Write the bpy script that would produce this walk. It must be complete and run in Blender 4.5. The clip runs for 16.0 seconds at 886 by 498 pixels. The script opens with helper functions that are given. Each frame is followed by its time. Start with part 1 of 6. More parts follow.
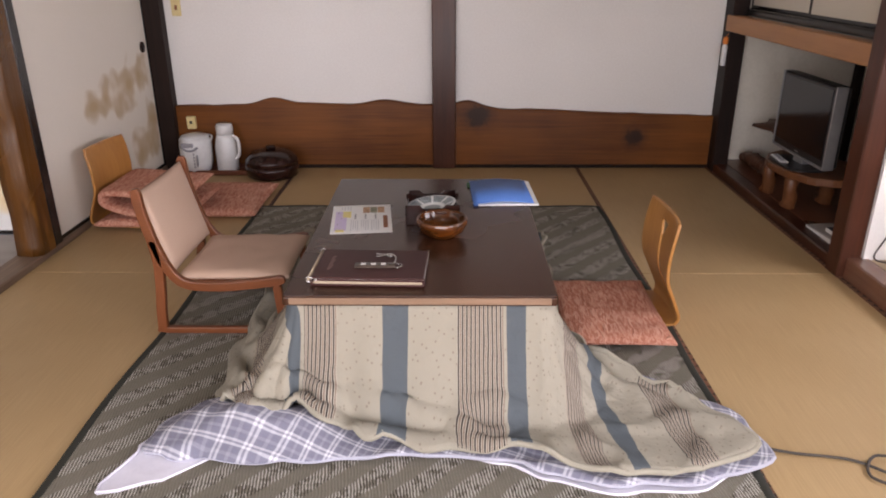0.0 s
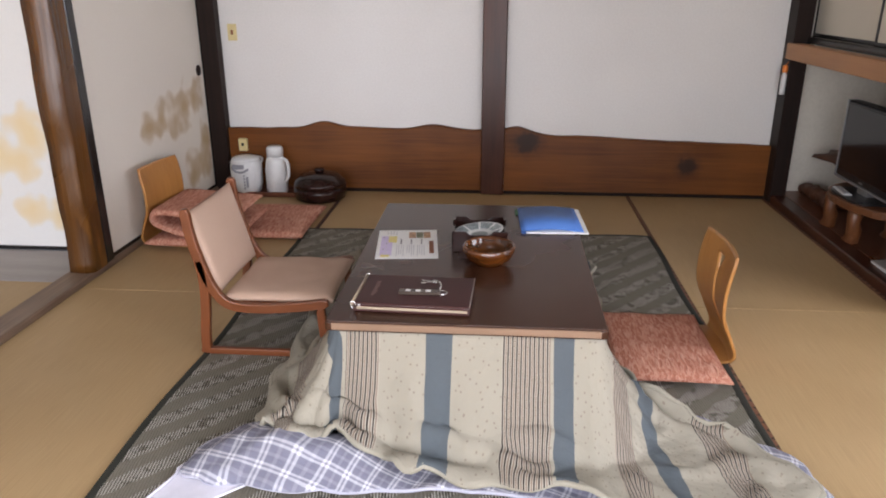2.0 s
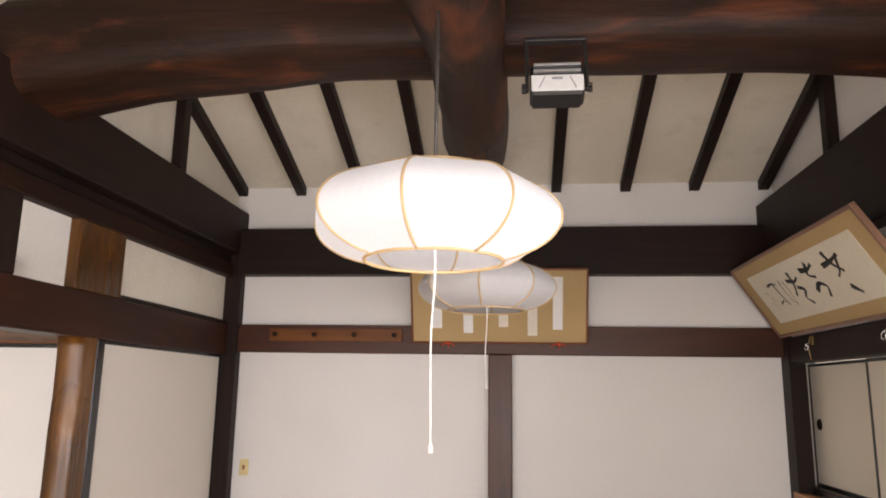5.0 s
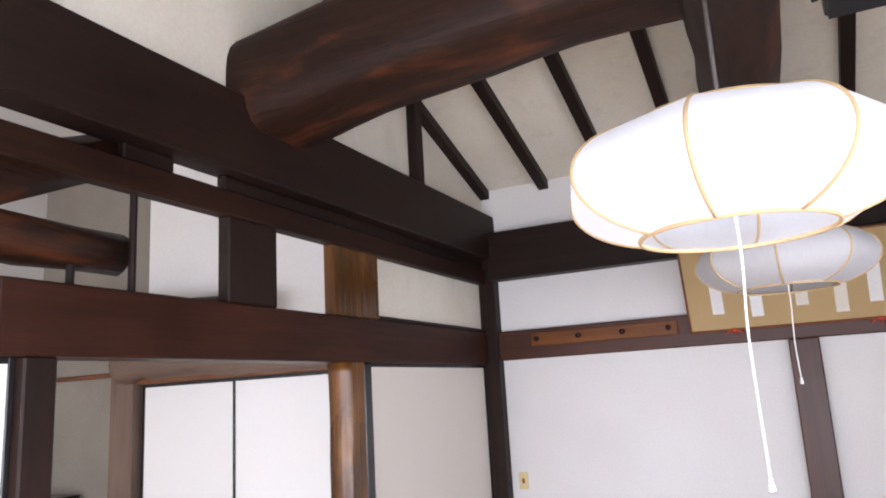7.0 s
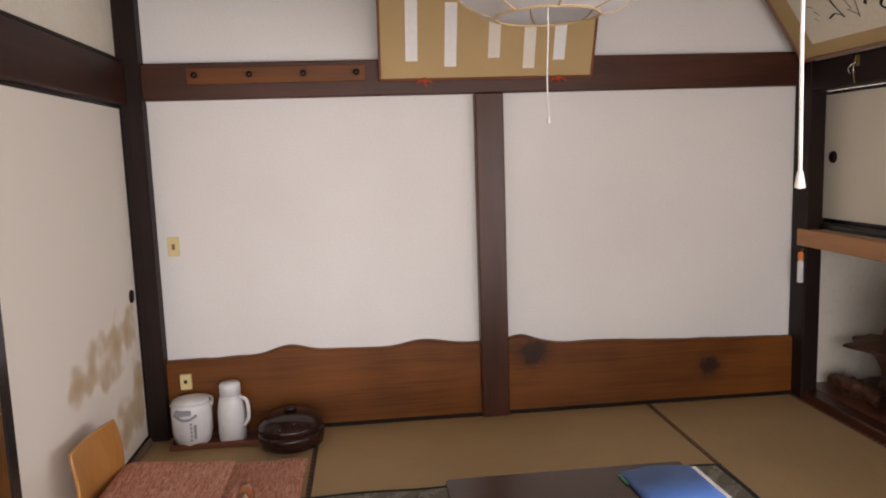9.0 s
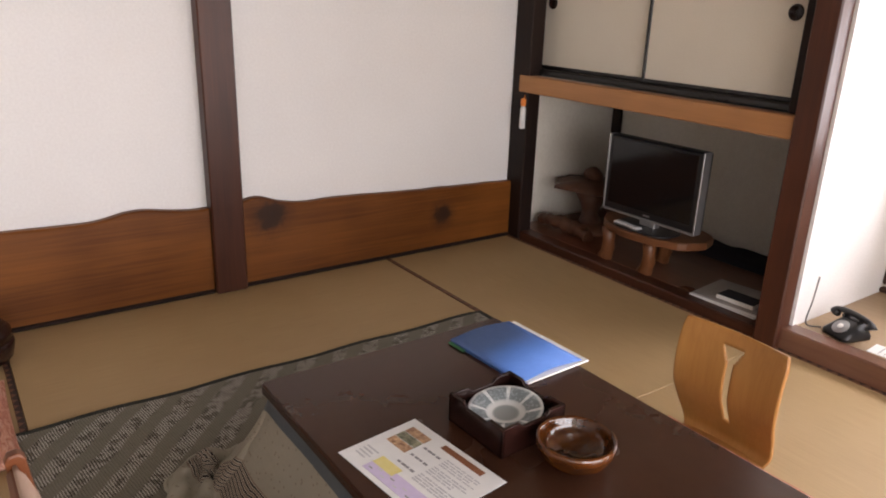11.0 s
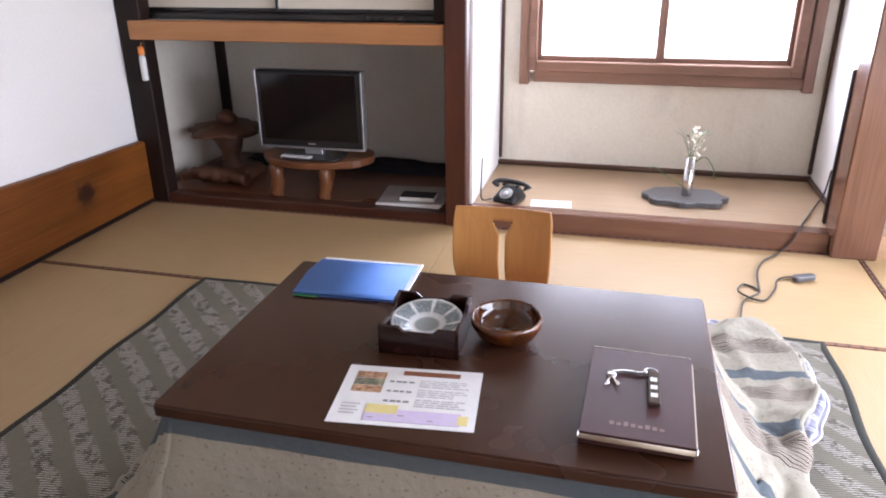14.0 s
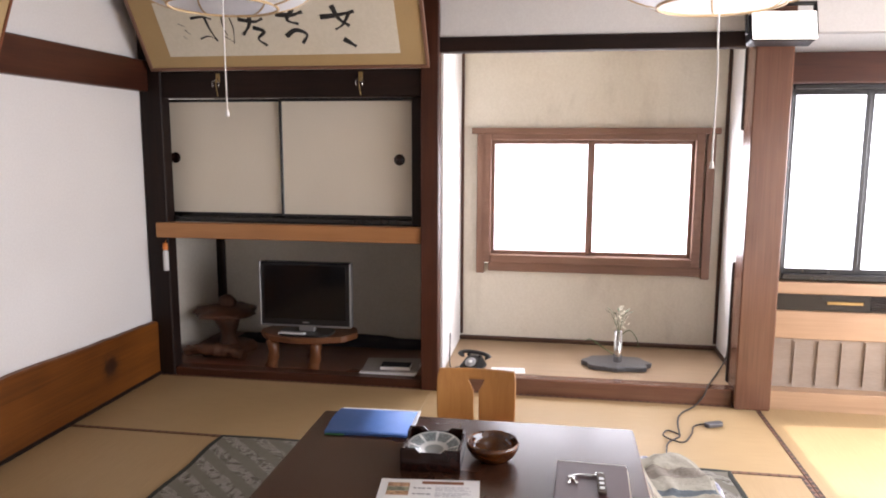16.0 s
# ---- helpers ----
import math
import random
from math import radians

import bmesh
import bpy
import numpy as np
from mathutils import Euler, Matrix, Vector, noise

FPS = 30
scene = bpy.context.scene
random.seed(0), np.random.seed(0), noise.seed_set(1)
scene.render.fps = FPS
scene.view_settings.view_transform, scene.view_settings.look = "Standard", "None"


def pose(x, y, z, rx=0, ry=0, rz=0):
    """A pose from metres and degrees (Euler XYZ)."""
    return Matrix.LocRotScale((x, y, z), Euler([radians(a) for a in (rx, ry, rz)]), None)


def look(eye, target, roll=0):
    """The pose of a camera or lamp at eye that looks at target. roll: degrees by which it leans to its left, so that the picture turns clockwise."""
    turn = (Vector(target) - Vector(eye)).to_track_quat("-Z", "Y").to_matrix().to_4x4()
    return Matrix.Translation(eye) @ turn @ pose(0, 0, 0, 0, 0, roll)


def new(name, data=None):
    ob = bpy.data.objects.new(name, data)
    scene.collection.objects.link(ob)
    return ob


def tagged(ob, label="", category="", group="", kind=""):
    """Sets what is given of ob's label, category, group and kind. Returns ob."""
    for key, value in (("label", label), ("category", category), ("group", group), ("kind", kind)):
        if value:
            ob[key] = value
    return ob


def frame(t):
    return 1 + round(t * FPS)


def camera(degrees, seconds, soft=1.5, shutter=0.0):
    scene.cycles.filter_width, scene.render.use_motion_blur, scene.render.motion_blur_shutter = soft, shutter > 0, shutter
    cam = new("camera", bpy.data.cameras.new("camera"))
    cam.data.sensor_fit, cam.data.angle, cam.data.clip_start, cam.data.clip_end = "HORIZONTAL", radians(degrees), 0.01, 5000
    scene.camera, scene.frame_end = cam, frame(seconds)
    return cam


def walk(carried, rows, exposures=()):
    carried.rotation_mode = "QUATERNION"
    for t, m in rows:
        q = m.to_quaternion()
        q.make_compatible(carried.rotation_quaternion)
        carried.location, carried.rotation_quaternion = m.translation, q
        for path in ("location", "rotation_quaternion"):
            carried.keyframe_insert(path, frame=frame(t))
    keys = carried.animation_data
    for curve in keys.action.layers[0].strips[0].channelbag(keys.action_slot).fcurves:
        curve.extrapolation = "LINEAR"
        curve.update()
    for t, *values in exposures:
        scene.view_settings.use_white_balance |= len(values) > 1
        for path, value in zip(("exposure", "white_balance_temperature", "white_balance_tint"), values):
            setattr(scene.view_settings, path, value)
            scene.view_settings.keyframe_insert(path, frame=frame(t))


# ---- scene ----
cam = camera(63.2, 16.0, soft=1.9)
PATH = [
    (0, (0.125, -0.112, 1.259), (0.1, 1.744, 0.514), -0.2),
    (0.5, (0.118, -0.091, 1.228), (-0.016, 1.729, 0.411), -0.9),
    (1, (0.11, -0.081, 1.201), (-0.081, 1.68, 0.271), -2.4),
    (1.5, (0.109, -0.082, 1.211), (-0.049, 1.698, 0.313), -1.1),
    (2, (0.118, -0.064, 1.248), (-0.032, 1.811, 0.568), -0.1),
    (2.5, (0.125, -0.095, 1.304), (-0.002, 1.844, 0.83), 0.5),
    (3, (0.15, -0.161, 1.357), (0.022, 1.819, 1.099), 1.1),
    (3.5, (0.162, -0.139, 1.403), (0.018, 1.856, 1.348), 1.3),
    (4, (0.162, -0.079, 1.455), (-0.008, 1.911, 1.587), 1.3),
    (4.5, (0.18, -0.132, 1.48), (-0.011, 1.844, 1.741), 0.6),
    (5, (0.187, -0.134, 1.497), (-0.020, 1.818, 1.882), 0.9),
    (5.2, (0.165, -0.103, 1.492), (-0.050, 1.832, 1.954), 1.0),
    (7.3, (0.005, 0.291, 1.556), (-0.887, 2.046, 1.908), -3.8),
    (7.5, (-0.073, 0.368, 1.541), (-0.899, 2.17, 1.804), -3.1),
    (8, (-0.25, 0.522, 1.492), (-0.889, 2.417, 1.552), -3.3),
    (8.5, (-0.408, 0.617, 1.454), (-0.636, 2.603, 1.379), -2.6),
    (9, (-0.582, 0.723, 1.409), (-0.373, 2.695, 1.153), -1.9),
    (9.5, (-0.693, 0.892, 1.354), (-0.13, 2.768, 0.951), -0.4),
    (11.8, (-1.095, 1.523, 1.313), (0.216, 2.824, 0.547), 1.0),
    (12, (-1.133, 1.584, 1.297), (0.248, 2.807, 0.524), 0.4),
    (12.5, (-1.252, 1.723, 1.293), (0.246, 2.795, 0.515), -0.4),
    (13, (-1.294, 1.847, 1.276), (0.254, 2.832, 0.48), -1.5),
    (13.5, (-1.329, 1.956, 1.256), (0.372, 2.638, 0.455), -0.1),
    (14, (-1.474, 2.003, 1.272), (0.314, 2.455, 0.498), -0.6),
    (14.5, (-1.666, 2.05, 1.295), (0.195, 2.253, 0.591), -0.0),
    (15, (-1.881, 2.035, 1.319), (0.008, 2.29, 0.713), -1.1),
    (15.5, (-2.065, 2.012, 1.37), (-0.14, 2.309, 0.917), -1.2),
    (16, (-2.216, 2.042, 1.417), (-0.261, 2.354, 1.131), 0.2),
]
EXPOSURES = [(0, -0.5, 6800, 21), (0.5, -0.36, 6700, 19), (1.5, -0.14, 6300, 15), (2, -0.36, 6400, 15), (3, -0.2, 6800, 16), (5, -0.36, 7100, 17), (7.5, 0.02, 5900, 16), (8, -0.04, 6050, 20), (8.5, -0.29, 6700, 20), (9, -0.42, 7000, 18), (9.5, -0.5, 7100, 17),
             (12, 0.2, 6600, 20), (12.5, 0.25, 6500, 21), (13, 0.33, 6450, 20), (14, 0.5, 5850, 18), (14.5, 0.65, 5650, 16), (15, 0.5, 5900, 17), (15.5, 0.3, 6150, 17), (16, 0.1, 6500, 18)]
walk(cam, [(t, look(eye, target, roll)) for t, eye, target, roll in PATH], EXPOSURES)

# ---- light ----
world = bpy.data.worlds.new("world")
scene.world = world
world.use_nodes = True
sky = world.node_tree.nodes.new("ShaderNodeTexSky")
sky.sky_type, sky.sun_disc = "NISHITA", False
sky.sun_elevation, sky.sun_rotation = radians(44), radians(175)
world.node_tree.links.new(sky.outputs[0], world.node_tree.nodes["Background"].inputs[0])
world.node_tree.nodes["Background"].inputs[1].default_value = 0.12

sun = new("sun", bpy.data.lights.new("sun", "SUN"))
sun.data.energy, sun.data.angle, sun.data.color = 5.0, radians(0.5), (1.0, 0.97, 0.93)
sun.matrix_world = look((0.5, -8.0, 8.0), (0.0, 0.0, 0.3))


def window_light(name, x, y, z, rx, rz, w, h, watts, color=(0.94, 0.96, 1.0)):
    lamp = new(name, bpy.data.lights.new(name, "AREA"))
    lamp.data.shape, lamp.data.size, lamp.data.size_y = "RECTANGLE", w, h
    lamp.data.energy, lamp.data.color = watts, color
    lamp.matrix_world = pose(x, y, z, rx, 0, rz)
    return lamp


# daylight in the south openings, the alcove window and the low east window
window_light("daylight_south", 0.0, -0.93, 0.95, 74, 0, 3.2, 1.6, 150)
window_light("daylight_west_room", -3.3, -0.93, 0.95, 82, 0, 2.6, 1.6, 94)
window_light("daylight_alcove", 2.74, 1.83, 1.07, 90, 90, 1.28, 0.74, 30)
window_light("daylight_east", 1.99, 0.05, 1.22, 90, 90, 1.5, 0.95, 55)


# ---- materials ----
def nodes_of(name, rough=0.6, metal=0.0, spec=0.5):
    m = bpy.data.materials.new(name)
    m.use_nodes = True
    t = m.node_tree
    b = t.nodes["Principled BSDF"]
    b.inputs["Roughness"].default_value, b.inputs["Metallic"].default_value = rough, metal
    b.inputs["Specular IOR Level"].default_value = spec
    return m, t, b


def mapped(t, scale, coord="Object", rot=(0, 0, 0)):
    c, mp = t.nodes.new("ShaderNodeTexCoord"), t.nodes.new("ShaderNodeMapping")
    mp.inputs["Scale"].default_value = scale
    mp.inputs["Rotation"].default_value = rot
    t.links.new(c.outputs[coord], mp.inputs[0])
    return mp.outputs[0]


def noise_node(t, vec, scale, detail=4, rough=0.55, dist=0.0):
    n = t.nodes.new("ShaderNodeTexNoise")
    n.inputs["Scale"].default_value, n.inputs["Detail"].default_value = scale, detail
    n.inputs["Roughness"].default_value, n.inputs["Distortion"].default_value = rough, dist
    t.links.new(vec, n.inputs["Vector"])
    return n.outputs["Fac"]


def ramp(t, fac, stops, constant=False):
    r = t.nodes.new("ShaderNodeValToRGB")
    r.color_ramp.interpolation = "CONSTANT" if constant else "LINEAR"
    el = r.color_ramp.elements
    while len(el) < len(stops):
        el.new(0.5)
    for e, (p, c) in zip(el, stops):
        e.position, e.color = p, (*c, 1)
    t.links.new(fac, r.inputs[0])
    return r.outputs["Color"]


def mix(t, fac, a, b, mode="MIX"):
    n = t.nodes.new("ShaderNodeMix")
    n.data_type, n.blend_type = "RGBA", mode
    if isinstance(fac, (int, float)):
        n.inputs[0].default_value = fac
    else:
        t.links.new(fac, n.inputs[0])
    for sock, v in ((n.inputs[6], a), (n.inputs[7], b)):
        if isinstance(v, tuple):
            sock.default_value = (*v, 1)
        else:
            t.links.new(v, sock)
    return n.outputs[2]


def bumped(t, b, height, strength, distance=0.01):
    n = t.nodes.new("ShaderNodeBump")
    n.inputs["Strength"].default_value, n.inputs["Distance"].default_value = strength, distance
    t.links.new(height, n.inputs["Height"])
    t.links.new(n.outputs[0], b.inputs["Normal"])


def surface(name, c1, c2, rough=0.6, scale=(1, 1, 1), fine=40, broad=1.5, bump=0.1, metal=0.0, spec=0.5, coord="Object"):
    """A plain surface with grain and broad variation."""
    m, t, b = nodes_of(name, rough, metal, spec)
    v = mapped(t, scale, coord)
    n1, n2 = noise_node(t, v, fine), noise_node(t, v, broad, 3)
    a = ramp(t, n2, [(0.3, c1), (0.7, c2)])
    d = tuple(0.9 * k for k in c1)
    a = mix(t, 0.25, a, ramp(t, n1, [(0.35, d), (0.65, c2)]))
    t.links.new(a, b.inputs["Base Color"])
    rr = t.nodes.new("ShaderNodeMapRange")
    rr.inputs["To Min"].default_value, rr.inputs["To Max"].default_value = max(0.02, rough - 0.08), min(1, rough + 0.08)
    t.links.new(n2, rr.inputs[0])
    t.links.new(rr.outputs[0], b.inputs["Roughness"])
    if bump:
        bumped(t, b, n1, bump, 0.004)
    return m


def wood(name, c1, c2, axis, rough=0.4, size=1.0, patch=None, spec=0.5):
    """Wood with its grain along an axis (0, 1, 2)."""
    m, t, b = nodes_of(name, rough, 0.0, spec)
    sc = [9 / size] * 3
    sc[axis] = 0.5 / size
    v = mapped(t, sc)
    n1 = noise_node(t, v, 2.2, 6, 0.6, 0.6)
    sf = [70 / size] * 3
    sf[axis] = 2.0 / size
    n2 = noise_node(t, mapped(t, sf), 2.0, 3)
    n3 = noise_node(t, mapped(t, (1, 1, 1)), 1.7, 2)
    col = ramp(t, n1, [(0.3, c1), (0.7, c2)])
    col = mix(t, 0.35, col, ramp(t, n2, [(0.35, c1), (0.65, c2)]))
    col = mix(t, 0.35, col, ramp(t, n3, [(0.35, tuple(0.7 * k for k in c1)), (0.65, c2)]))
    if patch:
        sp = [2.6, 2.6, 2.6]
        sp[axis] = 0.8
        n4 = noise_node(t, mapped(t, sp), 2.0, 5, 0.6, 0.8)
        col = mix(t, ramp(t, n4, [(0.52, (0, 0, 0)), (0.66, (0.85, 0.85, 0.85))]), col, patch)
    t.links.new(col, b.inputs["Base Color"])
    rr = t.nodes.new("ShaderNodeMapRange")
    rr.inputs["To Min"].default_value, rr.inputs["To Max"].default_value = rough - 0.1, rough + 0.12
    t.links.new(n3, rr.inputs[0])
    t.links.new(rr.outputs[0], b.inputs["Roughness"])
    if patch:
        bumped(t, b, n1, 0.5, 0.02)
    else:
        bumped(t, b, n2, 0.12, 0.003)
    return m


def woods(name, c1, c2, rough=0.4, size=1.0, patch=None, spec=0.5):
    return [wood(name + "_" + a, c1, c2, i, rough, size, patch, spec) for i, a in enumerate("xyz")]


DARK = woods("dark_stained_wood", (0.007, 0.004, 0.0035), (0.026, 0.012, 0.008), 0.52, 1.0, None, 0.22)
LOG = woods("smoked_log", (0.004, 0.002, 0.0015), (0.034, 0.012, 0.006), 0.52, 1.2, (0.1, 0.028, 0.009), 0.25)
REDDISH = woods("red_brown_wood", (0.032, 0.01, 0.006), (0.092, 0.029, 0.014), 0.36, 1.0, None, 0.35)
RAILWOOD = wood("dark_rail_wood", (0.009, 0.0045, 0.003), (0.034, 0.013, 0.007), 1, 0.5, 1.0, None, 0.15)
LINTELWOOD = wood("dark_lintel_wood", (0.016, 0.0055, 0.0035), (0.055, 0.017, 0.009), 1, 0.42, 1.0, None, 0.2)
PLANK = wood("skirting_plank_wood", (0.075, 0.02, 0.0035), (0.235, 0.078, 0.012), 0, 0.42, 1.6, None, 0.3)
SHELF = wood("shelf_wood", (0.36, 0.15, 0.05), (0.5, 0.24, 0.09), 1, 0.4, 1.3)
PILLAR = wood("polished_pillar_wood", (0.04, 0.015, 0.0035), (0.145, 0.056, 0.01), 2, 0.26, 1.6, (0.19, 0.077, 0.014), 0.5)
CHAIRWOOD = woods("chair_wood", (0.13, 0.037, 0.012), (0.23, 0.07, 0.023), 0.33)
PLY = wood("moulded_plywood", (0.38, 0.155, 0.038), (0.52, 0.25, 0.07), 2, 0.36, 1.2)
RUSTIC = woods("rustic_wood", (0.1, 0.035, 0.014), (0.24, 0.09, 0.032), 0.38)
WEATHERED = woods("weathered_log_wood", (0.075, 0.048, 0.035), (0.21, 0.142, 0.106), 0.6, 1.3, None, 0.25)
SILLWOOD = woods("worn_sill_wood", (0.1, 0.058, 0.036), (0.29, 0.2, 0.14), 0.5, 1.2, None, 0.3)
CARVED = woods("carved_root_wood", (0.045, 0.017, 0.009), (0.16, 0.062, 0.03), 0.5, 0.5)
OLDWOOD = woods("old_carved_wood", (0.035, 0.014, 0.008), (0.11, 0.045, 0.022), 0.5)
PALEWOOD = woods("window_wood", (0.17, 0.085, 0.052), (0.27, 0.145, 0.095), 0.42)
LEDGEWOOD = wood("pale_ledge_wood", (0.36, 0.22, 0.125), (0.52, 0.34, 0.21), 1, 0.35, 1.2)
POSTWOOD = woods("glossy_post_wood", (0.11, 0.046, 0.028), (0.205, 0.095, 0.06), 0.22, 1.0, None, 0.7)
TRAY = wood("tray_wood", (0.12, 0.035, 0.02), (0.2, 0.07, 0.035), 0, 0.35)
PLASTER = surface("white_plaster", (0.74, 0.718, 0.695), (0.82, 0.806, 0.785), 0.9, fine=90, broad=0.9, bump=0.12)


def stained_plaster():
    """Old plaster: yellowed, with soft damp stains and fine trowel relief."""
    m, t, b = nodes_of("aged_plaster", 0.92, spec=0.2)
    v = mapped(t, (1, 1, 1))
    n1, n2, n3 = noise_node(t, v, 60), noise_node(t, v, 1.1, 4), noise_node(t, mapped(t, (1.6, 1.6, 0.7)), 2.6, 6, 0.65, 0.4)
    c = ramp(t, n2, [(0.3, (0.66, 0.605, 0.5)), (0.7, (0.79, 0.745, 0.645))])
    c = mix(t, 0.2, c, ramp(t, n1, [(0.35, (0.6, 0.55, 0.455)), (0.65, (0.81, 0.77, 0.68))]))
    stain = ramp(t, n3, [(0.54, (0, 0, 0)), (0.7, (0.34, 0.34, 0.34))])
    t.links.new(mix(t, stain, c, (0.46, 0.41, 0.33)), b.inputs["Base Color"])
    bumped(t, b, n1, 0.18, 0.004)
    return m


OLDPLASTER = stained_plaster()
# plaster darkened in colour for the corridor's shade
SHADEPLASTER = surface("shade_toned_plaster", (0.26, 0.23, 0.19), (0.36, 0.32, 0.27), 0.9, fine=60, broad=1.6, bump=0.15)
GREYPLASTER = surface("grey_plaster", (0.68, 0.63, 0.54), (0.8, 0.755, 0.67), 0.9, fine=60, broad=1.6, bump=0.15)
FLOORBOARD = wood("niche_board", (0.1, 0.035, 0.02), (0.2, 0.08, 0.04), 1, 0.3, 1.5)
BLACKFRAME = surface("black_lacquer", (0.008, 0.007, 0.007), (0.02, 0.017, 0.016), 0.25, bump=0.03)
BLACK = surface("black_plastic", (0.008, 0.008, 0.009), (0.016, 0.016, 0.018), 0.3, bump=0.02)
SCREEN = surface("dark_screen", (0.004, 0.004, 0.005), (0.007, 0.007, 0.008), 0.12, bump=0.0)
SILVER = surface("silver_trim", (0.3, 0.3, 0.31), (0.42, 0.42, 0.43), 0.38, bump=0.02, metal=0.7)
STEEL = surface("bright_metal", (0.6, 0.6, 0.6), (0.75, 0.75, 0.74), 0.22, bump=0.02, metal=1.0)
BRASS = surface("old_brass", (0.3, 0.2, 0.08), (0.45, 0.32, 0.14), 0.35, bump=0.05, metal=1.0)
WHITEPLASTIC = surface("white_plastic", (0.66, 0.66, 0.66), (0.76, 0.76, 0.76), 0.3, bump=0.02)
GREYPRINT = surface("grey_print", (0.25, 0.25, 0.28), (0.33, 0.33, 0.36), 0.5, bump=0.0)
CREAM = surface("cream_plastic", (0.68, 0.55, 0.25), (0.76, 0.64, 0.34), 0.4, bump=0.0)
ORANGE = surface("orange_plastic", (0.75, 0.2, 0.03), (0.82, 0.27, 0.05), 0.4, bump=0.0)
REDCORD = surface("red_cord", (0.42, 0.04, 0.015), (0.55, 0.075, 0.02), 0.7, fine=200, bump=0.2)
SPINEROD = surface("pale_spine_cord", (0.32, 0.25, 0.17), (0.48, 0.39, 0.28), 0.5, fine=300, bump=0.4)
BLUE = surface("blue_folder_card", (0.07, 0.18, 0.52), (0.09, 0.215, 0.58), 0.6, bump=0.03)
GREENCARD = surface("green_card", (0.03, 0.16, 0.07), (0.04, 0.2, 0.09), 0.5, bump=0.02)
PAPER = surface("paper", (0.78, 0.77, 0.75), (0.84, 0.83, 0.82), 0.7, bump=0.02)
INK = surface("ink", (0.015, 0.014, 0.013), (0.03, 0.028, 0.026), 0.7, bump=0.0)
GREYINK = surface("grey_ink", (0.2, 0.19, 0.2), (0.3, 0.29, 0.3), 0.7, bump=0.0)
PINKINK = surface("violet_band", (0.55, 0.46, 0.66), (0.66, 0.56, 0.75), 0.7, fine=60, bump=0.0)
YELLOWINK = surface("yellow_patch", (0.7, 0.58, 0.14), (0.78, 0.68, 0.32), 0.7, bump=0.0)
PALEINK = surface("pale_print", (0.48, 0.47, 0.49), (0.62, 0.6, 0.62), 0.7, bump=0.0)
GREENFOOD = surface("green_food_picture", (0.05, 0.06, 0.035), (0.42, 0.4, 0.27), 0.6, fine=120, broad=60, bump=0.0)
FOOD = surface("food_picture", (0.16, 0.05, 0.025), (0.75, 0.48, 0.28), 0.6, fine=120, broad=60, bump=0.0)
BROWNINK = surface("brown_heading", (0.2, 0.07, 0.03), (0.3, 0.11, 0.05), 0.7, bump=0.0)
LEATHER = surface("brown_binder_cover", (0.046, 0.018, 0.017), (0.075, 0.03, 0.028), 0.46, fine=250, bump=0.1, spec=0.22)
GILT = surface("faded_gilt", (0.12, 0.055, 0.045), (0.17, 0.085, 0.065), 0.4, bump=0.0)
TAGPLASTIC = surface("smoky_tag_plastic", (0.04, 0.03, 0.024), (0.08, 0.058, 0.045), 0.15, bump=0.0)
LACQUER = surface("amber_lacquer", (0.014, 0.004, 0.002), (0.15, 0.042, 0.006), 0.08, (5, 14, 30), fine=3, broad=1.0, bump=0.02, spec=0.8)
DARKLACQUER = surface("dark_lacquer", (0.008, 0.004, 0.0035), (0.034, 0.011, 0.008), 0.2, bump=0.02, spec=0.4)
FRAMECLOTH = surface("frame_mount_cloth", (0.42, 0.29, 0.13), (0.52, 0.37, 0.18), 0.75, fine=200, bump=0.05)
OLDPAPER = surface("aged_paper", (0.68, 0.63, 0.5), (0.78, 0.73, 0.62), 0.8, fine=60, bump=0.03)
STRIP = surface("poem_strip_paper", (0.72, 0.66, 0.56), (0.8, 0.75, 0.66), 0.8, fine=60, bump=0.0)
UPHOLSTERY = surface("beige_upholstery", (0.46, 0.31, 0.23), (0.54, 0.38, 0.29), 0.8, fine=300, bump=0.15)
STONE = surface("dark_slab_stone", (0.05, 0.048, 0.05), (0.11, 0.105, 0.11), 0.4, fine=50, bump=0.2)
PETAL = surface("white_petal", (0.75, 0.72, 0.6), (0.85, 0.82, 0.7), 0.6, bump=0.05)
LEAF = surface("leaf", (0.07, 0.11, 0.04), (0.13, 0.19, 0.07), 0.5, bump=0.05)
DARKCLOTH = surface("dark_blue_cloth", (0.01, 0.011, 0.018), (0.02, 0.021, 0.03), 0.9, fine=80, bump=0.3)
GREYBOARD = surface("worn_grey_board", (0.3, 0.27, 0.25), (0.42, 0.39, 0.37), 0.6, (1, 6, 1), fine=30, bump=0.1)
GRILLEBOARD = surface("tan_grille_board", (0.26, 0.2, 0.155), (0.36, 0.29, 0.23), 0.6, (1, 1, 6), fine=30, bump=0.1)
EARTH = surface("garden_ground", (0.18, 0.16, 0.12), (0.28, 0.26, 0.2), 0.95, fine=8, bump=0.3)
CORD = surface("white_cord", (0.7, 0.69, 0.66), (0.8, 0.79, 0.76), 0.6, bump=0.0)
BLACKCORD = surface("brown_cable", (0.03, 0.025, 0.022), (0.08, 0.065, 0.055), 0.6, (1, 1, 1), fine=90, bump=0.0)
LAMPRIB = surface("lamp_rib", (0.5, 0.34, 0.17), (0.58, 0.41, 0.22), 0.6, bump=0.0)


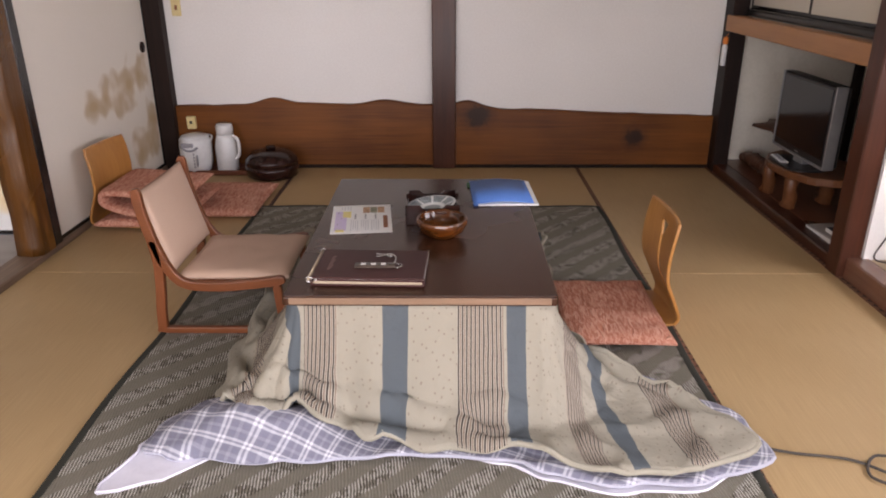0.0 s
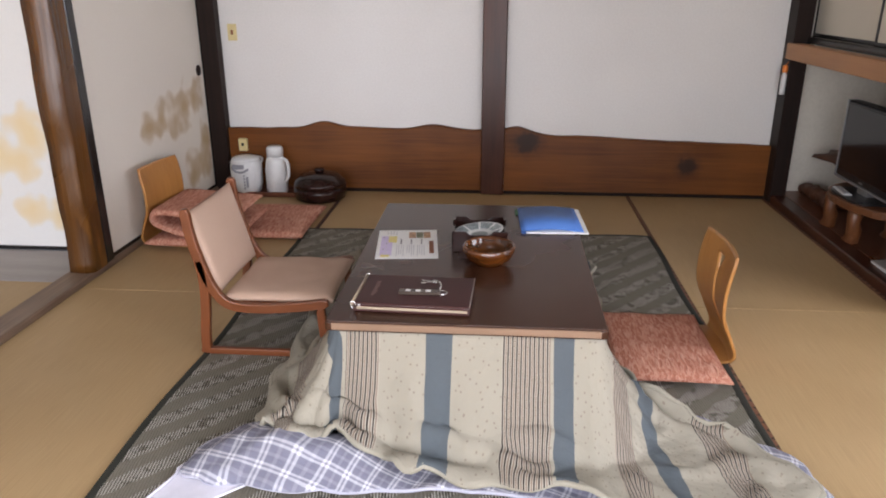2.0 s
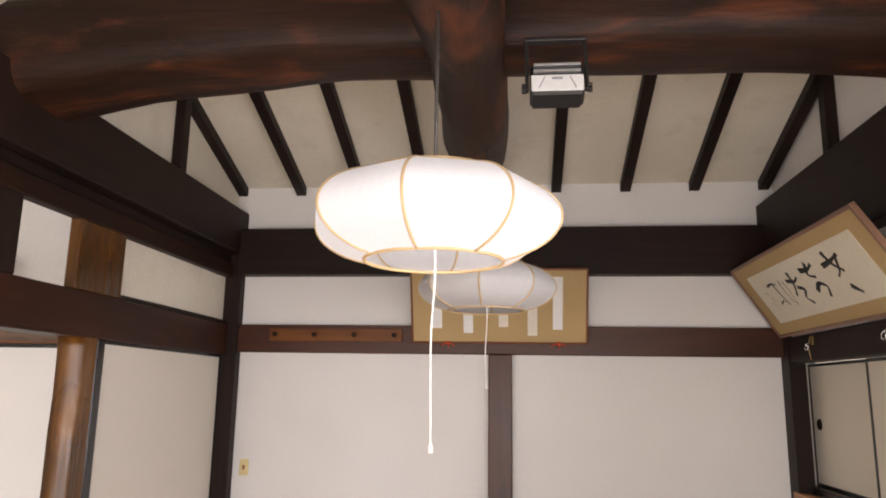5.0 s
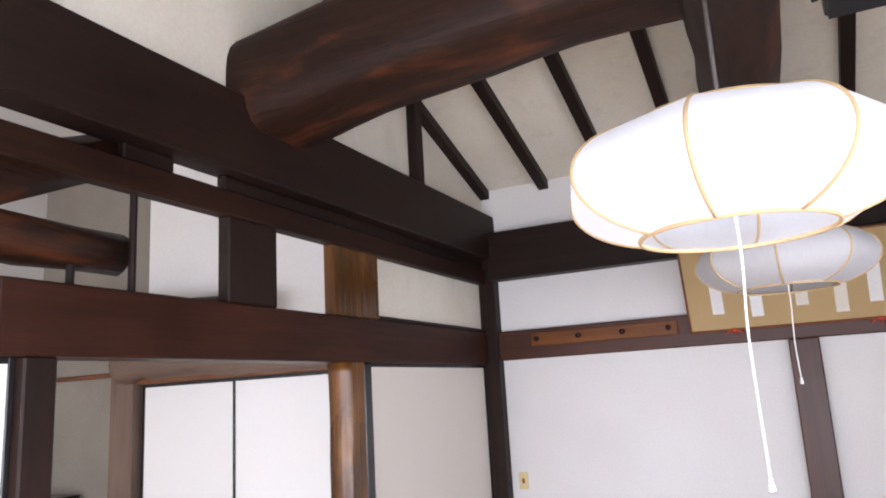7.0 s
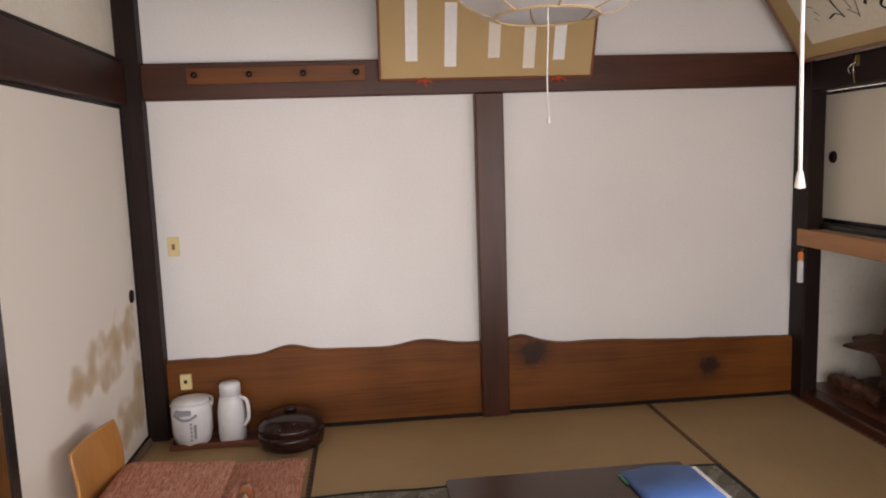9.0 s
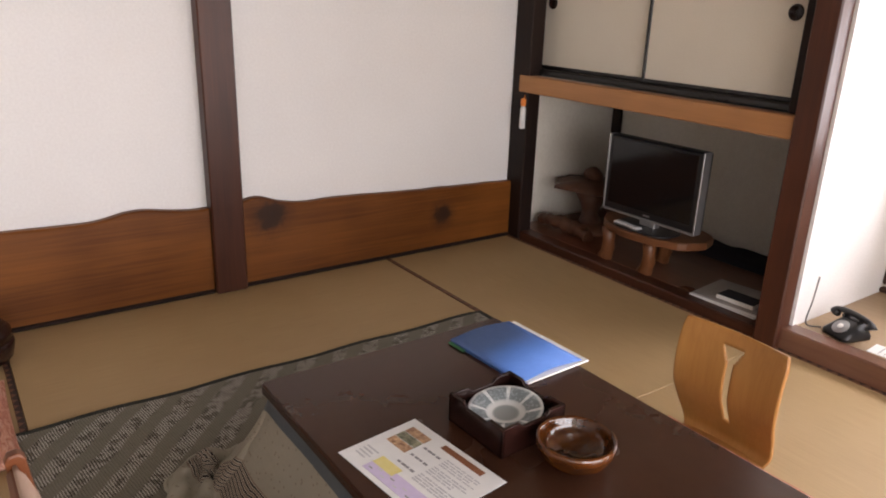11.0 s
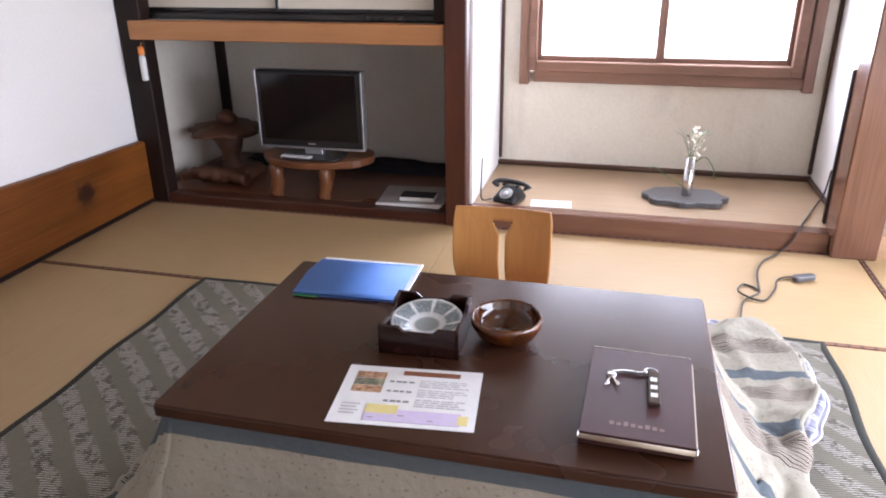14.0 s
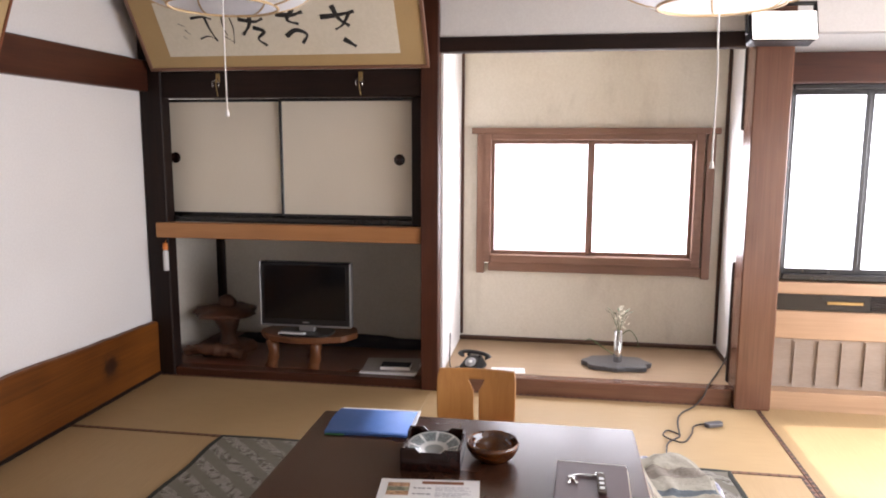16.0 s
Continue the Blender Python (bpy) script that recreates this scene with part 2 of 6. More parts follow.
def fusuma_paper(name, base, cloud, blobs, keep):
    """Door paper with printed gold clouds. blobs: (along the door, height, radius); keep: the door's own axis in the plan, 0 or 1."""
    m, t, b = nodes_of(name, 0.8)
    sep = t.nodes.new("ShaderNodeSeparateXYZ")
    t.links.new(mapped(t, (1, 1, 1)), sep.inputs[0])
    flat = t.nodes.new("ShaderNodeCombineXYZ")
    t.links.new(sep.outputs["XY"[keep]], flat.inputs[0])
    t.links.new(sep.outputs["Z"], flat.inputs[1])
    near = None
    for at, height, radius in blobs:
        d = t.nodes.new("ShaderNodeVectorMath")
        d.operation, d.inputs[1].default_value = "DISTANCE", (at, height, 0.0)
        t.links.new(flat.outputs[0], d.inputs[0])
        r = t.nodes.new("ShaderNodeMath")
        r.operation, r.inputs[1].default_value = "DIVIDE", radius
        t.links.new(d.outputs["Value"], r.inputs[0])
        if near is None:
            near = r.outputs[0]
        else:
            low = t.nodes.new("ShaderNodeMath")
            low.operation, low.inputs[2].default_value = "SMOOTH_MIN", 0.45
            t.links.new(near, low.inputs[0])
            t.links.new(r.outputs[0], low.inputs[1])
            near = low.outputs[0]
    rag = t.nodes.new("ShaderNodeMath")
    rag.operation = "ADD"
    t.links.new(near, rag.inputs[0])
    t.links.new(ramp(t, noise_node(t, flat.outputs[0], 8, 1, 0.5), [(0.3, (0, 0, 0)), (0.7, (0.6, 0.6, 0.6))]), rag.inputs[1])
    amount = ramp(t, rag.outputs[0], [(0.3, (0.85, 0.85, 0.85)), (0.7, (0.6, 0.6, 0.6)), (1.2, (0, 0, 0))])
    fine = noise_node(t, mapped(t, (1, 1, 1)), 120, 2)
    t.links.new(mix(t, amount, mix(t, fine, tuple(0.94 * k for k in base), base), cloud), b.inputs["Base Color"])
    bumped(t, b, fine, 0.05, 0.002)
    return m


FUSUMA = fusuma_paper("fusuma_paper", (0.75, 0.695, 0.62), (0.42, 0.28, 0.13), [(4.22, 0.64, 0.19), (4.06, 0.6, 0.18), (3.93, 0.54, 0.2), (3.76, 0.57, 0.16), (3.6, 0.56, 0.14), (4.34, 0.34, 0.17), (4.28, 0.23, 0.18), (4.1, 0.21, 0.17)], 1)
FUSUMA2 = fusuma_paper("fusuma_paper_gold", (0.82, 0.81, 0.79), (0.8, 0.62, 0.33), [(-3.2, 0.62, 0.15), (-3.07, 0.65, 0.18), (-2.93, 0.62, 0.17), (-2.83, 0.59, 0.13), (-3.29, 0.5, 0.1), (-2.47, 0.47, 0.18), (-2.32, 0.49, 0.2), (-2.15, 0.61, 0.2), (-2.2, 0.48, 0.18), (-2.42, 0.3, 0.12), (-2.2, 0.22, 0.15), (-2.04, 0.2, 0.14)], 0)
CABPAPER = surface("cabinet_door_paper", (0.71, 0.645, 0.535), (0.78, 0.715, 0.6), 0.85, fine=150, bump=0.05)


def tatami_material(name, axis):
    m, t, b = nodes_of(name, 0.5, spec=0.22)
    sc = [260, 260, 260]
    sc[axis] = 6
    n1 = noise_node(t, mapped(t, sc), 1.0, 3)
    n2 = noise_node(t, mapped(t, (1, 1, 1)), 1.3, 3)
    info = t.nodes.new("ShaderNodeObjectInfo")
    c = ramp(t, n2, [(0.3, (0.385, 0.258, 0.13)), (0.7, (0.45, 0.314, 0.172))])
    c = mix(t, 0.3, c, ramp(t, n1, [(0.3, (0.315, 0.203, 0.083)), (0.7, (0.52, 0.365, 0.18))]))
    c = mix(t, 0.12, c, ramp(t, info.outputs["Random"], [(0.0, (0.38, 0.24, 0.1)), (1.0, (0.56, 0.4, 0.2))]))
    t.links.new(c, b.inputs["Base Color"])
    bumped(t, b, n1, 0.15, 0.002)
    return m


TATAMI = [tatami_material("tatami_x", 0), tatami_material("tatami_y", 1)]


def border_material():
    m, t, b = nodes_of("tatami_border_cloth", 0.75)
    w = t.nodes.new("ShaderNodeTexChecker")
    w.inputs["Scale"].default_value = 34
    w.inputs["Color1"].default_value, w.inputs["Color2"].default_value = (0.04, 0.018, 0.011, 1), (0.17, 0.075, 0.04, 1)
    t.links.new(mapped(t, (1, 1, 1), rot=(0, 0, 0.785)), w.inputs["Vector"])
    t.links.new(w.outputs["Color"], b.inputs["Base Color"])
    return m


ALCOVEMAT = wood("alcove_mat_weave", (0.33, 0.225, 0.135), (0.43, 0.305, 0.195), 1, 0.5, 0.5, None, 0.25)
BORDER = border_material()


def carpet_material():
    m, t, b = nodes_of("rib_shaded_carpet", 0.95, spec=0.1)
    v = mapped(t, (1, 1, 1), rot=(0, 0, radians(42)))
    w = t.nodes.new("ShaderNodeTexWave")
    w.inputs["Scale"].default_value, w.inputs["Distortion"].default_value = 3.0, 1.1
    w.inputs["Detail"].default_value, w.inputs["Detail Scale"].default_value = 2, 3
    t.links.new(v, w.inputs["Vector"])
    lines = t.nodes.new("ShaderNodeTexWave")
    lines.inputs["Scale"].default_value, lines.inputs["Distortion"].default_value = 38.0, 2.8
    lines.inputs["Detail"].default_value, lines.inputs["Detail Scale"].default_value = 2, 1.2
    t.links.new(mapped(t, (1, 1, 1), rot=(0, 0, radians(-8))), lines.inputs["Vector"])
    broken = noise_node(t, mapped(t, (1, 1, 1)), 38, 2)
    band = ramp(t, w.outputs["Fac"], [(0.38, (0.06, 0.06, 0.06)), (0.6, (1, 1, 1))])
    base = mix(t, noise_node(t, mapped(t, (1, 1, 1)), 200, 2), (0.165, 0.15, 0.118), (0.215, 0.197, 0.16))
    col = base
    # pale and dark dashes: lit and shaded sides of raised ribs, as colour
    for lo, hi, tone, gate in ((0.6, 0.74, (0.47, 0.45, 0.405), (0.38, 0.48)), (0.38, 0.22, (0.045, 0.04, 0.03), (0.55, 0.42))):
        up = lo < hi
        dash = ramp(t, lines.outputs["Fac"], [(lo, (0, 0, 0)), (hi, (1, 1, 1))] if up else [(hi, (1, 1, 1)), (lo, (0, 0, 0))])
        cut = ramp(t, broken, [(gate[0], (0, 0, 0)), (gate[1], (1, 1, 1))] if up else [(gate[1], (1, 1, 1)), (gate[0], (0.25, 0.25, 0.25))])
        fac = mix(t, 1.0, mix(t, 1.0, dash, cut, "MULTIPLY"), band, "MULTIPLY")
        col = mix(t, fac, col, tone)
    t.links.new(col, b.inputs["Base Color"])
    bumped(t, b, lines.outputs["Fac"], 0.6, 0.004)
    return m


CARPET = carpet_material()
CARPETEDGE = surface("carpet_binding", (0.014, 0.015, 0.01), (0.028, 0.029, 0.02), 0.9, fine=150, bump=0.2)


def quilt_material():
    """Striped cotton: cream with flecks, slate blue bands, groups of thin brown lines."""
    m, t, b = nodes_of("striped_quilt_cotton", 0.9, spec=0.15)
    uv = mapped(t, (1, 1, 1), "UV")
    sep = t.nodes.new("ShaderNodeSeparateXYZ")
    t.links.new(uv, sep.inputs[0])
    cream, slate, tan = (0.315, 0.29, 0.235), (0.092, 0.108, 0.12), (0.3, 0.245, 0.19)
    bands = [(-1.2, cream), (-0.66, tan), (-0.55, cream), (-0.39, slate), (-0.322, cream), (-0.302, tan), (-0.215, cream),
             (-0.08, slate), (-0.008, cream), (0.137, tan), (0.268, cream), (0.278, slate), (0.33, cream), (0.5, tan), (0.6, cream),
             (0.66, slate), (0.73, cream), (0.86, tan), (0.95, cream)]
    pos = t.nodes.new("ShaderNodeMapRange")
    pos.inputs["From Min"].default_value, pos.inputs["From Max"].default_value = -1.2, 1.2
    t.links.new(sep.outputs["X"], pos.inputs[0])
    col = ramp(t, pos.outputs[0], [((p + 1.2) / 2.4, c) for p, c in bands], True)
    lines = t.nodes.new("ShaderNodeMath")
    lines.operation = "PINGPONG"
    lines.inputs[1].default_value = 0.006
    t.links.new(sep.outputs["X"], lines.inputs[0])
    scaled = t.nodes.new("ShaderNodeMath")
    scaled.operation = "MULTIPLY"
    scaled.inputs[1].default_value = 162.0
    t.links.new(lines.outputs[0], scaled.inputs[0])
    istan = ramp(t, pos.outputs[0], [((p + 1.2) / 2.4, (1, 1, 1) if c is tan else (0, 0, 0)) for p, c in bands], True)
    thin = ramp(t, scaled.outputs[0], [(0.0, (0.028, 0.023, 0.022)), (0.28, (0.028, 0.023, 0.022)), (0.36, (0.4, 0.365, 0.31)), (0.62, (0.4, 0.36, 0.3)), (0.7, (0.22, 0.17, 0.13)), (0.98, (0.22, 0.17, 0.13))])
    col = mix(t, istan, col, thin)
    dots = t.nodes.new("ShaderNodeTexVoronoi")
    dots.voronoi_dimensions = "2D"
    dots.inputs["Scale"].default_value = 36.0
    t.links.new(mapped(t, (1.0, 0.8, 1.0), "UV"), dots.inputs["Vector"])
    fl = dots.outputs["Distance"]
    iscream = ramp(t, pos.outputs[0], [((p + 1.2) / 2.4, (0.46, 0.46, 0.46) if c is cream else (0.0, 0.0, 0.0)) for p, c in bands], True)
    amount = t.nodes.new("ShaderNodeMath")
    amount.operation = "MULTIPLY"
    t.links.new(ramp(t, fl, [(0.07, (1, 1, 1)), (0.13, (0, 0, 0))]), amount.inputs[0])
    t.links.new(iscream, amount.inputs[1])
    col = mix(t, amount.outputs[0], col, (0.15, 0.1, 0.075))
    t.links.new(col, b.inputs["Base Color"])
    weave = noise_node(t, mapped(t, (1, 1, 1), "UV"), 25, 3)
    fine = noise_node(t, mapped(t, (1, 1, 1), "UV"), 400, 2)
    both = t.nodes.new("ShaderNodeMath")
    both.operation, both.inputs[2].default_value = "MULTIPLY_ADD", 0.0
    both.inputs[1].default_value = 0.12
    t.links.new(fine, both.inputs[0])
    t.links.new(weave, both.inputs[2])
    bumped(t, b, both.outputs[0], 0.5, 0.012)
    return m


QUILT = quilt_material()


def check_material():
    m, t, b = nodes_of("lavender_check_cotton", 0.9, spec=0.15)
    sep = t.nodes.new("ShaderNodeSeparateXYZ")
    t.links.new(mapped(t, (1, 1, 1), "UV", (0, 0, radians(20))), sep.inputs[0])
    both = None
    for axis in "XY":
        p = t.nodes.new("ShaderNodeMath")
        p.operation, p.inputs[1].default_value = "PINGPONG", 0.03
        t.links.new(sep.outputs[axis], p.inputs[0])
        s = t.nodes.new("ShaderNodeMath")
        s.operation, s.inputs[1].default_value = "MULTIPLY", 33.2
        t.links.new(p.outputs[0], s.inputs[0])
        r = ramp(t, s.outputs[0], [(0.0, (0.26, 0.26, 0.32)), (0.07, (0.26, 0.26, 0.32)), (0.1, (0.68, 0.68, 0.74)), (0.26, (0.68, 0.68, 0.74)), (0.32, (0.21, 0.21, 0.27)), (0.85, (0.19, 0.19, 0.25)), (0.88, (0.3, 0.3, 0.36))])
        both = r if both is None else mix(t, 0.5, both, r)
    t.links.new(both, b.inputs["Base Color"])
    bumped(t, b, noise_node(t, mapped(t, (1, 1, 1), "UV"), 30, 3), 0.4, 0.01)
    return m


CHECK = check_material()
HEMLAVENDER = surface("lavender_hem_cotton", (0.4, 0.4, 0.48), (0.48, 0.48, 0.56), 0.9, fine=150, bump=0.2)
HEMCOTTON = surface("cream_hem_cotton", (0.29, 0.27, 0.215), (0.35, 0.325, 0.26), 0.9, fine=150, bump=0.2)
SHEET = surface("white_lining", (0.68, 0.67, 0.76), (0.76, 0.75, 0.84), 0.9, fine=30, bump=0.2)


def crepe_material():
    """Pink crepe with a raised wormy weave and pale flecks."""
    m, t, b = nodes_of("pink_crepe", 0.85, spec=0.2)
    v = mapped(t, (1.5, 0.3, 1.5))
    n1, n2 = noise_node(t, v, 70, 2, 0.5, 0.9), noise_node(t, v, 6, 3)
    c = ramp(t, n1, [(0.38, (0.4, 0.145, 0.09)), (0.5, (0.55, 0.25, 0.17)), (0.66, (0.68, 0.4, 0.3))])
    t.links.new(mix(t, 0.3, c, ramp(t, n2, [(0.3, (0.4, 0.15, 0.1)), (0.7, (0.58, 0.28, 0.2))])), b.inputs["Base Color"])
    bumped(t, b, n1, 0.9, 0.012)
    return m


ZABUTON = crepe_material()
MELAMINE = surface("dark_brown_melamine", (0.044, 0.0165, 0.0085), (0.055, 0.022, 0.012), 0.26, fine=24, broad=2, bump=0.0, spec=0.37)
# paler than the other edges: daylight on the front edge, as colour
LITEDGE = wood("lit_edge_wood", (0.2, 0.12, 0.075), (0.31, 0.195, 0.13), 0, 0.4)


def lamp_shade_material():
    m, t, b = nodes_of("lamp_shade_paper", 0.7)
    b.inputs["Base Color"].default_value = (0.85, 0.84, 0.82, 1)
    tr = t.nodes.new("ShaderNodeBsdfTranslucent")
    tr.inputs[0].default_value = (0.78, 0.79, 0.82, 1)
    mx = t.nodes.new("ShaderNodeMixShader")
    mx.inputs[0].default_value = 0.5
    fib = noise_node(t, mapped(t, (40, 40, 6)), 3.0, 3)
    t.links.new(ramp(t, fib, [(0.3, (0.78, 0.78, 0.79)), (0.7, (0.86, 0.86, 0.87))]), b.inputs["Base Color"])
    t.links.new(b.outputs[0], mx.inputs[1])
    t.links.new(tr.outputs[0], mx.inputs[2])
    t.links.new(mx.outputs[0], t.nodes["Material Output"].inputs[0])
    return m


SHADE = lamp_shade_material()


def glow(name, color, strength):
    m, t, b = nodes_of(name, 0.5)
    b.inputs["Base Color"].default_value = (0.8, 0.8, 0.8, 1)
    b.inputs["Emission Color"].default_value = (*color, 1)
    b.inputs["Emission Strength"].default_value = strength
    return m


TUBE = glow("ring_tube_light", (0.94, 0.96, 1.0), 3.0)
LIT = glow("lit_lamp_glass", (1.0, 0.98, 0.95), 3.0)


def pane_material(name, clear):
    """Window glass: clear, or frosted white."""
    m, t, b = nodes_of(name, 0.05 if clear else 0.4)
    t.nodes.remove(b)
    tp, gl, mx = t.nodes.new("ShaderNodeBsdfTransparent"), t.nodes.new("ShaderNodeBsdfGlossy" if clear else "ShaderNodeBsdfTranslucent"), t.nodes.new("ShaderNodeMixShader")
    mx.inputs[0].default_value = 0.06 if clear else 0.5
    if clear:
        gl.inputs["Roughness"].default_value = 0.02
    else:
        gl.inputs[0].default_value = (0.9, 0.91, 0.93, 1)
    t.links.new(tp.outputs[0], mx.inputs[1])
    t.links.new(gl.outputs[0], mx.inputs[2])
    t.links.new(mx.outputs[0], t.nodes["Material Output"].inputs[0])
    return m


GLASS, FROSTED = pane_material("clear_glass", True), pane_material("frosted_glass", False)


# ---- building helpers ----
def part(name, bm, material, parent=None, label="", smooth=False):
    """Link a bmesh as one mesh object, under a thing or part where one is given."""
    me = bpy.data.meshes.new(name)
    if smooth:
        for f in bm.faces:
            f.smooth = True
    bm.normal_update()
    bm.to_mesh(me)
    bm.free()
    for m in material if isinstance(material, (list, tuple)) else [material]:
        me.materials.append(m)
    ob = new(name, me)
    ob.parent = parent
    if label:
        ob["label"] = label
    return ob


def thing(name, label, category, m=None, group="", kind=""):
    ob = new(name)
    ob.empty_display_size = 0.1
    if m is not None:
        ob.matrix_world = m
    return tagged(ob, label, category, group, kind)


def box(x0, x1, y0, y1, z0, z1, bevel=0.004, bm=None, index=0):
    own = bmesh.new()
    vs = [own.verts.new(p) for p in ((x0, y0, z0), (x1, y0, z0), (x1, y1, z0), (x0, y1, z0), (x0, y0, z1), (x1, y0, z1), (x1, y1, z1), (x0, y1, z1))]
    for q in ((3, 2, 1, 0), (4, 5, 6, 7), (0, 1, 5, 4), (1, 2, 6, 5), (2, 3, 7, 6), (3, 0, 4, 7)):
        own.faces.new([vs[i] for i in q])
    if bevel:
        bmesh.ops.bevel(own, geom=own.edges[:], offset=bevel, segments=1, affect="EDGES", profile=0.5)
    for f in own.faces:
        f.material_index = index
    if bm is None:
        return own
    joined(bm, own)
    return bm


def joined(bm, other, m=None):
    """Add another bmesh to bm."""
    if m is not None:
        bmesh.ops.transform(other, matrix=m, verts=other.verts[:])
    table = {v: bm.verts.new(v.co) for v in other.verts}
    for f in other.faces:
        g = bm.faces.new([table[v] for v in f.verts])
        g.material_index, g.smooth = f.material_index, f.smooth
    other.free()
    return bm


def moved(bm, m):
    bmesh.ops.transform(bm, matrix=m, verts=bm.verts[:])
    return bm


def lathe(profile, n=32, cx=0.0, cy=0.0, z=0.0):
    """A turned shape from (radius, height) pairs."""
    bm = bmesh.new()
    rings = []
    for r, h in profile:
        if r < 1e-5:
            rings.append([bm.verts.new((cx, cy, z + h))])
        else:
            rings.append([bm.verts.new((cx + r * math.cos(2 * math.pi * i / n), cy + r * math.sin(2 * math.pi * i / n), z + h)) for i in range(n)])
    for a, b in zip(rings, rings[1:]):
        for i in range(n):
            j = (i + 1) % n
            if len(a) == 1 and len(b) > 1:
                bm.faces.new((a[0], b[j], b[i]))
            elif len(b) == 1 and len(a) > 1:
                bm.faces.new((a[i], a[j], b[0]))
            elif len(a) > 1:
                bm.faces.new((a[i], a[j], b[j], b[i]))
    for f in bm.faces:
        f.smooth = True
    bmesh.ops.recalc_face_normals(bm, faces=bm.faces[:])
    return bm


def tube(points, radius, n=8, bm=None, closed=False, wobble=0.0, squash=1.0, square=0.0):
    """A round bar along points; radius is one number or one a point."""
    own = bmesh.new()
    pts = [Vector(p) for p in points]
    radii = [radius] * len(pts) if isinstance(radius, (int, float)) else radius
    rings = []
    side = None
    for i, p in enumerate(pts):
        a = pts[i - 1] if i or closed else p
        b = pts[(i + 1) % len(pts)] if i < len(pts) - 1 or closed else p
        d = (b - a).normalized()
        if side is None:
            side = d.orthogonal().normalized() if abs(d.z) > 0.9 else d.cross(Vector((0, 0, 1))).normalized()
        side = (side - d * side.dot(d)).normalized()
        up = side.cross(d)
        ring = []
        for k in range(n):
            g = 2 * math.pi * k / n
            r = radii[i]
            if square:
                r *= 1 + square * ((abs(math.cos(g)) ** 4 + abs(math.sin(g)) ** 4) ** -0.25 - 1)
            if wobble:
                r *= 1 + wobble * noise.noise(Vector((i * 0.35, math.cos(g) * 1.2, math.sin(g) * 1.2)))
            ring.append(own.verts.new(p + side * math.cos(g) * r + up * math.sin(g) * r * squash))
        rings.append(ring)
    pairs = list(zip(rings, rings[1:])) + ([(rings[-1], rings[0])] if closed else [])
    for a, b in pairs:
        for k in range(n):
            own.faces.new((a[k], a[(k + 1) % n], b[(k + 1) % n], b[k])).smooth = True
    if not closed:
        own.faces.new(rings[0][::-1])
        own.faces.new(rings[-1])
    bmesh.ops.recalc_face_normals(own, faces=own.faces[:])
    if bm is None:
        return own
    return joined(bm, own)


def curve_points(points, steps=8):
    """A smooth line through points."""
    p = [Vector(q) for q in points]
    p = [p[0] * 2 - p[1]] + p + [p[-1] * 2 - p[-2]]
    out = []
    for i in range(1, len(p) - 2):
        for s in range(steps):
            u = s / steps
            out.append(0.5 * (2 * p[i] + (p[i + 1] - p[i - 1]) * u + (2 * p[i - 1] - 5 * p[i] + 4 * p[i + 1] - p[i + 2]) * u * u + (3 * p[i] - p[i - 1] - 3 * p[i + 1] + p[i + 2]) * u ** 3))
    return out + [p[-2]]


def slab(outline, z0, z1, bevel=0.004):
    """A flat plate with the outline of (x, y) corners."""
    bm = bmesh.new()
    f = bm.faces.new([bm.verts.new((x, y, z0)) for x, y in outline])
    ext = bmesh.ops.extrude_face_region(bm, geom=[f])
    bmesh.ops.translate(bm, vec=(0, 0, z1 - z0), verts=[v for v in ext["geom"] if isinstance(v, bmesh.types.BMVert)])
    bmesh.ops.recalc_face_normals(bm, faces=bm.faces[:])
    if bevel:
        edges = [e for e in bm.edges if abs(e.verts[0].co.z - e.verts[1].co.z) < 1e-6]
        bmesh.ops.bevel(bm, geom=edges, offset=bevel, segments=2, affect="EDGES", profile=0.5)
    return bm


def structure(name, bm, material, label, category, smooth=False):
    return tagged(part(name, bm, material, None, "", smooth), label, category, "", "structure")


# ---- the large structure ----
XW, XE, YN, YS = -1.72, 1.785, 4.5, -0.85
LINTEL, SLOPE, CREASE = 1.722, 0.34, 2.845

# plaster walls
north = box(XW - 0.2, XE + 1.05, YN, YN + 0.12, -0.1, CREASE + 0.1, 0)
structure("wall_north", north, PLASTER, "white plastered back wall between dark posts", "wall")

west = bmesh.new()
box(XW - 0.1, XW - 0.02, 3.1, YN, 1.9, 2.25, 0, west)
box(XW - 0.12, XW + 0.0, YS, YN, 2.6, 4.6, 0, west)
box(XW - 0.1, XW - 0.02, YS, 0.2, -0.1, 2.6, 0, west)
structure("wall_west", west, OLDPLASTER, "aged white plaster over the sliding doors", "wall")

east = bmesh.new()
box(XE + 0.02, XE + 0.14, YS, YN, 2.6, 4.6, 0, east)
box(XE + 0.02, XE + 0.14, YS, 2.74, 1.99, 2.6, 0, east)
box(XE + 0.02, XE + 0.14, 2.74, YN, 1.82, 2.6, 0, east)
box(XE + 0.1, XE + 0.2, YS, 1.0, -0.1, 0.73, 0, east)
box(XE + 0.1, XE + 0.2, YS, -0.72, 0.73, 1.99, 0, east)
box(XE + 0.1, XE + 0.2, -0.72, 1.0, 1.72, 1.99, 0, east)
structure("wall_east", east, PLASTER, "white plaster above the alcove beam", "wall")

south = bmesh.new()
box(XW - 0.2, XE + 0.2, YS - 0.12, YS, 1.78, 4.6, 0, south)
box(XW - 0.2, XW + 0.1, YS - 0.12, YS, -0.1, 1.78, 0, south)
box(XE - 0.1, XE + 0.2, YS - 0.12, YS, -0.1, 1.78, 0, south)
structure("wall_south", south, PLASTER, "white plaster above the glazed doors", "wall")

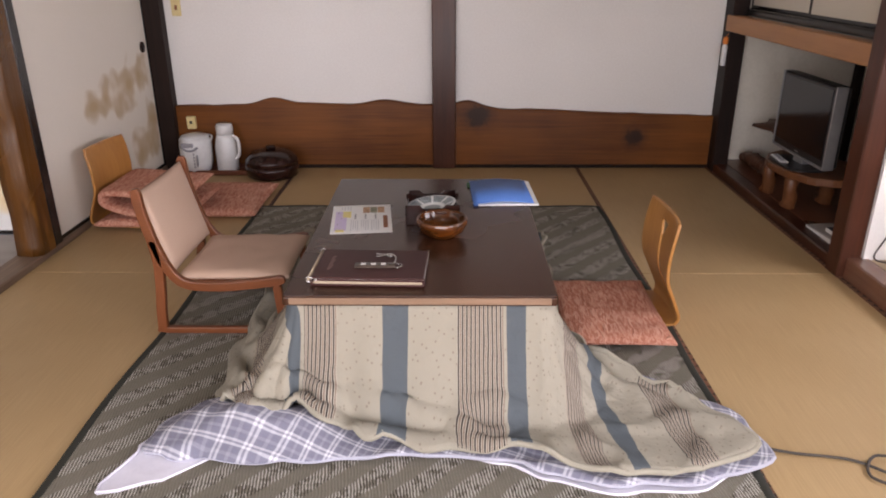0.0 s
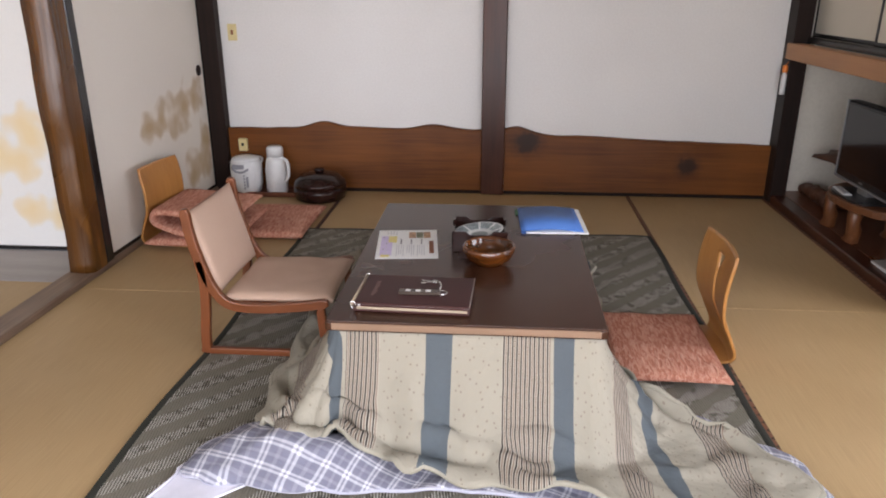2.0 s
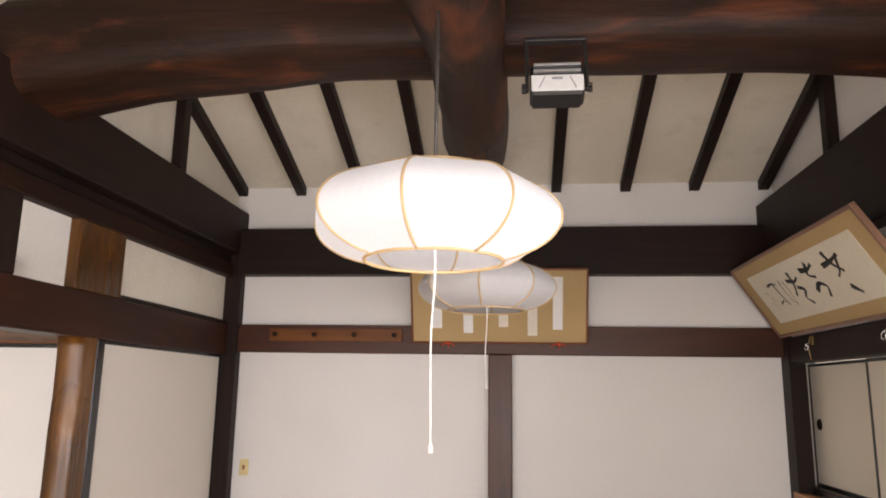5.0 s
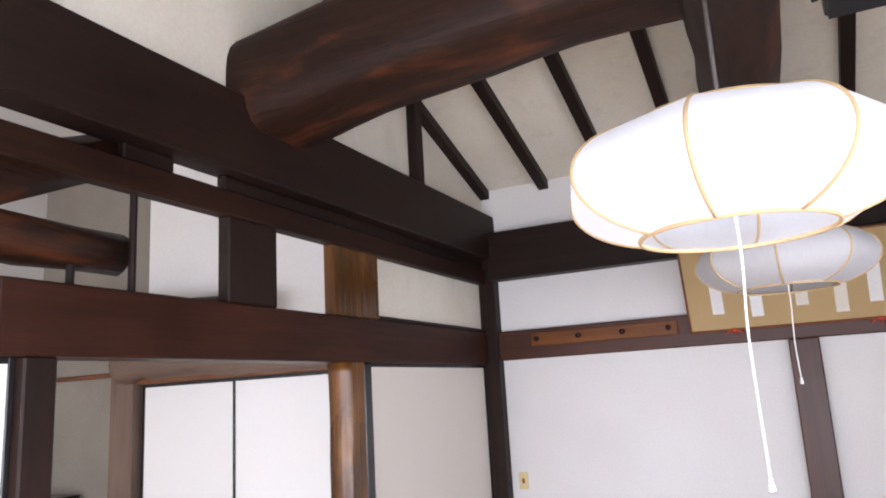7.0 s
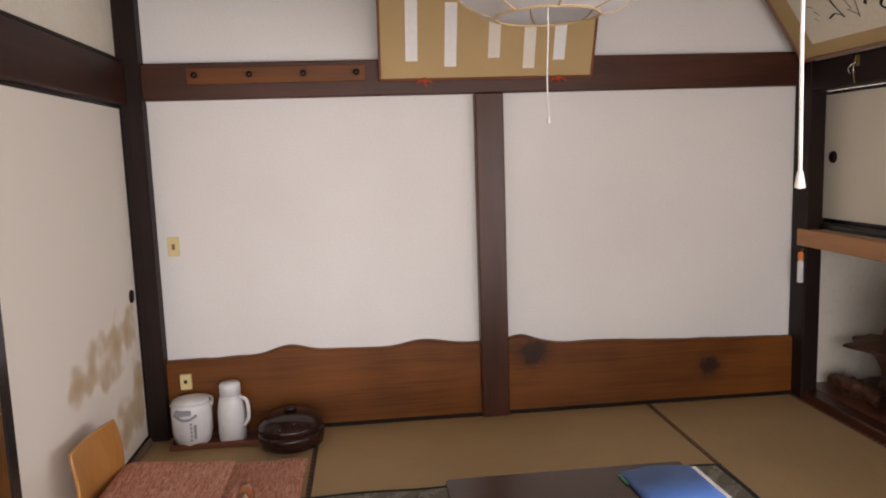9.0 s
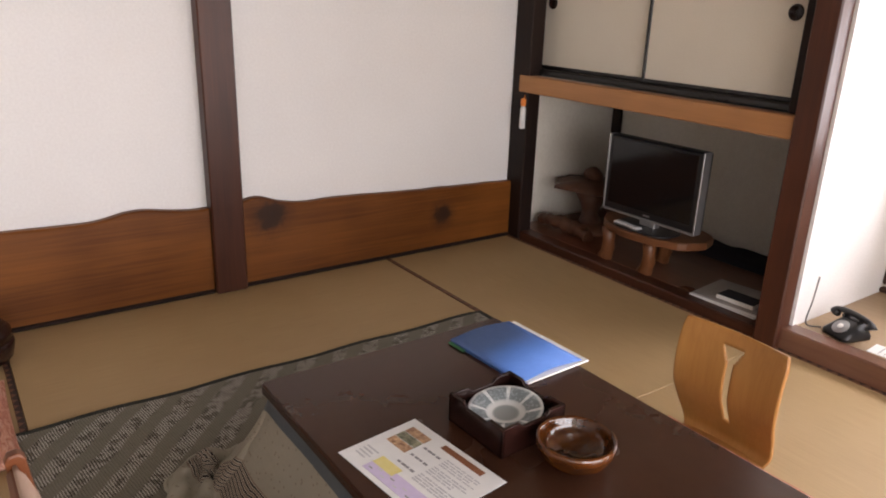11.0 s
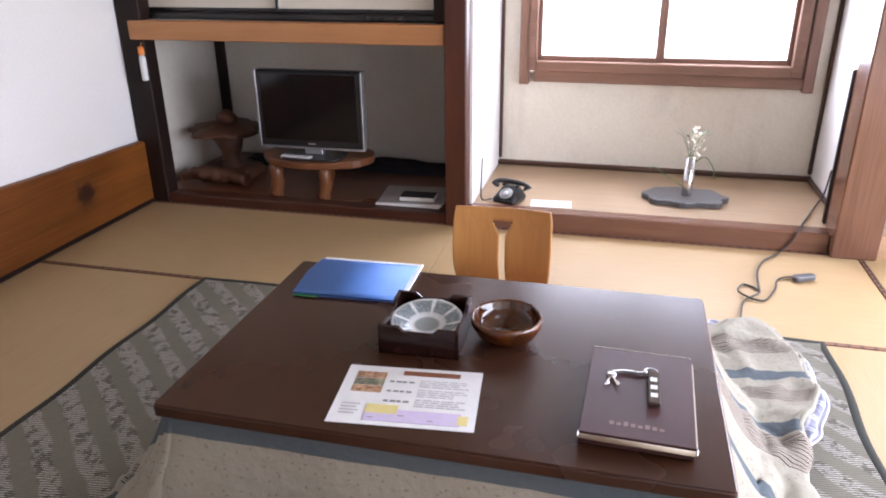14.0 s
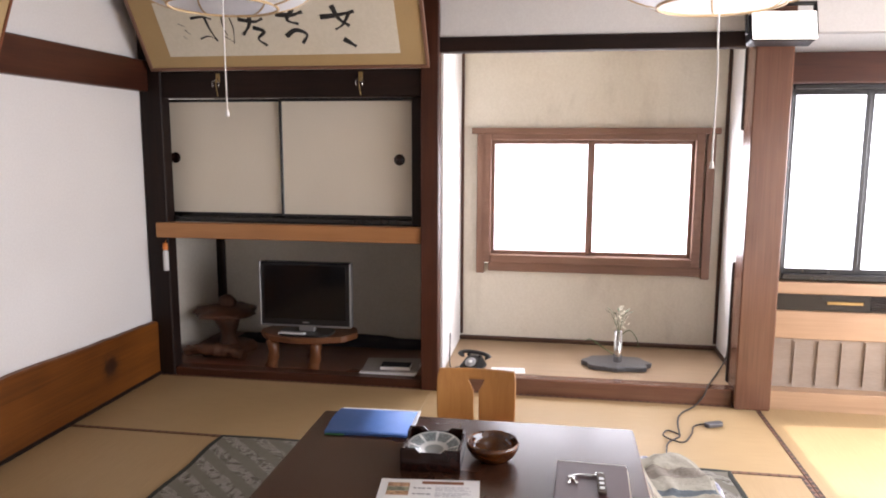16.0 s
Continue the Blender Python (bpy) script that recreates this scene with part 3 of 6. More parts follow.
# sloping ceiling with rafters in one piece
ceiling = bmesh.new()
RIDGE = 1.2
TOP = CREASE + SLOPE * (YN - RIDGE)


def pitch_slab(bm, ya, za, yb, zb, x0, x1, thick, index):
    vs = [bm.verts.new((x, y, z + dz)) for dz in (0, thick) for x, y, z in ((x0, ya, za), (x1, ya, za), (x1, yb, zb), (x0, yb, zb))]
    for q in ((0, 1, 2, 3), (7, 6, 5, 4), (0, 4, 5, 1), (1, 5, 6, 2), (2, 6, 7, 3), (3, 7, 4, 0)):
        bm.faces.new([vs[i] for i in q]).material_index = index


pitch_slab(ceiling, YN + 0.05, CREASE - 0.02, RIDGE, TOP, XW - 0.3, XE + 0.3, 0.08, 0)
pitch_slab(ceiling, RIDGE, TOP, YS - 0.1, TOP - SLOPE * (RIDGE - YS + 0.1), XW - 0.3, XE + 0.3, 0.08, 0)
for rx in (-1.69, -1.28, -0.86, -0.43, 0.0, 0.44, 0.885, 1.32, 1.75):
    pitch_slab(ceiling, YN - 0.004, CREASE - 0.06, RIDGE, TOP - 0.065, rx - 0.032, rx + 0.032, 0.07, 1)
    pitch_slab(ceiling, RIDGE, TOP - 0.065, YS, TOP - SLOPE * (RIDGE - YS) - 0.065, rx - 0.032, rx + 0.032, 0.07, 1)
bmesh.ops.recalc_face_normals(ceiling, faces=ceiling.faces[:])
structure("ceiling", ceiling, [OLDPLASTER, DARK[1]], "sloping aged-plaster ceiling with dark exposed rafters", "ceiling")


# posts, lintels and beams
def timber(name, label, x0, x1, y0, y1, z0, z1, mats=DARK, bevel=0.006):
    size = (x1 - x0, y1 - y0, z1 - z0)
    return structure(name, box(x0, x1, y0, y1, z0, z1, bevel), mats[size.index(max(size))], label, name.split("_")[-1])


timber("corner_post", "dark stained corner post of the back wall", XW - 0.06, -1.636, 4.41, YN - 0.002, 0, 2.4)
timber("middle_post", "dark polished post dividing the back wall", 0.0, 0.147, 4.425, YN - 0.002, 0, LINTEL, REDDISH)
timber("corner_post", "dark stained post beside the television niche", XE - 0.005, XE + 0.09, 4.36, YN - 0.002, 0, 2.24)
timber("lintel_beam", "dark red-brown lintel along the back wall", -1.64, XE, 4.44, YN - 0.003, LINTEL, 1.9, REDDISH)
timber("wall_beam", "heavy black beam high on the back wall", -1.66, XE - 0.02, 4.38, YN - 0.004, 2.225, 2.53)
timber("side_beam", "heavy smoke-dark beam above the sliding doors", XW - 0.04, XW + 0.08, YS, YN, 2.36, 2.66)
timber("side_rail", "dark red-brown rail over the transom openings", XW - 0.03, XW + 0.03, YS, YN, 2.208, 2.302, [RAILWOOD] * 3)
timber("side_filler", "dark board between rail and heavy beam", XW - 0.028, XW + 0.012, 2.09, YN, 2.302, 2.36)
timber("side_filler", "dark board between rail and heavy beam", XW - 0.028, XW + 0.012, YS, 0.7, 2.302, 2.36)
timber("side_filler", "short dark block between rail and heavy beam", XW - 0.028, XW + 0.012, 1.66, 1.86, 2.302, 2.36)
timber("side_beam", "heavy smoke-dark beam above the alcove", XE - 0.09, XE + 0.018, YS, YN, 2.235, 2.68)
timber("gable_strut", "short dark strut standing on the side beam", XW + 0.002, XW + 0.06, 3.5, 3.58, 2.665, 3.2)
timber("gable_strut", "short dark strut standing on the side beam", XE - 0.04, XE + 0.018, 3.5, 3.58, 2.685, 3.2)
timber("door_lintel", "dark red-brown lintel over the sliding doors", XW - 0.13, XW + 0.02, 1.3, 4.41, LINTEL - 0.02, 1.9, [LINTELWOOD] * 3)
timber("door_lintel", "dark lintel over the side doors", XW - 0.13, XW + 0.02, YS, 1.3, LINTEL - 0.02, 1.9, [LINTELWOOD] * 3)
timber("transom_post", "dark post in the open transom", XW - 0.04, XW + 0.015, 2.11, 2.375, 1.9, 2.235)
timber("transom_post", "brown post top beside the plastered transom", XW - 0.04, XW + 0.015, 2.75, 3.12, 1.9, 2.235, [PILLAR] * 3)
timber("transom_post", "thin dark bar in the open transom", XW - 0.03, XW - 0.005, 1.716, 1.736, 1.9, 2.235)
timber("transom_post", "thin dark bar below the transom log", XW - 0.06, XW - 0.035, 1.53, 1.55, 1.9, 1.97)
structure("transom_brace", tube([(XW - 0.1, 0.85, 1.98), (XW - 0.1, 1.2, 2.13), (XW - 0.1, 1.68, 2.34)], [0.09, 0.085, 0.07], 12, None, False, 0.1, 1.0, 0.7), LOG[1], "dark slanting timber behind the open transom", "beam")
structure("transom_log", tube([(XW - 0.1, 0.62 + 0.16 * k, 2.03 + 0.004 * math.sin(2.1 * k)) for k in range(8)], [0.07 + 0.006 * math.sin(1.7 * k) for k in range(8)], 16, None, False, 0.15), LOG[1], "smoke-dark log behind the open transom", "beam")
timber("transom_post", "dark post in the open transom", XW - 0.04, XW + 0.015, 0.5, 0.6, 1.9, 2.235)
timber("transom_rail", "dark rail under the transom", XW - 0.1, XW + 0.004, 3.12, 4.41, 1.9, 1.925)
timber("door_jamb", "black lacquered jamb beside the crooked pillar", XW - 0.07, XW + 0.01, 2.976, 3.04, 0.03, LINTEL - 0.02, [BLACKFRAME] * 3)
timber("door_jamb", "dark jamb of the doorway", XW - 0.12, XW + 0.012, 1.38, 1.475, 0.03, LINTEL - 0.02)
timber("door_sill", "worn grooved timber door sill", XW - 0.125, XW - 0.002, YS, 4.41, -0.06, 0.028, SILLWOOD)

# the natural pillar of the doorway: flat face, one wavy waney edge
pillar = bmesh.new()
prev = None
for i in range(41):
    u = i / 40
    wave = 0.006 * math.sin(9 * u + 0.6) + 0.004 * math.sin(23 * u) + 0.005 * noise.noise(Vector((13 * u, 2, 0)))
    chamfer = 0.016 + 0.006 * math.sin(14 * u + 1) + 0.005 * noise.noise(Vector((17 * u, 5, 0)))
    left, front, z = 2.852 + wave - 0.008 * max(0.0, 0.12 - u) / 0.12, XW + 0.008, 0.028 + u * (LINTEL - 0.048)
    row = [pillar.verts.new((x, y, z)) for x, y in ((XW - 0.11, 2.973), (XW - 0.11, left + 0.012), (front - 0.05, left), (front - 0.022, left + 0.3 * chamfer), (front - 0.004, left + chamfer), (front, left + 1.5 * chamfer), (front, 2.973))]
    if prev:
        for k in range(7):
            pillar.faces.new((prev[k], prev[(k + 1) % 7], row[(k + 1) % 7], row[k])).smooth = 1 <= k <= 4
    else:
        pillar.faces.new(row[::-1])
    prev = row
pillar.faces.new(prev)
bmesh.ops.recalc_face_normals(pillar, faces=pillar.faces[:])
structure("pillar", pillar, PILLAR, "polished honey-brown natural post with one wavy edge", "pillar")

# great logs across the room
pts, rad = [], []
for i in range(25):
    u = i / 24
    pts.append((XW - 0.2 + u * (XE - XW + 0.34), 2.33 + 0.04 * math.sin(4 * u), 2.705 + 0.04 * u + 0.14 * math.sin(math.pi * u) + 0.025 * math.sin(9 * u)))
    rad.append(0.19 + 0.02 * math.sin(8 * u + 1) + 0.02 * (0.5 - u))
structure("cross_beam", tube(pts, rad, 32, None, False, 0.1, 0.95, 0.85), LOG[0], "huge smoke-darkened curved log beam across the room", "beam")
pts, rad = [], []
for i in range(21):
    u = i / 20
    y = 0.6 + u * 3.55
    pts.append((-0.045 + 0.05 * math.sin(3 * u + 0.3), y, 2.47 + 0.13 * (y - 0.6) + 0.03 * math.sin(6 * u)))
    rad.append(0.138 + 0.01 * math.sin(10 * u) + 0.025 * u)
structure("long_beam", tube(pts, rad, 22, None, False, 0.12, 1.0), LOG[1], "smoke-darkened log beam rising to the back wall", "beam")

# wavy planks along the back wall
def plank(x0, x1, level, bumps, tilt):
    bm = bmesh.new()
    n = 60
    prev = None
    for i in range(n + 1):
        x = x0 + (x1 - x0) * i / n
        z = level + tilt * i / n + sum(a * math.exp(-((x - c) / w) ** 2) for c, w, a in bumps) + 0.004 * noise.noise(Vector((x * 9, 0, 0)))
        row = [bm.verts.new((x, y, q)) for y, q in ((4.457, 0.02), (4.457, z - 0.008), (4.465, z), (YN - 0.004, z), (YN - 0.004, 0.02))]
        if prev:
            for k in range(4):
                bm.faces.new((prev[k], row[k], row[k + 1], prev[k + 1]))
        else:
            bm.faces.new(row)
        prev = row
    bm.faces.new(prev[::-1])
    bmesh.ops.recalc_face_normals(bm, faces=bm.faces[:])
    return bm


def plank_wood():
    """The skirting wood with its two dark knots."""
    m = PLANK.copy()
    t = m.node_tree
    b = t.nodes["Principled BSDF"]
    col = b.inputs["Base Color"].links[0].from_socket
    v = mapped(t, (1, 1, 1))
    for kx, kz, r in ((0.29, 0.335, 0.06), (1.29, 0.2, 0.045)):
        d = t.nodes.new("ShaderNodeVectorMath")
        d.operation = "DISTANCE"
        d.inputs[1].default_value = (kx, 4.457, kz)
        t.links.new(v, d.inputs[0])
        s = t.nodes.new("ShaderNodeMath")
        s.operation, s.inputs[1].default_value = "DIVIDE", 2.6 * r
        t.links.new(d.outputs["Value"], s.inputs[0])
        wob = t.nodes.new("ShaderNodeMath")
        wob.operation = "ADD"
        t.links.new(s.outputs[0], wob.inputs[0])
        t.links.new(ramp(t, noise_node(t, v, 25, 2), [(0.3, (0, 0, 0)), (0.7, (0.2, 0.2, 0.2))]), wob.inputs[1])
        col = mix(t, ramp(t, wob.outputs[0], [(0.0, (1, 1, 1)), (0.42, (0.9, 0.9, 0.9)), (0.62, (0.3, 0.3, 0.3)), (1.0, (0, 0, 0))]), col, (0.025, 0.01, 0.006))
    t.links.new(col, b.inputs["Base Color"])
    return m


KNOTTY = plank_wood()
structure("skirting_plank", plank(-1.64, -0.001, 0.405, [(-1.02, 0.1, 0.035), (-0.88, 0.25, 0.012), (-0.3, 0.12, 0.03)], 0.005), PLANK, "wavy natural-edged reddish wood skirting plank", "skirting")
structure("skirting_plank", plank(0.148, XE, 0.385, [(0.22, 0.12, 0.05), (0.7, 0.2, 0.008)], -0.05), KNOTTY, "wavy natural-edged skirting plank with dark knots", "skirting")
timber("baseboard", "thin dark board under the plank", -1.64, -0.001, 4.445, 4.495, 0.0, 0.02)
timber("baseboard", "thin dark board under the plank", 0.148, XE, 4.445, 4.495, 0.0, 0.02)

# ---- television niche and shelf cupboard ----
timber("niche_sill", "red-brown wooden front edge of the niche", XE, XE + 0.09, 2.807, 4.36, -0.05, 0.05, REDDISH)
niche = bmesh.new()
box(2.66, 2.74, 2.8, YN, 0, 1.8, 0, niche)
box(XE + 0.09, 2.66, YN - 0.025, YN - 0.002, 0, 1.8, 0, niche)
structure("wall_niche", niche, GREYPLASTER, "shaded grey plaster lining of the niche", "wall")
structure("niche_floor", box(XE + 0.09, 2.66, 2.807, YN - 0.025, -0.02, 0.05, 0), FLOORBOARD, "dark polished board floor of the niche", "floor")
timber("niche_post", "thin dark post in the niche corner", 2.61, 2.655, 4.42, 4.473, 0.05, 0.85)
timber("alcove_post", "dark polished post between niche and alcove", XE - 0.03, XE + 0.06, 2.702, 2.805, 0, 2.235, REDDISH)
timber("cupboard_stile", "dark stile beside the cupboard doors", XE + 0.03, XE + 0.12, 2.807, 2.868, 0.951, 1.684)
structure("shelf_board", box(XE - 0.012, XE + 0.06, 2.807, 4.435, 0.858, 0.95, 0.005), SHELF, "orange-brown wooden fascia board of the cupboard", "shelf")
structure("shelf_floor", box(XE + 0.06, 2.66, 2.807, YN - 0.03, 0.87, 0.935, 0), DARK[1], "dark underside board of the cupboard", "shelf")
timber("cupboard_rail", "black rail under the cupboard doors", XE + 0.07, XE + 0.16, 2.807, 4.472, 0.951, 0.985, [BLACKFRAME] * 3)
timber("cupboard_lintel", "wide black lintel above the cupboard doors", XE + 0.0, XE + 0.12, 2.807, 4.36, 1.685, 1.835)

# ---- alcove with window ----
structure("wall_alcove_north", box(XE + 0.06, 2.7, 2.69, 2.8, 0.0, 2.05, 0), PLASTER, "white plaster side wall of the alcove", "wall")
structure("wall_alcove_south", box(XE + 0.12, 2.7, 0.9, 0.99, 0.0, 2.05, 0), PLASTER, "white plaster side wall of the alcove", "wall")


def pierced_wall(x0, x1, outer, inner):
    """A wall along y with one opening through it: (y0, y1, z0, z1) of the wall and of the hole."""
    bm = bmesh.new()
    rings = []
    for x in (x0, x1):
        for y0, y1, z0, z1 in (outer, inner):
            rings.append([bm.verts.new((x, y, z)) for y, z in ((y0, z0), (y1, z0), (y1, z1), (y0, z1))])
    for a, b in ((0, 1), (2, 3), (0, 2), (1, 3)):
        for k in range(4):
            j = (k + 1) % 4
            bm.faces.new((rings[a][k], rings[a][j], rings[b][j], rings[b][k]))
    bmesh.ops.recalc_face_normals(bm, faces=bm.faces[:])
    return bm


back = pierced_wall(2.62, 2.7, (0.99, 2.69, 0.0, 2.05), (1.14, 2.53, 0.62, 1.49))
structure("wall_alcove_back", back, OLDPLASTER, "water-stained plaster wall under the alcove window", "wall")
structure("alcove_ceiling", box(XE + 0.145, 2.7, 0.9, 2.8, 2.05, 2.1, 0), OLDPLASTER, "plain ceiling of the alcove", "ceiling")
timber("alcove_beam", "dark beam over the alcove", XE + 0.0, XE + 0.09, 1.09, 2.715, 1.92, 2.0)
timber("alcove_post", "reddish glossy post at the alcove edge", XE - 0.05, XE + 0.12, 0.885, 1.07, 0, 2.235, POSTWOOD)
timber("alcove_step", "reddish wooden step of the alcove floor", XE, XE + 0.09, 1.07, 2.715, -0.05, 0.092, POSTWOOD)
timber("alcove_trim", "dark trim along the alcove back wall", 2.585, 2.618, 0.99, 2.69, 0.09, 0.115, OLDWOOD)
timber("alcove_trim", "dark upright strip in the alcove corner", 2.6, 2.618, 2.67, 2.688, 0.125, 2.05, OLDWOOD)
timber("alcove_trim", "dark upright strip in the alcove corner", 2.6, 2.618, 0.992, 1.012, 0.125, 2.05, OLDWOOD)
timber("alcove_trim", "dark board behind the alcove post", XE + 0.125, XE + 0.155, 0.992, 1.078, 0.092, 0.78)
timber("alcove_trim", "dark board behind the alcove post", XE + 0.125, XE + 0.155, 0.992, 1.078, 1.5, 2.05)
timber("alcove_trim", "dark trim along the alcove side", XE + 0.13, 2.585, 0.992, 1.012, 0.09, 0.115, OLDWOOD)
structure("alcove_mat", box(XE + 0.09, 2.62, 0.99, 2.69, -0.02, 0.088, 0.002), ALCOVEMAT, "tan woven mat on the alcove floor", "mat")


def window(name, label, x, y0, y1, z0, z1, panes, glass, mats, rail=0.045, depth=0.06):
    """A framed sliding window in a wall that runs along y."""
    w = thing(name, label, "window", None, "", "structure")
    for n, b in (("window_frame", box(x - depth, x, y0 - rail, y0, z0 - rail, z1 + rail)), ("window_frame", box(x - depth, x, y1, y1 + rail, z0 - rail, z1 + rail)),
                 ("window_frame", box(x - depth, x, y0, y1, z1, z1 + rail)), ("window_sill", box(x - depth - 0.015, x, y0, y1, z0 - rail, z0))):
        part(n, b, mats[1], w)
    step = (y1 - y0) / panes
    for i in range(panes):
        a, c, dx = y0 + i * step, y0 + (i + 1) * step, 0.012 * (i % 2)
        sash = bmesh.new()
        for q in ((a, a + 0.022, z0, z1), (c - 0.022, c, z0, z1), (a + 0.022, c - 0.022, z0, z0 + 0.025), (a + 0.022, c - 0.022, z1 - 0.025, z1)):
            box(x - 0.036 - dx, x - 0.014 - dx, *q, 0.002, sash)
        s = part("sash", sash, mats[2], w)
        p = part("pane", box(x - 0.028 - dx, x - 0.024 - dx, a + 0.022, c - 0.022, z0 + 0.025, z1 - 0.025, 0), glass, s)
        p.visible_shadow = False
    return w


w1 = window("window_1", "wood-framed sliding window with bright frosted panes", 2.66, 1.185, 2.485, 0.69, 1.45, 2, FROSTED, PALEWOOD, 0.055, 0.085)
for yy in (2.545, 1.085):
    part("frame_ear", box(2.575, 2.62, yy - 0.018, yy + 0.035, 0.56, 1.489), PALEWOOD[2], w1)
part("head_board", box(2.566, 2.612, 1.04, 2.615, 1.49, 1.53), PALEWOOD[1], w1)
part("apron", box(2.585, 2.619, 1.12, 2.5, 0.575, 0.634), PALEWOOD[1], w1)
for k in range(6):
    yy = 1.3 + k * 0.205
    part("muntin_tip", box(2.63, 2.636, yy, yy + 0.005, 1.4, 1.43, 0), BLACKFRAME, w1)
    part("muntin_tip", box(2.63, 2.636, yy, yy + 0.005, 0.715, 0.74, 0), BLACKFRAME, w1)
window("window_2", "low sliding window with dark sashes", XE + 0.1, -0.68, 0.855, 0.745, 1.705, 4, FROSTED, [BLACKFRAME] * 3, 0.03, 0.08)
timber("window_lintel", "reddish lintel over the low window", XE - 0.01, XE + 0.1, YS, 0.895, 1.735, 1.89, REDDISH)
structure("window_ledge", box(XE + 0.0, XE + 0.1, YS, 0.892, 0.64, 0.705, 0.005), LEDGEWOOD, "pale wooden ledge under the low window", "ledge")
structure("window_panel", box(XE + 0.06, XE + 0.1, YS, 0.892, 0.38, 0.535, 0.004), LEDGEWOOD, "pale wooden panel under the ledge", "panel")
structure("window_base", box(XE + 0.0, XE + 0.1, YS, 0.892, -0.04, 0.1, 0.004), LEDGEWOOD, "pale wooden base board", "baseboard")
heater = thing("wall_vent", "dark horizontal vent strip with a brass slider", "vent", None, "", "structure")
part("backing", box(XE + 0.07, XE + 0.1, YS, 0.892, 0.537, 0.638, 0.002), BLACKFRAME, heater)
part("slider", box(XE + 0.06, XE + 0.07, 0.42, 0.6, 0.575, 0.592, 0.002), BRASS, heater)
for k in range(6):
    part("slat", box(XE + 0.062, XE + 0.07, YS + 0.02, 0.38, 0.548 + k * 0.014, 0.554 + k * 0.014, 0.001), DARK[1], heater)
grille = thing("low_grille", "pale slatted grille beneath the window panel", "grille", None, "", "structure")
part("backing", box(XE + 0.09, XE + 0.1, YS, 0.892, 0.1, 0.38, 0), GRILLEBOARD, grille)
for k in range(14):
    part("slat", box(XE + 0.075, XE + 0.088, 0.86 - k * 0.12, 0.865 - k * 0.12, 0.12, 0.36, 0.001), GRILLEBOARD, grille)


def glazed_doors(name, x0, x1, n):
    w = thing(name, "sliding glass doors to the garden", "glass door", None, "", "structure")
    step = (x1 - x0) / n
    for i in range(n):
        a, c = x0 + i * step, x0 + (i + 1) * step
        f = bmesh.new()
        for q in ((a, a + 0.03, 0, 1.78), (c - 0.03, c, 0, 1.78), (a + 0.03, c - 0.03, 0, 0.12), (a + 0.03, c - 0.03, 1.74, 1.78)):
            box(q[0], q[1], YS - 0.08, YS - 0.04, q[2], q[3], 0.003, f)
        p = part("sash", f, DARK[2], w)
        g = part("pane", box(a + 0.03, c - 0.03, YS - 0.062, YS - 0.058, 0.12, 1.74, 0), GLASS, p)
        g.visible_shadow = False


glazed_doors("door_4", XW + 0.1, XE - 0.1, 4)
glazed_doors("door_5", -4.7, -1.95, 4)


# ---- sliding doors ----
def fusuma(name, label, along, fixed, a, b, z0, z1, paper, pull_at, face=1):
    """A paper sliding door with a black rim. along: the axis that it runs along."""
    d = thing(name, label, "sliding door", None, "", "structure")

    def piece(n, p, q, r, s, out, thick, material, bevel=0.002):
        lo, hi = sorted((fixed - face * 0.015, fixed + face * (thick + out)))
        if out > 0:
            lo, hi = sorted((fixed + face * out, fixed + face * (out + thick)))
        bm = box(p, q, lo, hi, r, s, bevel) if along == "x" else box(lo, hi, p, q, r, s, bevel)
        return part(n, bm, material, d)
    piece("panel", a + 0.018, b - 0.018, z0 + 0.018, z1 - 0.018, 0, 0.003, paper, 0)
    for p, q, r, s in ((a, a + 0.018, z0, z1), (b - 0.018, b, z0, z1), (a + 0.018, b - 0.018, z0, z0 + 0.018), (a + 0.018, b - 0.018, z1 - 0.018, z1)):
        piece("rim", p, q, r, s, 0, 0.008, BLACKFRAME)
    c = (pull_at[0], fixed, pull_at[1]) if along == "x" else (fixed, pull_at[0], pull_at[1])
    turn = Matrix.Translation(c) @ (pose(0, 0, 0, -90 * face, 0, 0) if along == "x" else pose(0, 0, 0, 0, 90 * face, 0))
    part("pull", moved(lathe([(0.0, 0.0035), (0.02, 0.0035), (0.024, 0.009), (0.031, 0.009), (0.033, 0.003)], 24), turn), DARKLACQUER, d, "round dark recessed door pull")
    return d


fusuma("door_1", "paper sliding door with faded gold clouds", "y", XW - 0.02, 3.04, 4.41, 0.028, LINTEL - 0.02, FUSUMA, (4.325, 0.78))
fusuma("door_6", "plain paper sliding door", "y", XW - 0.03, 0.25, 1.38, 0.028, LINTEL - 0.02, FUSUMA2, (1.25, 0.8))
fusuma("cupboard_door", "cream paper cupboard door with round pull", "y", XE + 0.145, 3.63, 4.472, 0.985, 1.685, CABPAPER, (4.368, 1.335), -1)
fusuma("cupboard_door", "cream paper cupboard door with round pull", "y", XE + 0.125, 2.84, 3.685, 0.985, 1.685, CABPAPER, (2.958, 1.33), -1)

# ---- neighbouring room seen through the doorway ----
fusuma("door_2", "white paper sliding door with gold clouds", "x", 3.24, -3.39, -2.68, 0.0, 1.69, FUSUMA2, (-3.305, 0.83), -1)
fusuma("door_3", "white paper sliding door with gold clouds", "x", 3.225, -2.70, -1.93, 0.0, 1.69, FUSUMA2, (-1.99, 0.82), -1)
timber("door_lintel", "brown lintel in the neighbouring room", -3.391, -1.86, 3.183, 3.297, 1.692, 1.765, RUSTIC)
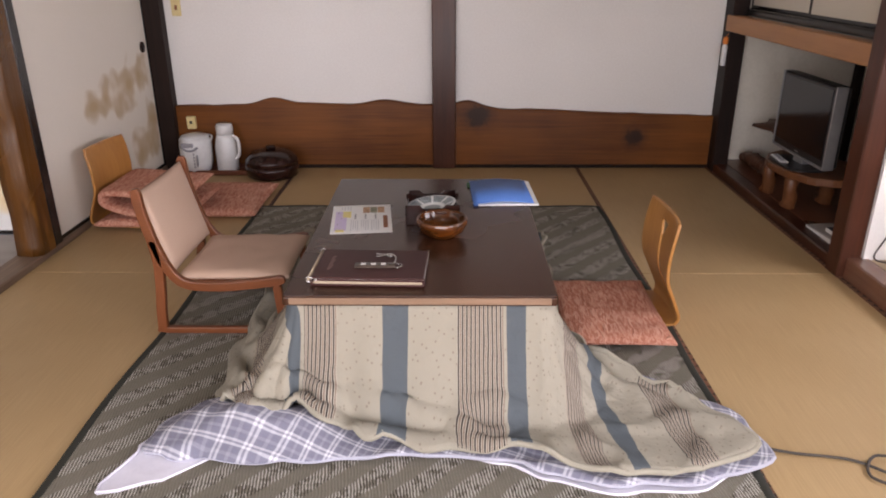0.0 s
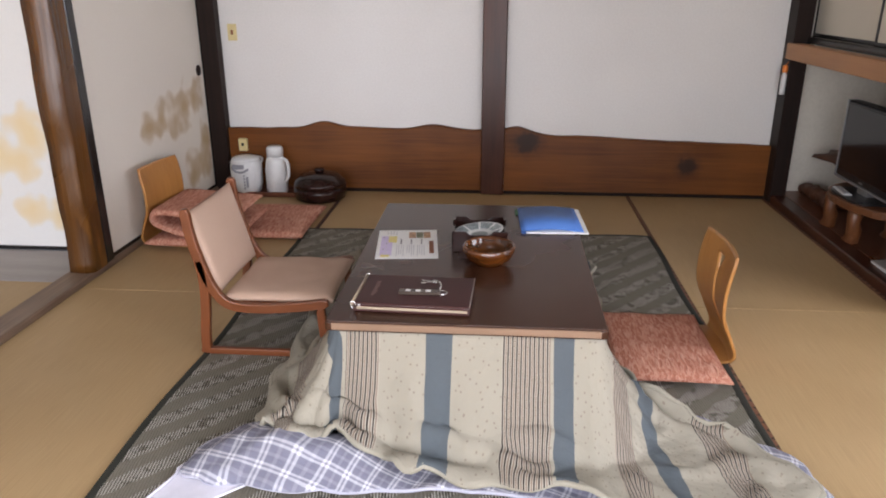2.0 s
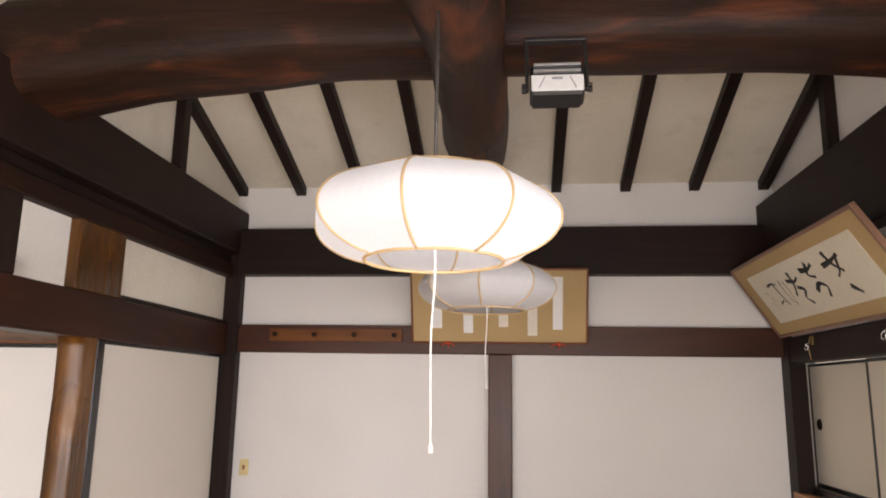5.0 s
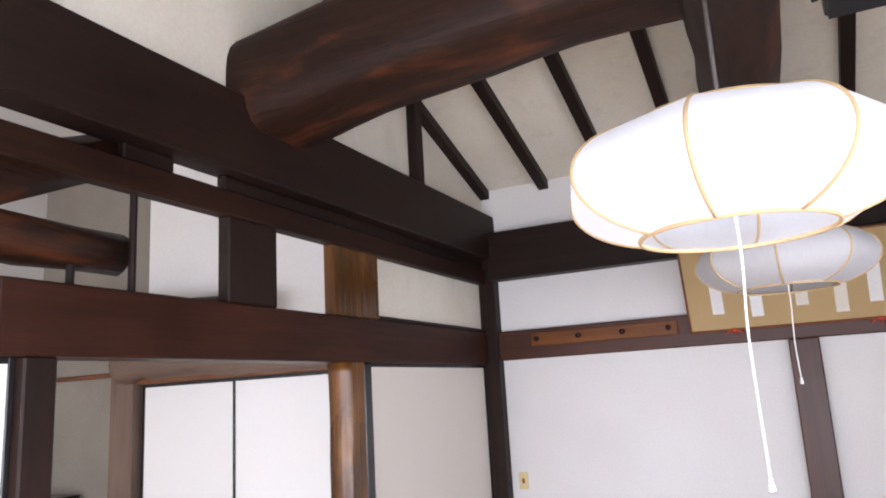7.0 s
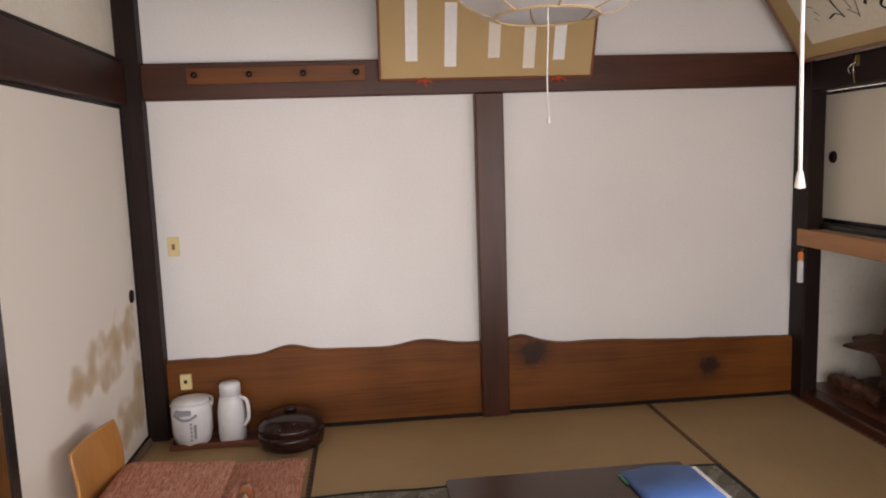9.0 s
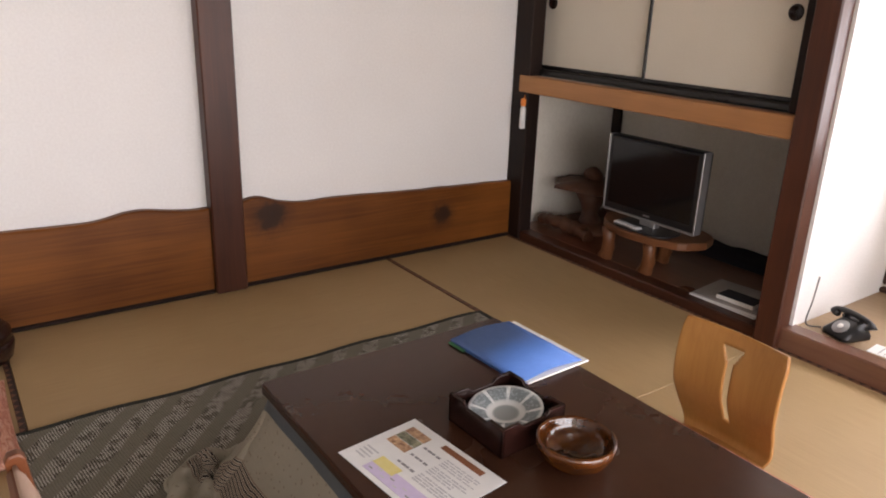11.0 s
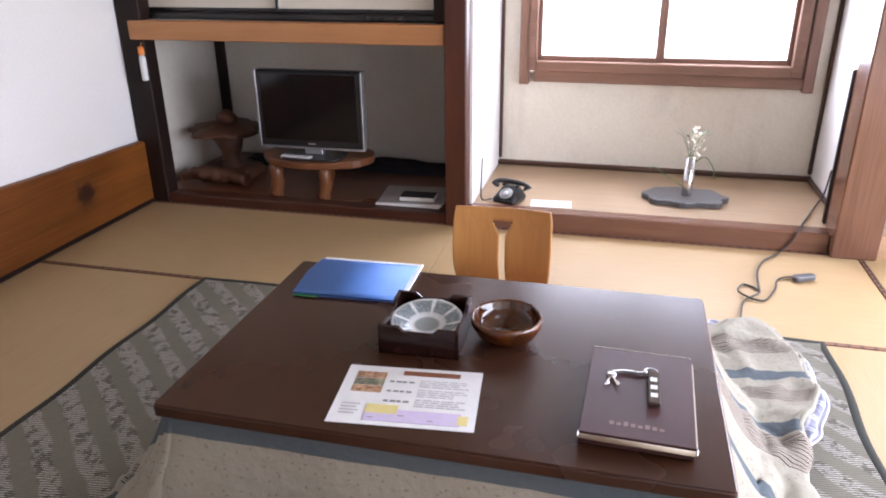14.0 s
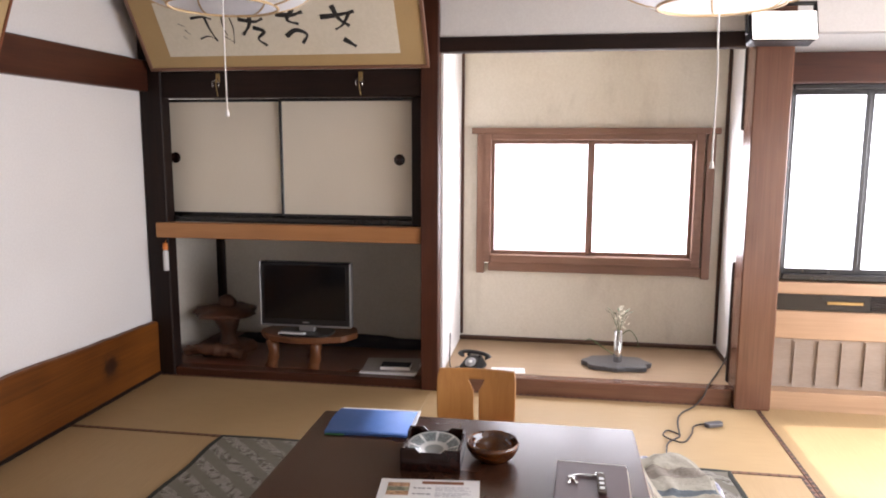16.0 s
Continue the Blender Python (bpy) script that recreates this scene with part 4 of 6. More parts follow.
pts = curve_points([(-3.42, 3.13, 1.8), (-3.2, 3.13, 1.797), (-2.6, 3.14, 1.766), (-2.05, 3.15, 1.738), (-1.86, 3.15, 1.73)], 6)
structure("round_beam", tube(pts, [0.105 - 0.068 * min(1.0, i / 18) + 0.004 * math.sin(2.3 * i) for i in range(len(pts))], 18, None, False, 0.2), WEATHERED[0], "weathered tapering log over the paper doors", "beam")
timber("door_post", "weathered brown post in the neighbouring room", -3.6, -3.415, 3.18, 3.3, 0, 1.9, WEATHERED)
nb = bmesh.new()
box(-3.39, -1.85, 3.26, 3.36, 1.76, 4.0, 0, nb)
box(-5.08, -5.0, YS, 3.8, 0, 4.0, 0, nb)
box(-5.0, XW - 0.2, YS - 0.12, YS, 1.78, 4.0, 0, nb)
box(-5.0, -4.7, YS - 0.12, YS, 0, 1.78, 0, nb)
box(-1.95, XW - 0.2, YS - 0.12, YS, 0, 1.78, 0, nb)
structure("wall_west_room", nb, PLASTER, "white plaster walls of the neighbouring room", "wall")
# the corridor's dimness comes from this wall's dark base colour
structure("wall_corridor", box(-5.0, -3.47, 3.7, 3.8, 0, 4.0, 0), SHADEPLASTER, "plaster wall beyond the next room, corridor shade in its colour", "wall")
structure("ceiling_west_room", box(-5.08, XW - 0.12, YS - 0.12, 3.8, 3.5, 3.58, 0), PLASTER, "pale ceiling of the neighbouring room", "ceiling")
pts = [(-4.9, 2.6, 1.98), (-4.0, 2.85, 2.04), (-3.2, 3.0, 2.06), (-2.4, 3.1, 2.02)]
structure("round_beam", tube(curve_points(pts, 6), 0.075, 14, None, False, 0.2), LOG[0], "crooked dark round beam in the neighbouring room", "beam")
structure("board_strip", box(-3.39, XW - 0.125, 2.81, 3.21, -0.04, 0.0, 0.002), GREYBOARD, "worn grey floor boards before the paper doors", "floor")
timber("corridor_beam", "orange-brown beam on the dim wall", -5.0, -3.61, 3.62, 3.698, 1.93, 2.11, RUSTIC)
timber("corridor_rail", "thin brown rail on the dim wall", -5.0, -3.61, 3.67, 3.698, 1.775, 1.805, RUSTIC)
chest = thing("low_cabinet", "low white cabinet against the dim wall", "cabinet")
part("body", box(-4.95, -4.31, 3.34, 3.69, 0, 0.8, 0.006), WHITEPLASTIC, chest)
part("top", box(-4.96, -4.3, 3.33, 3.695, 0.8, 0.822, 0.006), WHITEPLASTIC, chest)
for k in range(2):
    door = part("door", box(-4.94 + 0.315 * k, -4.64 + 0.315 * k, 3.328, 3.339, 0.03, 0.78, 0.003), WHITEPLASTIC, chest)
    part("handle", box(-4.67 + 0.06 * k, -4.655 + 0.06 * k, 3.31, 3.327, 0.5, 0.6, 0.002), SILVER, door)
case = thing("dark_box", "small dark box standing on the white cabinet", "box")
part("body", box(-4.83, -4.45, 3.38, 3.66, 0.823, 0.99, 0.008), DARKLACQUER, case)
part("lid", box(-4.835, -4.445, 3.375, 3.665, 0.99, 1.01, 0.006), DARKLACQUER, case)

# ---- floors ----
floor = structure("floor", box(XW - 0.15, 2.7, YS - 0.1, YN + 0.05, -0.15, -0.06, 0), GREYBOARD, "tatami-covered floor", "floor")
floor_west = structure("floor_west_room", box(-5.08, XW - 0.15, YS - 0.1, 3.8, -0.15, -0.06, 0), GREYBOARD, "tatami-covered floor of the neighbouring room", "floor")
structure("ground", box(-60, 60, -80, 60, -0.7, -0.6, 0), EARTH, "bare garden ground", "ground")


# ---- kotatsu ----
TX0, TX1, TY0, TY1, TZ = -0.364, 0.43, 1.743, 2.938, 0.368
TCX, TCY = (TX0 + TX1) / 2, (TY0 + TY1) / 2


def superellipse_outline(x0, x1, y0, y1, r, n=5):
    out = []
    for cx, cy, a0 in ((x1 - r, y1 - r, 0), (x0 + r, y1 - r, 90), (x0 + r, y0 + r, 180), (x1 - r, y0 + r, 270)):
        for k in range(n + 1):
            a = radians(a0 + 90 * k / n)
            out.append((cx + r * math.cos(a), cy + r * math.sin(a)))
    return out


kotatsu = thing("kotatsu_table", "low heated table with dark brown melamine top", "table")
part("tabletop", slab(superellipse_outline(TX0 + 0.003, TX1 - 0.003, TY0 + 0.003, TY1 - 0.003, 0.01), TZ - 0.004, TZ, 0.0015), MELAMINE, kotatsu)
part("edge_band", slab(superellipse_outline(TX0, TX1, TY0, TY1, 0.012), TZ - 0.03, TZ - 0.004, 0.003), MELAMINE, kotatsu)
# thin strip whose pale tone paints the light on the front edge
part("front_edge", box(TX0 + 0.02, TX1 - 0.02, TY0 - 0.0025, TY0 + 0.01, TZ - 0.026, TZ - 0.005, 0.002), LITEDGE, kotatsu, "front table edge, window light put into its pale brown")
for lx in (TX0 + 0.06, TX1 - 0.06):
    for ly in (TY0 + 0.06, TY1 - 0.06):
        part("leg", box(lx - 0.025, lx + 0.025, ly - 0.025, ly + 0.025, 0.02, TZ - 0.06), DARK[2], kotatsu)
part("under_frame", box(TX0 + 0.03, TX1 - 0.03, TY0 + 0.03, TY1 - 0.03, TZ - 0.06, TZ - 0.045), DARK[1], kotatsu)


def drape(reach_keys, lift, top, seed, folds, low=False, rise_keys=((0.0, 0.0),), fold_keys=((0.0, 1.0),)):
    """A cloth that hangs from the table's edge and spreads on the floor. reach_keys: (place round the table 0 to 8, reach of the hem);
    0 to 1 is the front, 2 to 3 the alcove side, 4 to 5 the back, 6 to 7 the door side, the odd stretches are corners."""
    hx, hy, r = (TX1 - TX0) / 2 - 0.022, (TY1 - TY0) / 2 - 0.012, 0.03
    corners = [(-1, -1), (1, -1), (1, 1), (-1, 1)]
    samples = []
    for s in range(4):
        a, b = corners[s], corners[(s + 1) % 4]
        ang = -90 + 90 * s
        nrm = (math.cos(radians(ang)), math.sin(radians(ang)))
        pa = (TCX + a[0] * (hx - r) + nrm[0] * r, TCY + a[1] * (hy - r) + nrm[1] * r)
        pb = (TCX + b[0] * (hx - r) + nrm[0] * r, TCY + b[1] * (hy - r) + nrm[1] * r)
        count = 44
        for k in range(count):
            u = k / count
            samples.append((2 * s + u, pa[0] + (pb[0] - pa[0]) * u, pa[1] + (pb[1] - pa[1]) * u, ang))
        for k in range(36):
            u = k / 36
            g = radians(ang + 90 * u)
            samples.append((2 * s + 1 + u, TCX + b[0] * (hx - r) + r * math.cos(g), TCY + b[1] * (hy - r) + r * math.sin(g), ang + 90 * u))

    def along(pairs, u):
        keys = sorted(pairs) + [(8.0, sorted(pairs)[0][1])]
        for (a, ra), (b, rb) in zip(keys, keys[1:]):
            if a <= u <= b:
                w = (u - a) / max(1e-6, b - a)
                w = w * w * (3 - 2 * w)
                return ra + (rb - ra) * w
        return keys[-1][1]
    rows = 34
    bm = bmesh.new()
    uvl = bm.loops.layers.uv.new("cloth")
    flat, grid = {}, []
    for u, px, py, ang in samples:
        c, sn = math.cos(radians(ang)), math.sin(radians(ang))
        R, rise, more = along(reach_keys, u), along(rise_keys, u), along(fold_keys, u)
        fold = folds * more
        drop = 0.82 if low else min(0.82, (0.19 / max(R, 0.05)) ** 0.74)
        col, length, last = [], 0.0, None
        for j in range(rows + 1):
            v = 0.35 + 0.65 * j / rows if low else j / rows
            d = R * v ** 1.35
            z = top * max(0.0, 1 - v / drop) ** 1.15
            q = Vector((px * 5, py * 5, seed))
            swell = noise.noise(q * 0.8)
            ridge = noise.noise(Vector((px * 6 + c * d * 3, py * 6 + sn * d * 3, seed + v * 2.5)))
            fine = noise.noise(Vector((px * 14 + c * d * 12, py * 14 + sn * d * 12, seed + 7)))
            d += fold * v * (0.15 * swell * R + 0.012 * math.sin(u * 26 + 3 * swell)) * (0.3 if low else 1.0)
            lifted = lift + z + fold * (0.045 * max(0, ridge) * v * (1 - 0.5 * v) + 0.014 * max(0, fine) * v)
            crease = 1 - abs(noise.noise(Vector((px * 3.2 + c * d * 5, py * 3.2 + sn * d * 5, seed + 20 + v * 3.0)))) * 5
            lifted += fold * 0.034 * max(0.0, crease) * min(1.0, max(0.0, (v - 0.45) * 3))
            roll = math.sin(v * 21 + 5 * noise.noise(Vector((u * 3.5, v * 1.5, seed + 31))))
            lifted += fold * 0.008 * roll * min(1.0, max(0.0, (v - 0.52) * 3)) * (0 if low else 1)
            crumple = 1 - abs(noise.noise(Vector((px * 8 + c * d * 10, py * 8 + sn * d * 10, seed + 50 + v)))) * 4
            lifted += more * 0.016 * max(0.0, crumple) * min(1.0, v * 1.6) * min(1.0, (1 - v) * 4) * (0 if low else 1)
            lifted += rise * (math.sin(math.pi * min(1.0, (v - 0.35) / 0.65)) if low else min(1.0, v * 1.15))
            lifted = max(lifted, lift)
            p = Vector((px + c * d, py + sn * d, lifted))
            if last is not None:
                length += (Vector((R * v ** 1.35, z)) - last).length
            last = Vector((R * v ** 1.35, z))
            vert = bm.verts.new(p)
            flat[vert] = (px + c * length, py + sn * length)
            col.append(vert)
        grid.append(col)
    n = len(grid)
    for i in range(n):
        a, b = grid[i], grid[(i + 1) % n]
        for j in range(rows):
            f = bm.faces.new((a[j], a[j + 1], b[j + 1], b[j]))
            f.smooth = True
            for loop in f.loops:
                loop[uvl].uv = flat[loop.vert]
    bmesh.ops.recalc_face_normals(bm, faces=bm.faces[:])
    return bm, [col[-1].co.copy() for col in grid]


def cloth(name, label, draped, material, thick, hem):
    """A draped cloth: its cover and the rolled hem round it."""
    bm, edge = draped
    whole = thing(name, label, "quilt")
    roll = tube([(p.x, p.y, p.z + thick * 0.45) for p in edge], thick * 0.62, 7, None, True)
    ob = part("cover", bm, material, whole)
    part("hem", roll, hem, whole, "", True)
    s = ob.modifiers.new("thickness", "SOLIDIFY")
    s.thickness, s.offset = thick, 1.0
    return ob


cloth("kotatsu_quilt", "striped cream and slate-blue cotton quilt draped over the low table",
      drape([(0.0, 0.17), (0.12, 0.2), (0.3, 0.25), (0.6, 0.27), (0.83, 0.29), (1.0, 0.33), (1.29, 0.425), (1.5, 0.52), (1.69, 0.625), (1.85, 0.46), (2.0, 0.28), (2.12, 0.15), (2.3, 0.1), (3.0, 0.12), (3.5, 0.2),
             (4.0, 0.2), (5.0, 0.2), (5.5, 0.3), (6.0, 0.26), (6.6, 0.26), (7.0, 0.25), (7.5, 0.23)], 0.036, TZ - 0.068, 3.0, 1.0, False,
            ((0.0, 0.045), (0.3, 0.0), (1.7, 0.0), (2.0, 0.03), (2.3, 0.02), (2.6, 0.0), (7.2, 0.0), (7.55, 0.055)),
            ((0.0, 1.0), (1.0, 0.8), (1.2, 0.45), (1.6, 0.45), (1.8, 0.8), (2.1, 1.1), (2.3, 0.8), (2.8, 0.9))), QUILT, 0.014, HEMCOTTON)
cloth("checked_blanket", "lavender checked blanket showing beneath the quilt",
      drape([(0.0, 0.31), (0.3, 0.29), (0.6, 0.28), (0.83, 0.295), (1.0, 0.345), (1.29, 0.44), (1.5, 0.54), (1.69, 0.65), (1.85, 0.57), (2.0, 0.4), (2.15, 0.2), (3.0, 0.08), (4.0, 0.14), (5.0, 0.16), (6.0, 0.18),
             (6.8, 0.15), (7.0, 0.17), (7.15, 0.28), (7.3, 0.42), (7.4, 0.47), (7.5, 0.43), (7.62, 0.36)], 0.018, 0.018, 8.0, 0.28, True, ((0.0, 0.055), (0.35, 0.0), (1.75, 0.0), (2.0, 0.035), (2.25, 0.0), (6.9, 0.0), (7.2, 0.03), (7.45, 0.06), (7.6, 0.08))), CHECK, 0.009, HEMLAVENDER)
cloth("white_lining_sheet", "white lining sheet spread on the carpet",
      drape([(0.0, 0.26), (0.4, 0.25), (0.6, 0.25), (0.83, 0.3), (1.0, 0.365), (1.29, 0.46), (1.5, 0.555), (1.69, 0.6), (1.85, 0.45), (2.0, 0.26), (2.15, 0.09), (3.0, 0.07), (4.0, 0.12), (5.0, 0.14), (6.0, 0.16),
             (7.0, 0.13), (7.2, 0.24), (7.38, 0.48), (7.5, 0.62), (7.57, 0.5), (7.64, 0.3), (7.8, 0.26)], 0.012, 0.03, 12.0, 0.15, True), SHEET, 0.006, SHEET)

carpet = thing("carpet", "grey-green carpet, its ribs' light and shade painted as dashes, dark bound edges", "carpet")
out = []
CX0, CX1, CY0, CY1 = -0.93, 0.925, 1.265, 3.635
for i in range(40):
    out.append((CX0 + (CX1 - CX0) * i / 40, CY0 + 0.008 * math.sin(i * 0.5)))
for i in range(40):
    out.append((CX1 + 0.006 * math.sin(i * 0.4), CY0 + (CY1 - CY0) * i / 40))
for i in range(40):
    out.append((CX1 - (CX1 - CX0) * i / 40, CY1 + 0.006 * math.sin(i * 0.6)))
for i in range(40):
    out.append((CX0 + 0.008 * math.sin(i * 0.35), CY1 - (CY1 - CY0) * i / 40))
part("carpet_field", slab([(x * 0.987, 2.45 + (y - 2.45) * 0.988) for x, y in out], 0.001, 0.011, 0.002), CARPET, carpet)
part("binding", tube([(x * 0.992, 2.45 + (y - 2.45) * 0.993, 0.006) for x, y in out], 0.017, 8, None, True, 0, 0.4), CARPETEDGE, carpet, "dark green bound edge")


# ---- chairs and cushions ----
def cushion(name, label, x0, x1, y0, y1, z0, h, m=None, seed=0.0, puff=0.5, group=""):
    bm = bmesh.new()
    n = 22
    top, low = [], []
    for i in range(n + 1):
        for k in range(n + 1):
            u, v = i / n * 2 - 1, k / n * 2 - 1
            e = max(0.0, (1 - u ** 8) * (1 - v ** 8)) ** 0.4
            x = (x0 + x1) / 2 + u * (x1 - x0) / 2 * (1 - 0.03 * (1 - v * v))
            y = (y0 + y1) / 2 + v * (y1 - y0) / 2 * (1 - 0.03 * (1 - u * u))
            w = 0.006 * noise.noise(Vector((x * 14, y * 14, seed)))
            hh = h * (0.18 + (0.82 - puff * 0.25 * (u * u + v * v)) * e) / 2
            top.append(bm.verts.new((x, y, z0 + h / 2 + hh + w * e)))
            low.append(bm.verts.new((x, y, z0 + max(0.0, h / 2 - hh))))
    for i in range(n):
        for k in range(n):
            q = [i * (n + 1) + k, (i + 1) * (n + 1) + k, (i + 1) * (n + 1) + k + 1, i * (n + 1) + k + 1]
            bm.faces.new([top[a] for a in q])
            bm.faces.new([low[a] for a in q[::-1]])
    rim = [i * (n + 1) for i in range(n + 1)] + [n * (n + 1) + k for k in range(1, n + 1)] + [i * (n + 1) + n for i in range(n - 1, -1, -1)] + [k for k in range(n - 1, 0, -1)]
    for a, b in zip(rim, rim[1:] + rim[:1]):
        bm.faces.new((top[a], low[a], low[b], top[b]))
    bmesh.ops.recalc_face_normals(bm, faces=bm.faces[:])
    if m is not None:
        moved(bm, m)
    return tagged(part(name, bm, ZABUTON, None, "", True), label, "cushion", group)


def legless_chair(label, m, slotted=True):
    """A moulded plywood floor chair: back towards +x, seat plate on the floor, a Y-shaped slot in the back."""
    c = thing("legless_chair", label, "floor chair", m, "legless chairs")
    half = 0.178
    bm = bmesh.new()
    side = curve_points([(0.03, 0, 0.014), (0.04, 0, 0.05), (0.012, 0, 0.12), (-0.02, 0, 0.2), (-0.022, 0, 0.3), (-0.002, 0, 0.415)], 10)
    prof = [(side[i].x, side[i].z) for i in range(51)]
    ys = [-1.0 + 2 * k / 60 for k in range(61)]
    verts = {}
    for i, (x, z) in enumerate(prof):
        u = i / 50
        wdt = half * (0.8 + 0.2 * math.sin(min(1, u * 1.3) * math.pi / 2))
        if u > 0.9:
            wdt *= math.sqrt(max(0, 1 - ((u - 0.9) / 0.1) ** 2 * 0.1))
        for k, s in enumerate(ys):
            verts[i, k] = bm.verts.new((x - 0.018 * s * s, s * wdt, z))
    for i in range(50):
        for k in range(60):
            u = (prof[i][1] + prof[i + 1][1]) / 0.83
            s = (ys[k] + ys[k + 1]) / 2 * half
            stem = abs(s) < 0.013 and 0.25 < u < 0.8
            head = 0.76 < u < 0.9 and abs(s) < 0.013 + 0.03 * (u - 0.76) / 0.14
            if slotted and (stem or head):
                continue
            bm.faces.new((verts[i, k], verts[i + 1, k], verts[i + 1, k + 1], verts[i, k + 1])).smooth = True
    loose = [v for v in bm.verts if not v.link_faces]
    bmesh.ops.delete(bm, geom=loose, context="VERTS")
    back = part("backrest", bm, PLY, c)
    s = back.modifiers.new("thickness", "SOLIDIFY")
    s.thickness, s.offset = 0.011, 0
    part("seat", slab(superellipse_outline(-0.4, 0.035, -0.15, 0.15, 0.05), 0.012, 0.022, 0.003), PLY, c)
    return c


legless_chair("honey-coloured moulded plywood legless chair beside the low table", pose(0.925, 2.385, 0.0, 0, 0, 0))
cushion("floor_cushion", "dusty pink crepe floor cushion on the plywood chair", 0.515, 0.89, 2.04, 2.56, 0.024, 0.045, None, 1.0, 0.5, "pink floor cushions")

legless_chair("honey-coloured plywood legless chair against the paper door", pose(-1.655, 3.44, 0.0, 0, 0, 174), False)
cushion("floor_cushion", "flat dusty pink cushion at the bottom of a pile", -1.64, -1.2, 3.2, 3.66, 0.026, 0.05, None, 2.0, 0.4, "pink floor cushions")


def folded_cushion(label, y0, y1, line, h, group):
    """A thin cushion folded over once: line is its middle in the upright plane, (x, z) points from one hem to the other."""
    mid = curve_points([(x, 0, z) for x, z in line], 8)
    bm = bmesh.new()
    n, count = 18, len(mid)
    shell = []
    for i, p in enumerate(mid):
        d = (mid[min(i + 1, count - 1)] - mid[max(i - 1, 0)]).normalized()
        nrm = Vector((-d.z, 0, d.x))
        u = i / (count - 1) * 2 - 1
        ring = []
        for k in range(2 * n):
            a = 2 * math.pi * k / (2 * n)
            v, side = math.cos(a), math.sin(a)
            e = max(0.0, 1 - u ** 10) ** 0.5 * 0.9 + 0.1
            vv = math.copysign(abs(v) ** 0.35, v)
            y = (y0 + y1) / 2 + vv * (y1 - y0) / 2 * (1 - 0.025 * (1 - u * u))
            w = 0.004 * noise.noise(Vector((p.x * 14, y * 14, 3.6 + side)))
            q = p + nrm * (math.copysign(abs(side) ** 0.6, side) * h / 2 * e + w)
            ring.append(bm.verts.new((q.x, y, q.z)))
        shell.append(ring)
    for a, b in zip(shell, shell[1:]):
        for k in range(2 * n):
            bm.faces.new((a[k], a[(k + 1) % (2 * n)], b[(k + 1) % (2 * n)], b[k]))
    bm.faces.new(shell[0][::-1])
    bm.faces.new(shell[-1])
    bmesh.ops.recalc_face_normals(bm, faces=bm.faces[:])
    return tagged(part("floor_cushion", bm, ZABUTON, None, "", True), label, "cushion", group)


folded_cushion("dusty pink cushion folded in half on top of the pile", 3.21, 3.64, [(-1.14, 0.112), (-1.3, 0.094), (-1.46, 0.104), (-1.57, 0.142), (-1.592, 0.178), (-1.56, 0.208), (-1.42, 0.2), (-1.28, 0.186), (-1.16, 0.192)], 0.042, "pink floor cushions")
cushion("floor_cushion", "dusty pink cushion lying behind the low chair", -1.35, -0.9, 3.42, 3.98, 0.002, 0.055, None, 4.0, 0.4, "pink floor cushions")

chair = thing("low_armless_chair", "low chair with beige padded seat and bentwood frame", "chair", pose(-0.675, 2.4, 0.0, 0, 0, 0))


def bent_bar(points, depth, y0, y1):
    """A flat bar bent in the upright plane along (x, z) points, as wide as y0 to y1."""
    line = curve_points([(x, 0, z) for x, z in points], 7)
    bm = bmesh.new()
    rows = []
    for i, p in enumerate(line):
        d = (line[min(i + 1, len(line) - 1)] - line[max(i - 1, 0)]).normalized()
        off = Vector((-d.z, 0, d.x)) * depth / 2
        if i in (0, len(line) - 1):
            off *= 0.55
        rows.append([bm.verts.new((q.x, y, q.z)) for q, y in ((p + off, y0), (p + off, y1), (p - off, y1), (p - off, y0))])
    for a, b in zip(rows, rows[1:]):
        for k in range(4):
            bm.faces.new((a[k], a[(k + 1) % 4], b[(k + 1) % 4], b[k]))
    bm.faces.new(rows[0])
    bm.faces.new(rows[-1][::-1])
    bmesh.ops.recalc_face_normals(bm, faces=bm.faces[:])
    bmesh.ops.bevel(bm, geom=[e for e in bm.edges if len(e.link_faces) == 2 and e.calc_face_angle(0) > 0.8], offset=0.004, segments=2, affect="EDGES", profile=0.5)
    return bm


for sy in (-0.228, 0.208):
    part("side_frame", bent_bar([(-0.262, 0.552), (-0.252, 0.46), (-0.225, 0.35), (-0.19, 0.26), (-0.135, 0.205), (-0.02, 0.195), (0.1, 0.205), (0.215, 0.222)], 0.034, sy, sy + 0.024), CHAIRWOOD[0], chair)
    part("back_leg", bent_bar([(-0.232, 0.37), (-0.222, 0.29), (-0.226, 0.19), (-0.236, 0.1), (-0.24, 0.016)], 0.034, sy, sy + 0.024), CHAIRWOOD[2], chair)
    part("front_leg", bent_bar([(0.185, 0.205), (0.192, 0.11), (0.2, 0.016)], 0.03, sy, sy + 0.024), CHAIRWOOD[2], chair)
    part("floor_runner", bent_bar([(-0.26, 0.024), (0.0, 0.024), (0.225, 0.024)], 0.024, sy + 0.001, sy + 0.023), CHAIRWOOD[0], chair)
part("top_rail", box(-0.278, -0.256, -0.204, 0.208, 0.478, 0.53, 0.008), CHAIRWOOD[1], chair)
pad = cushion("seat_pad", "", -0.17, 0.225, -0.204, 0.206, 0.2, 0.045, None, 5.0, 0.3)
bp = cushion("back_pad", "", -0.15, 0.16, -0.204, 0.206, -0.015, 0.034, None, 6.0, 0.3)
for o in (pad, bp):
    del o["category"]
    o.data.materials[0] = UPHOLSTERY
    o.parent = chair
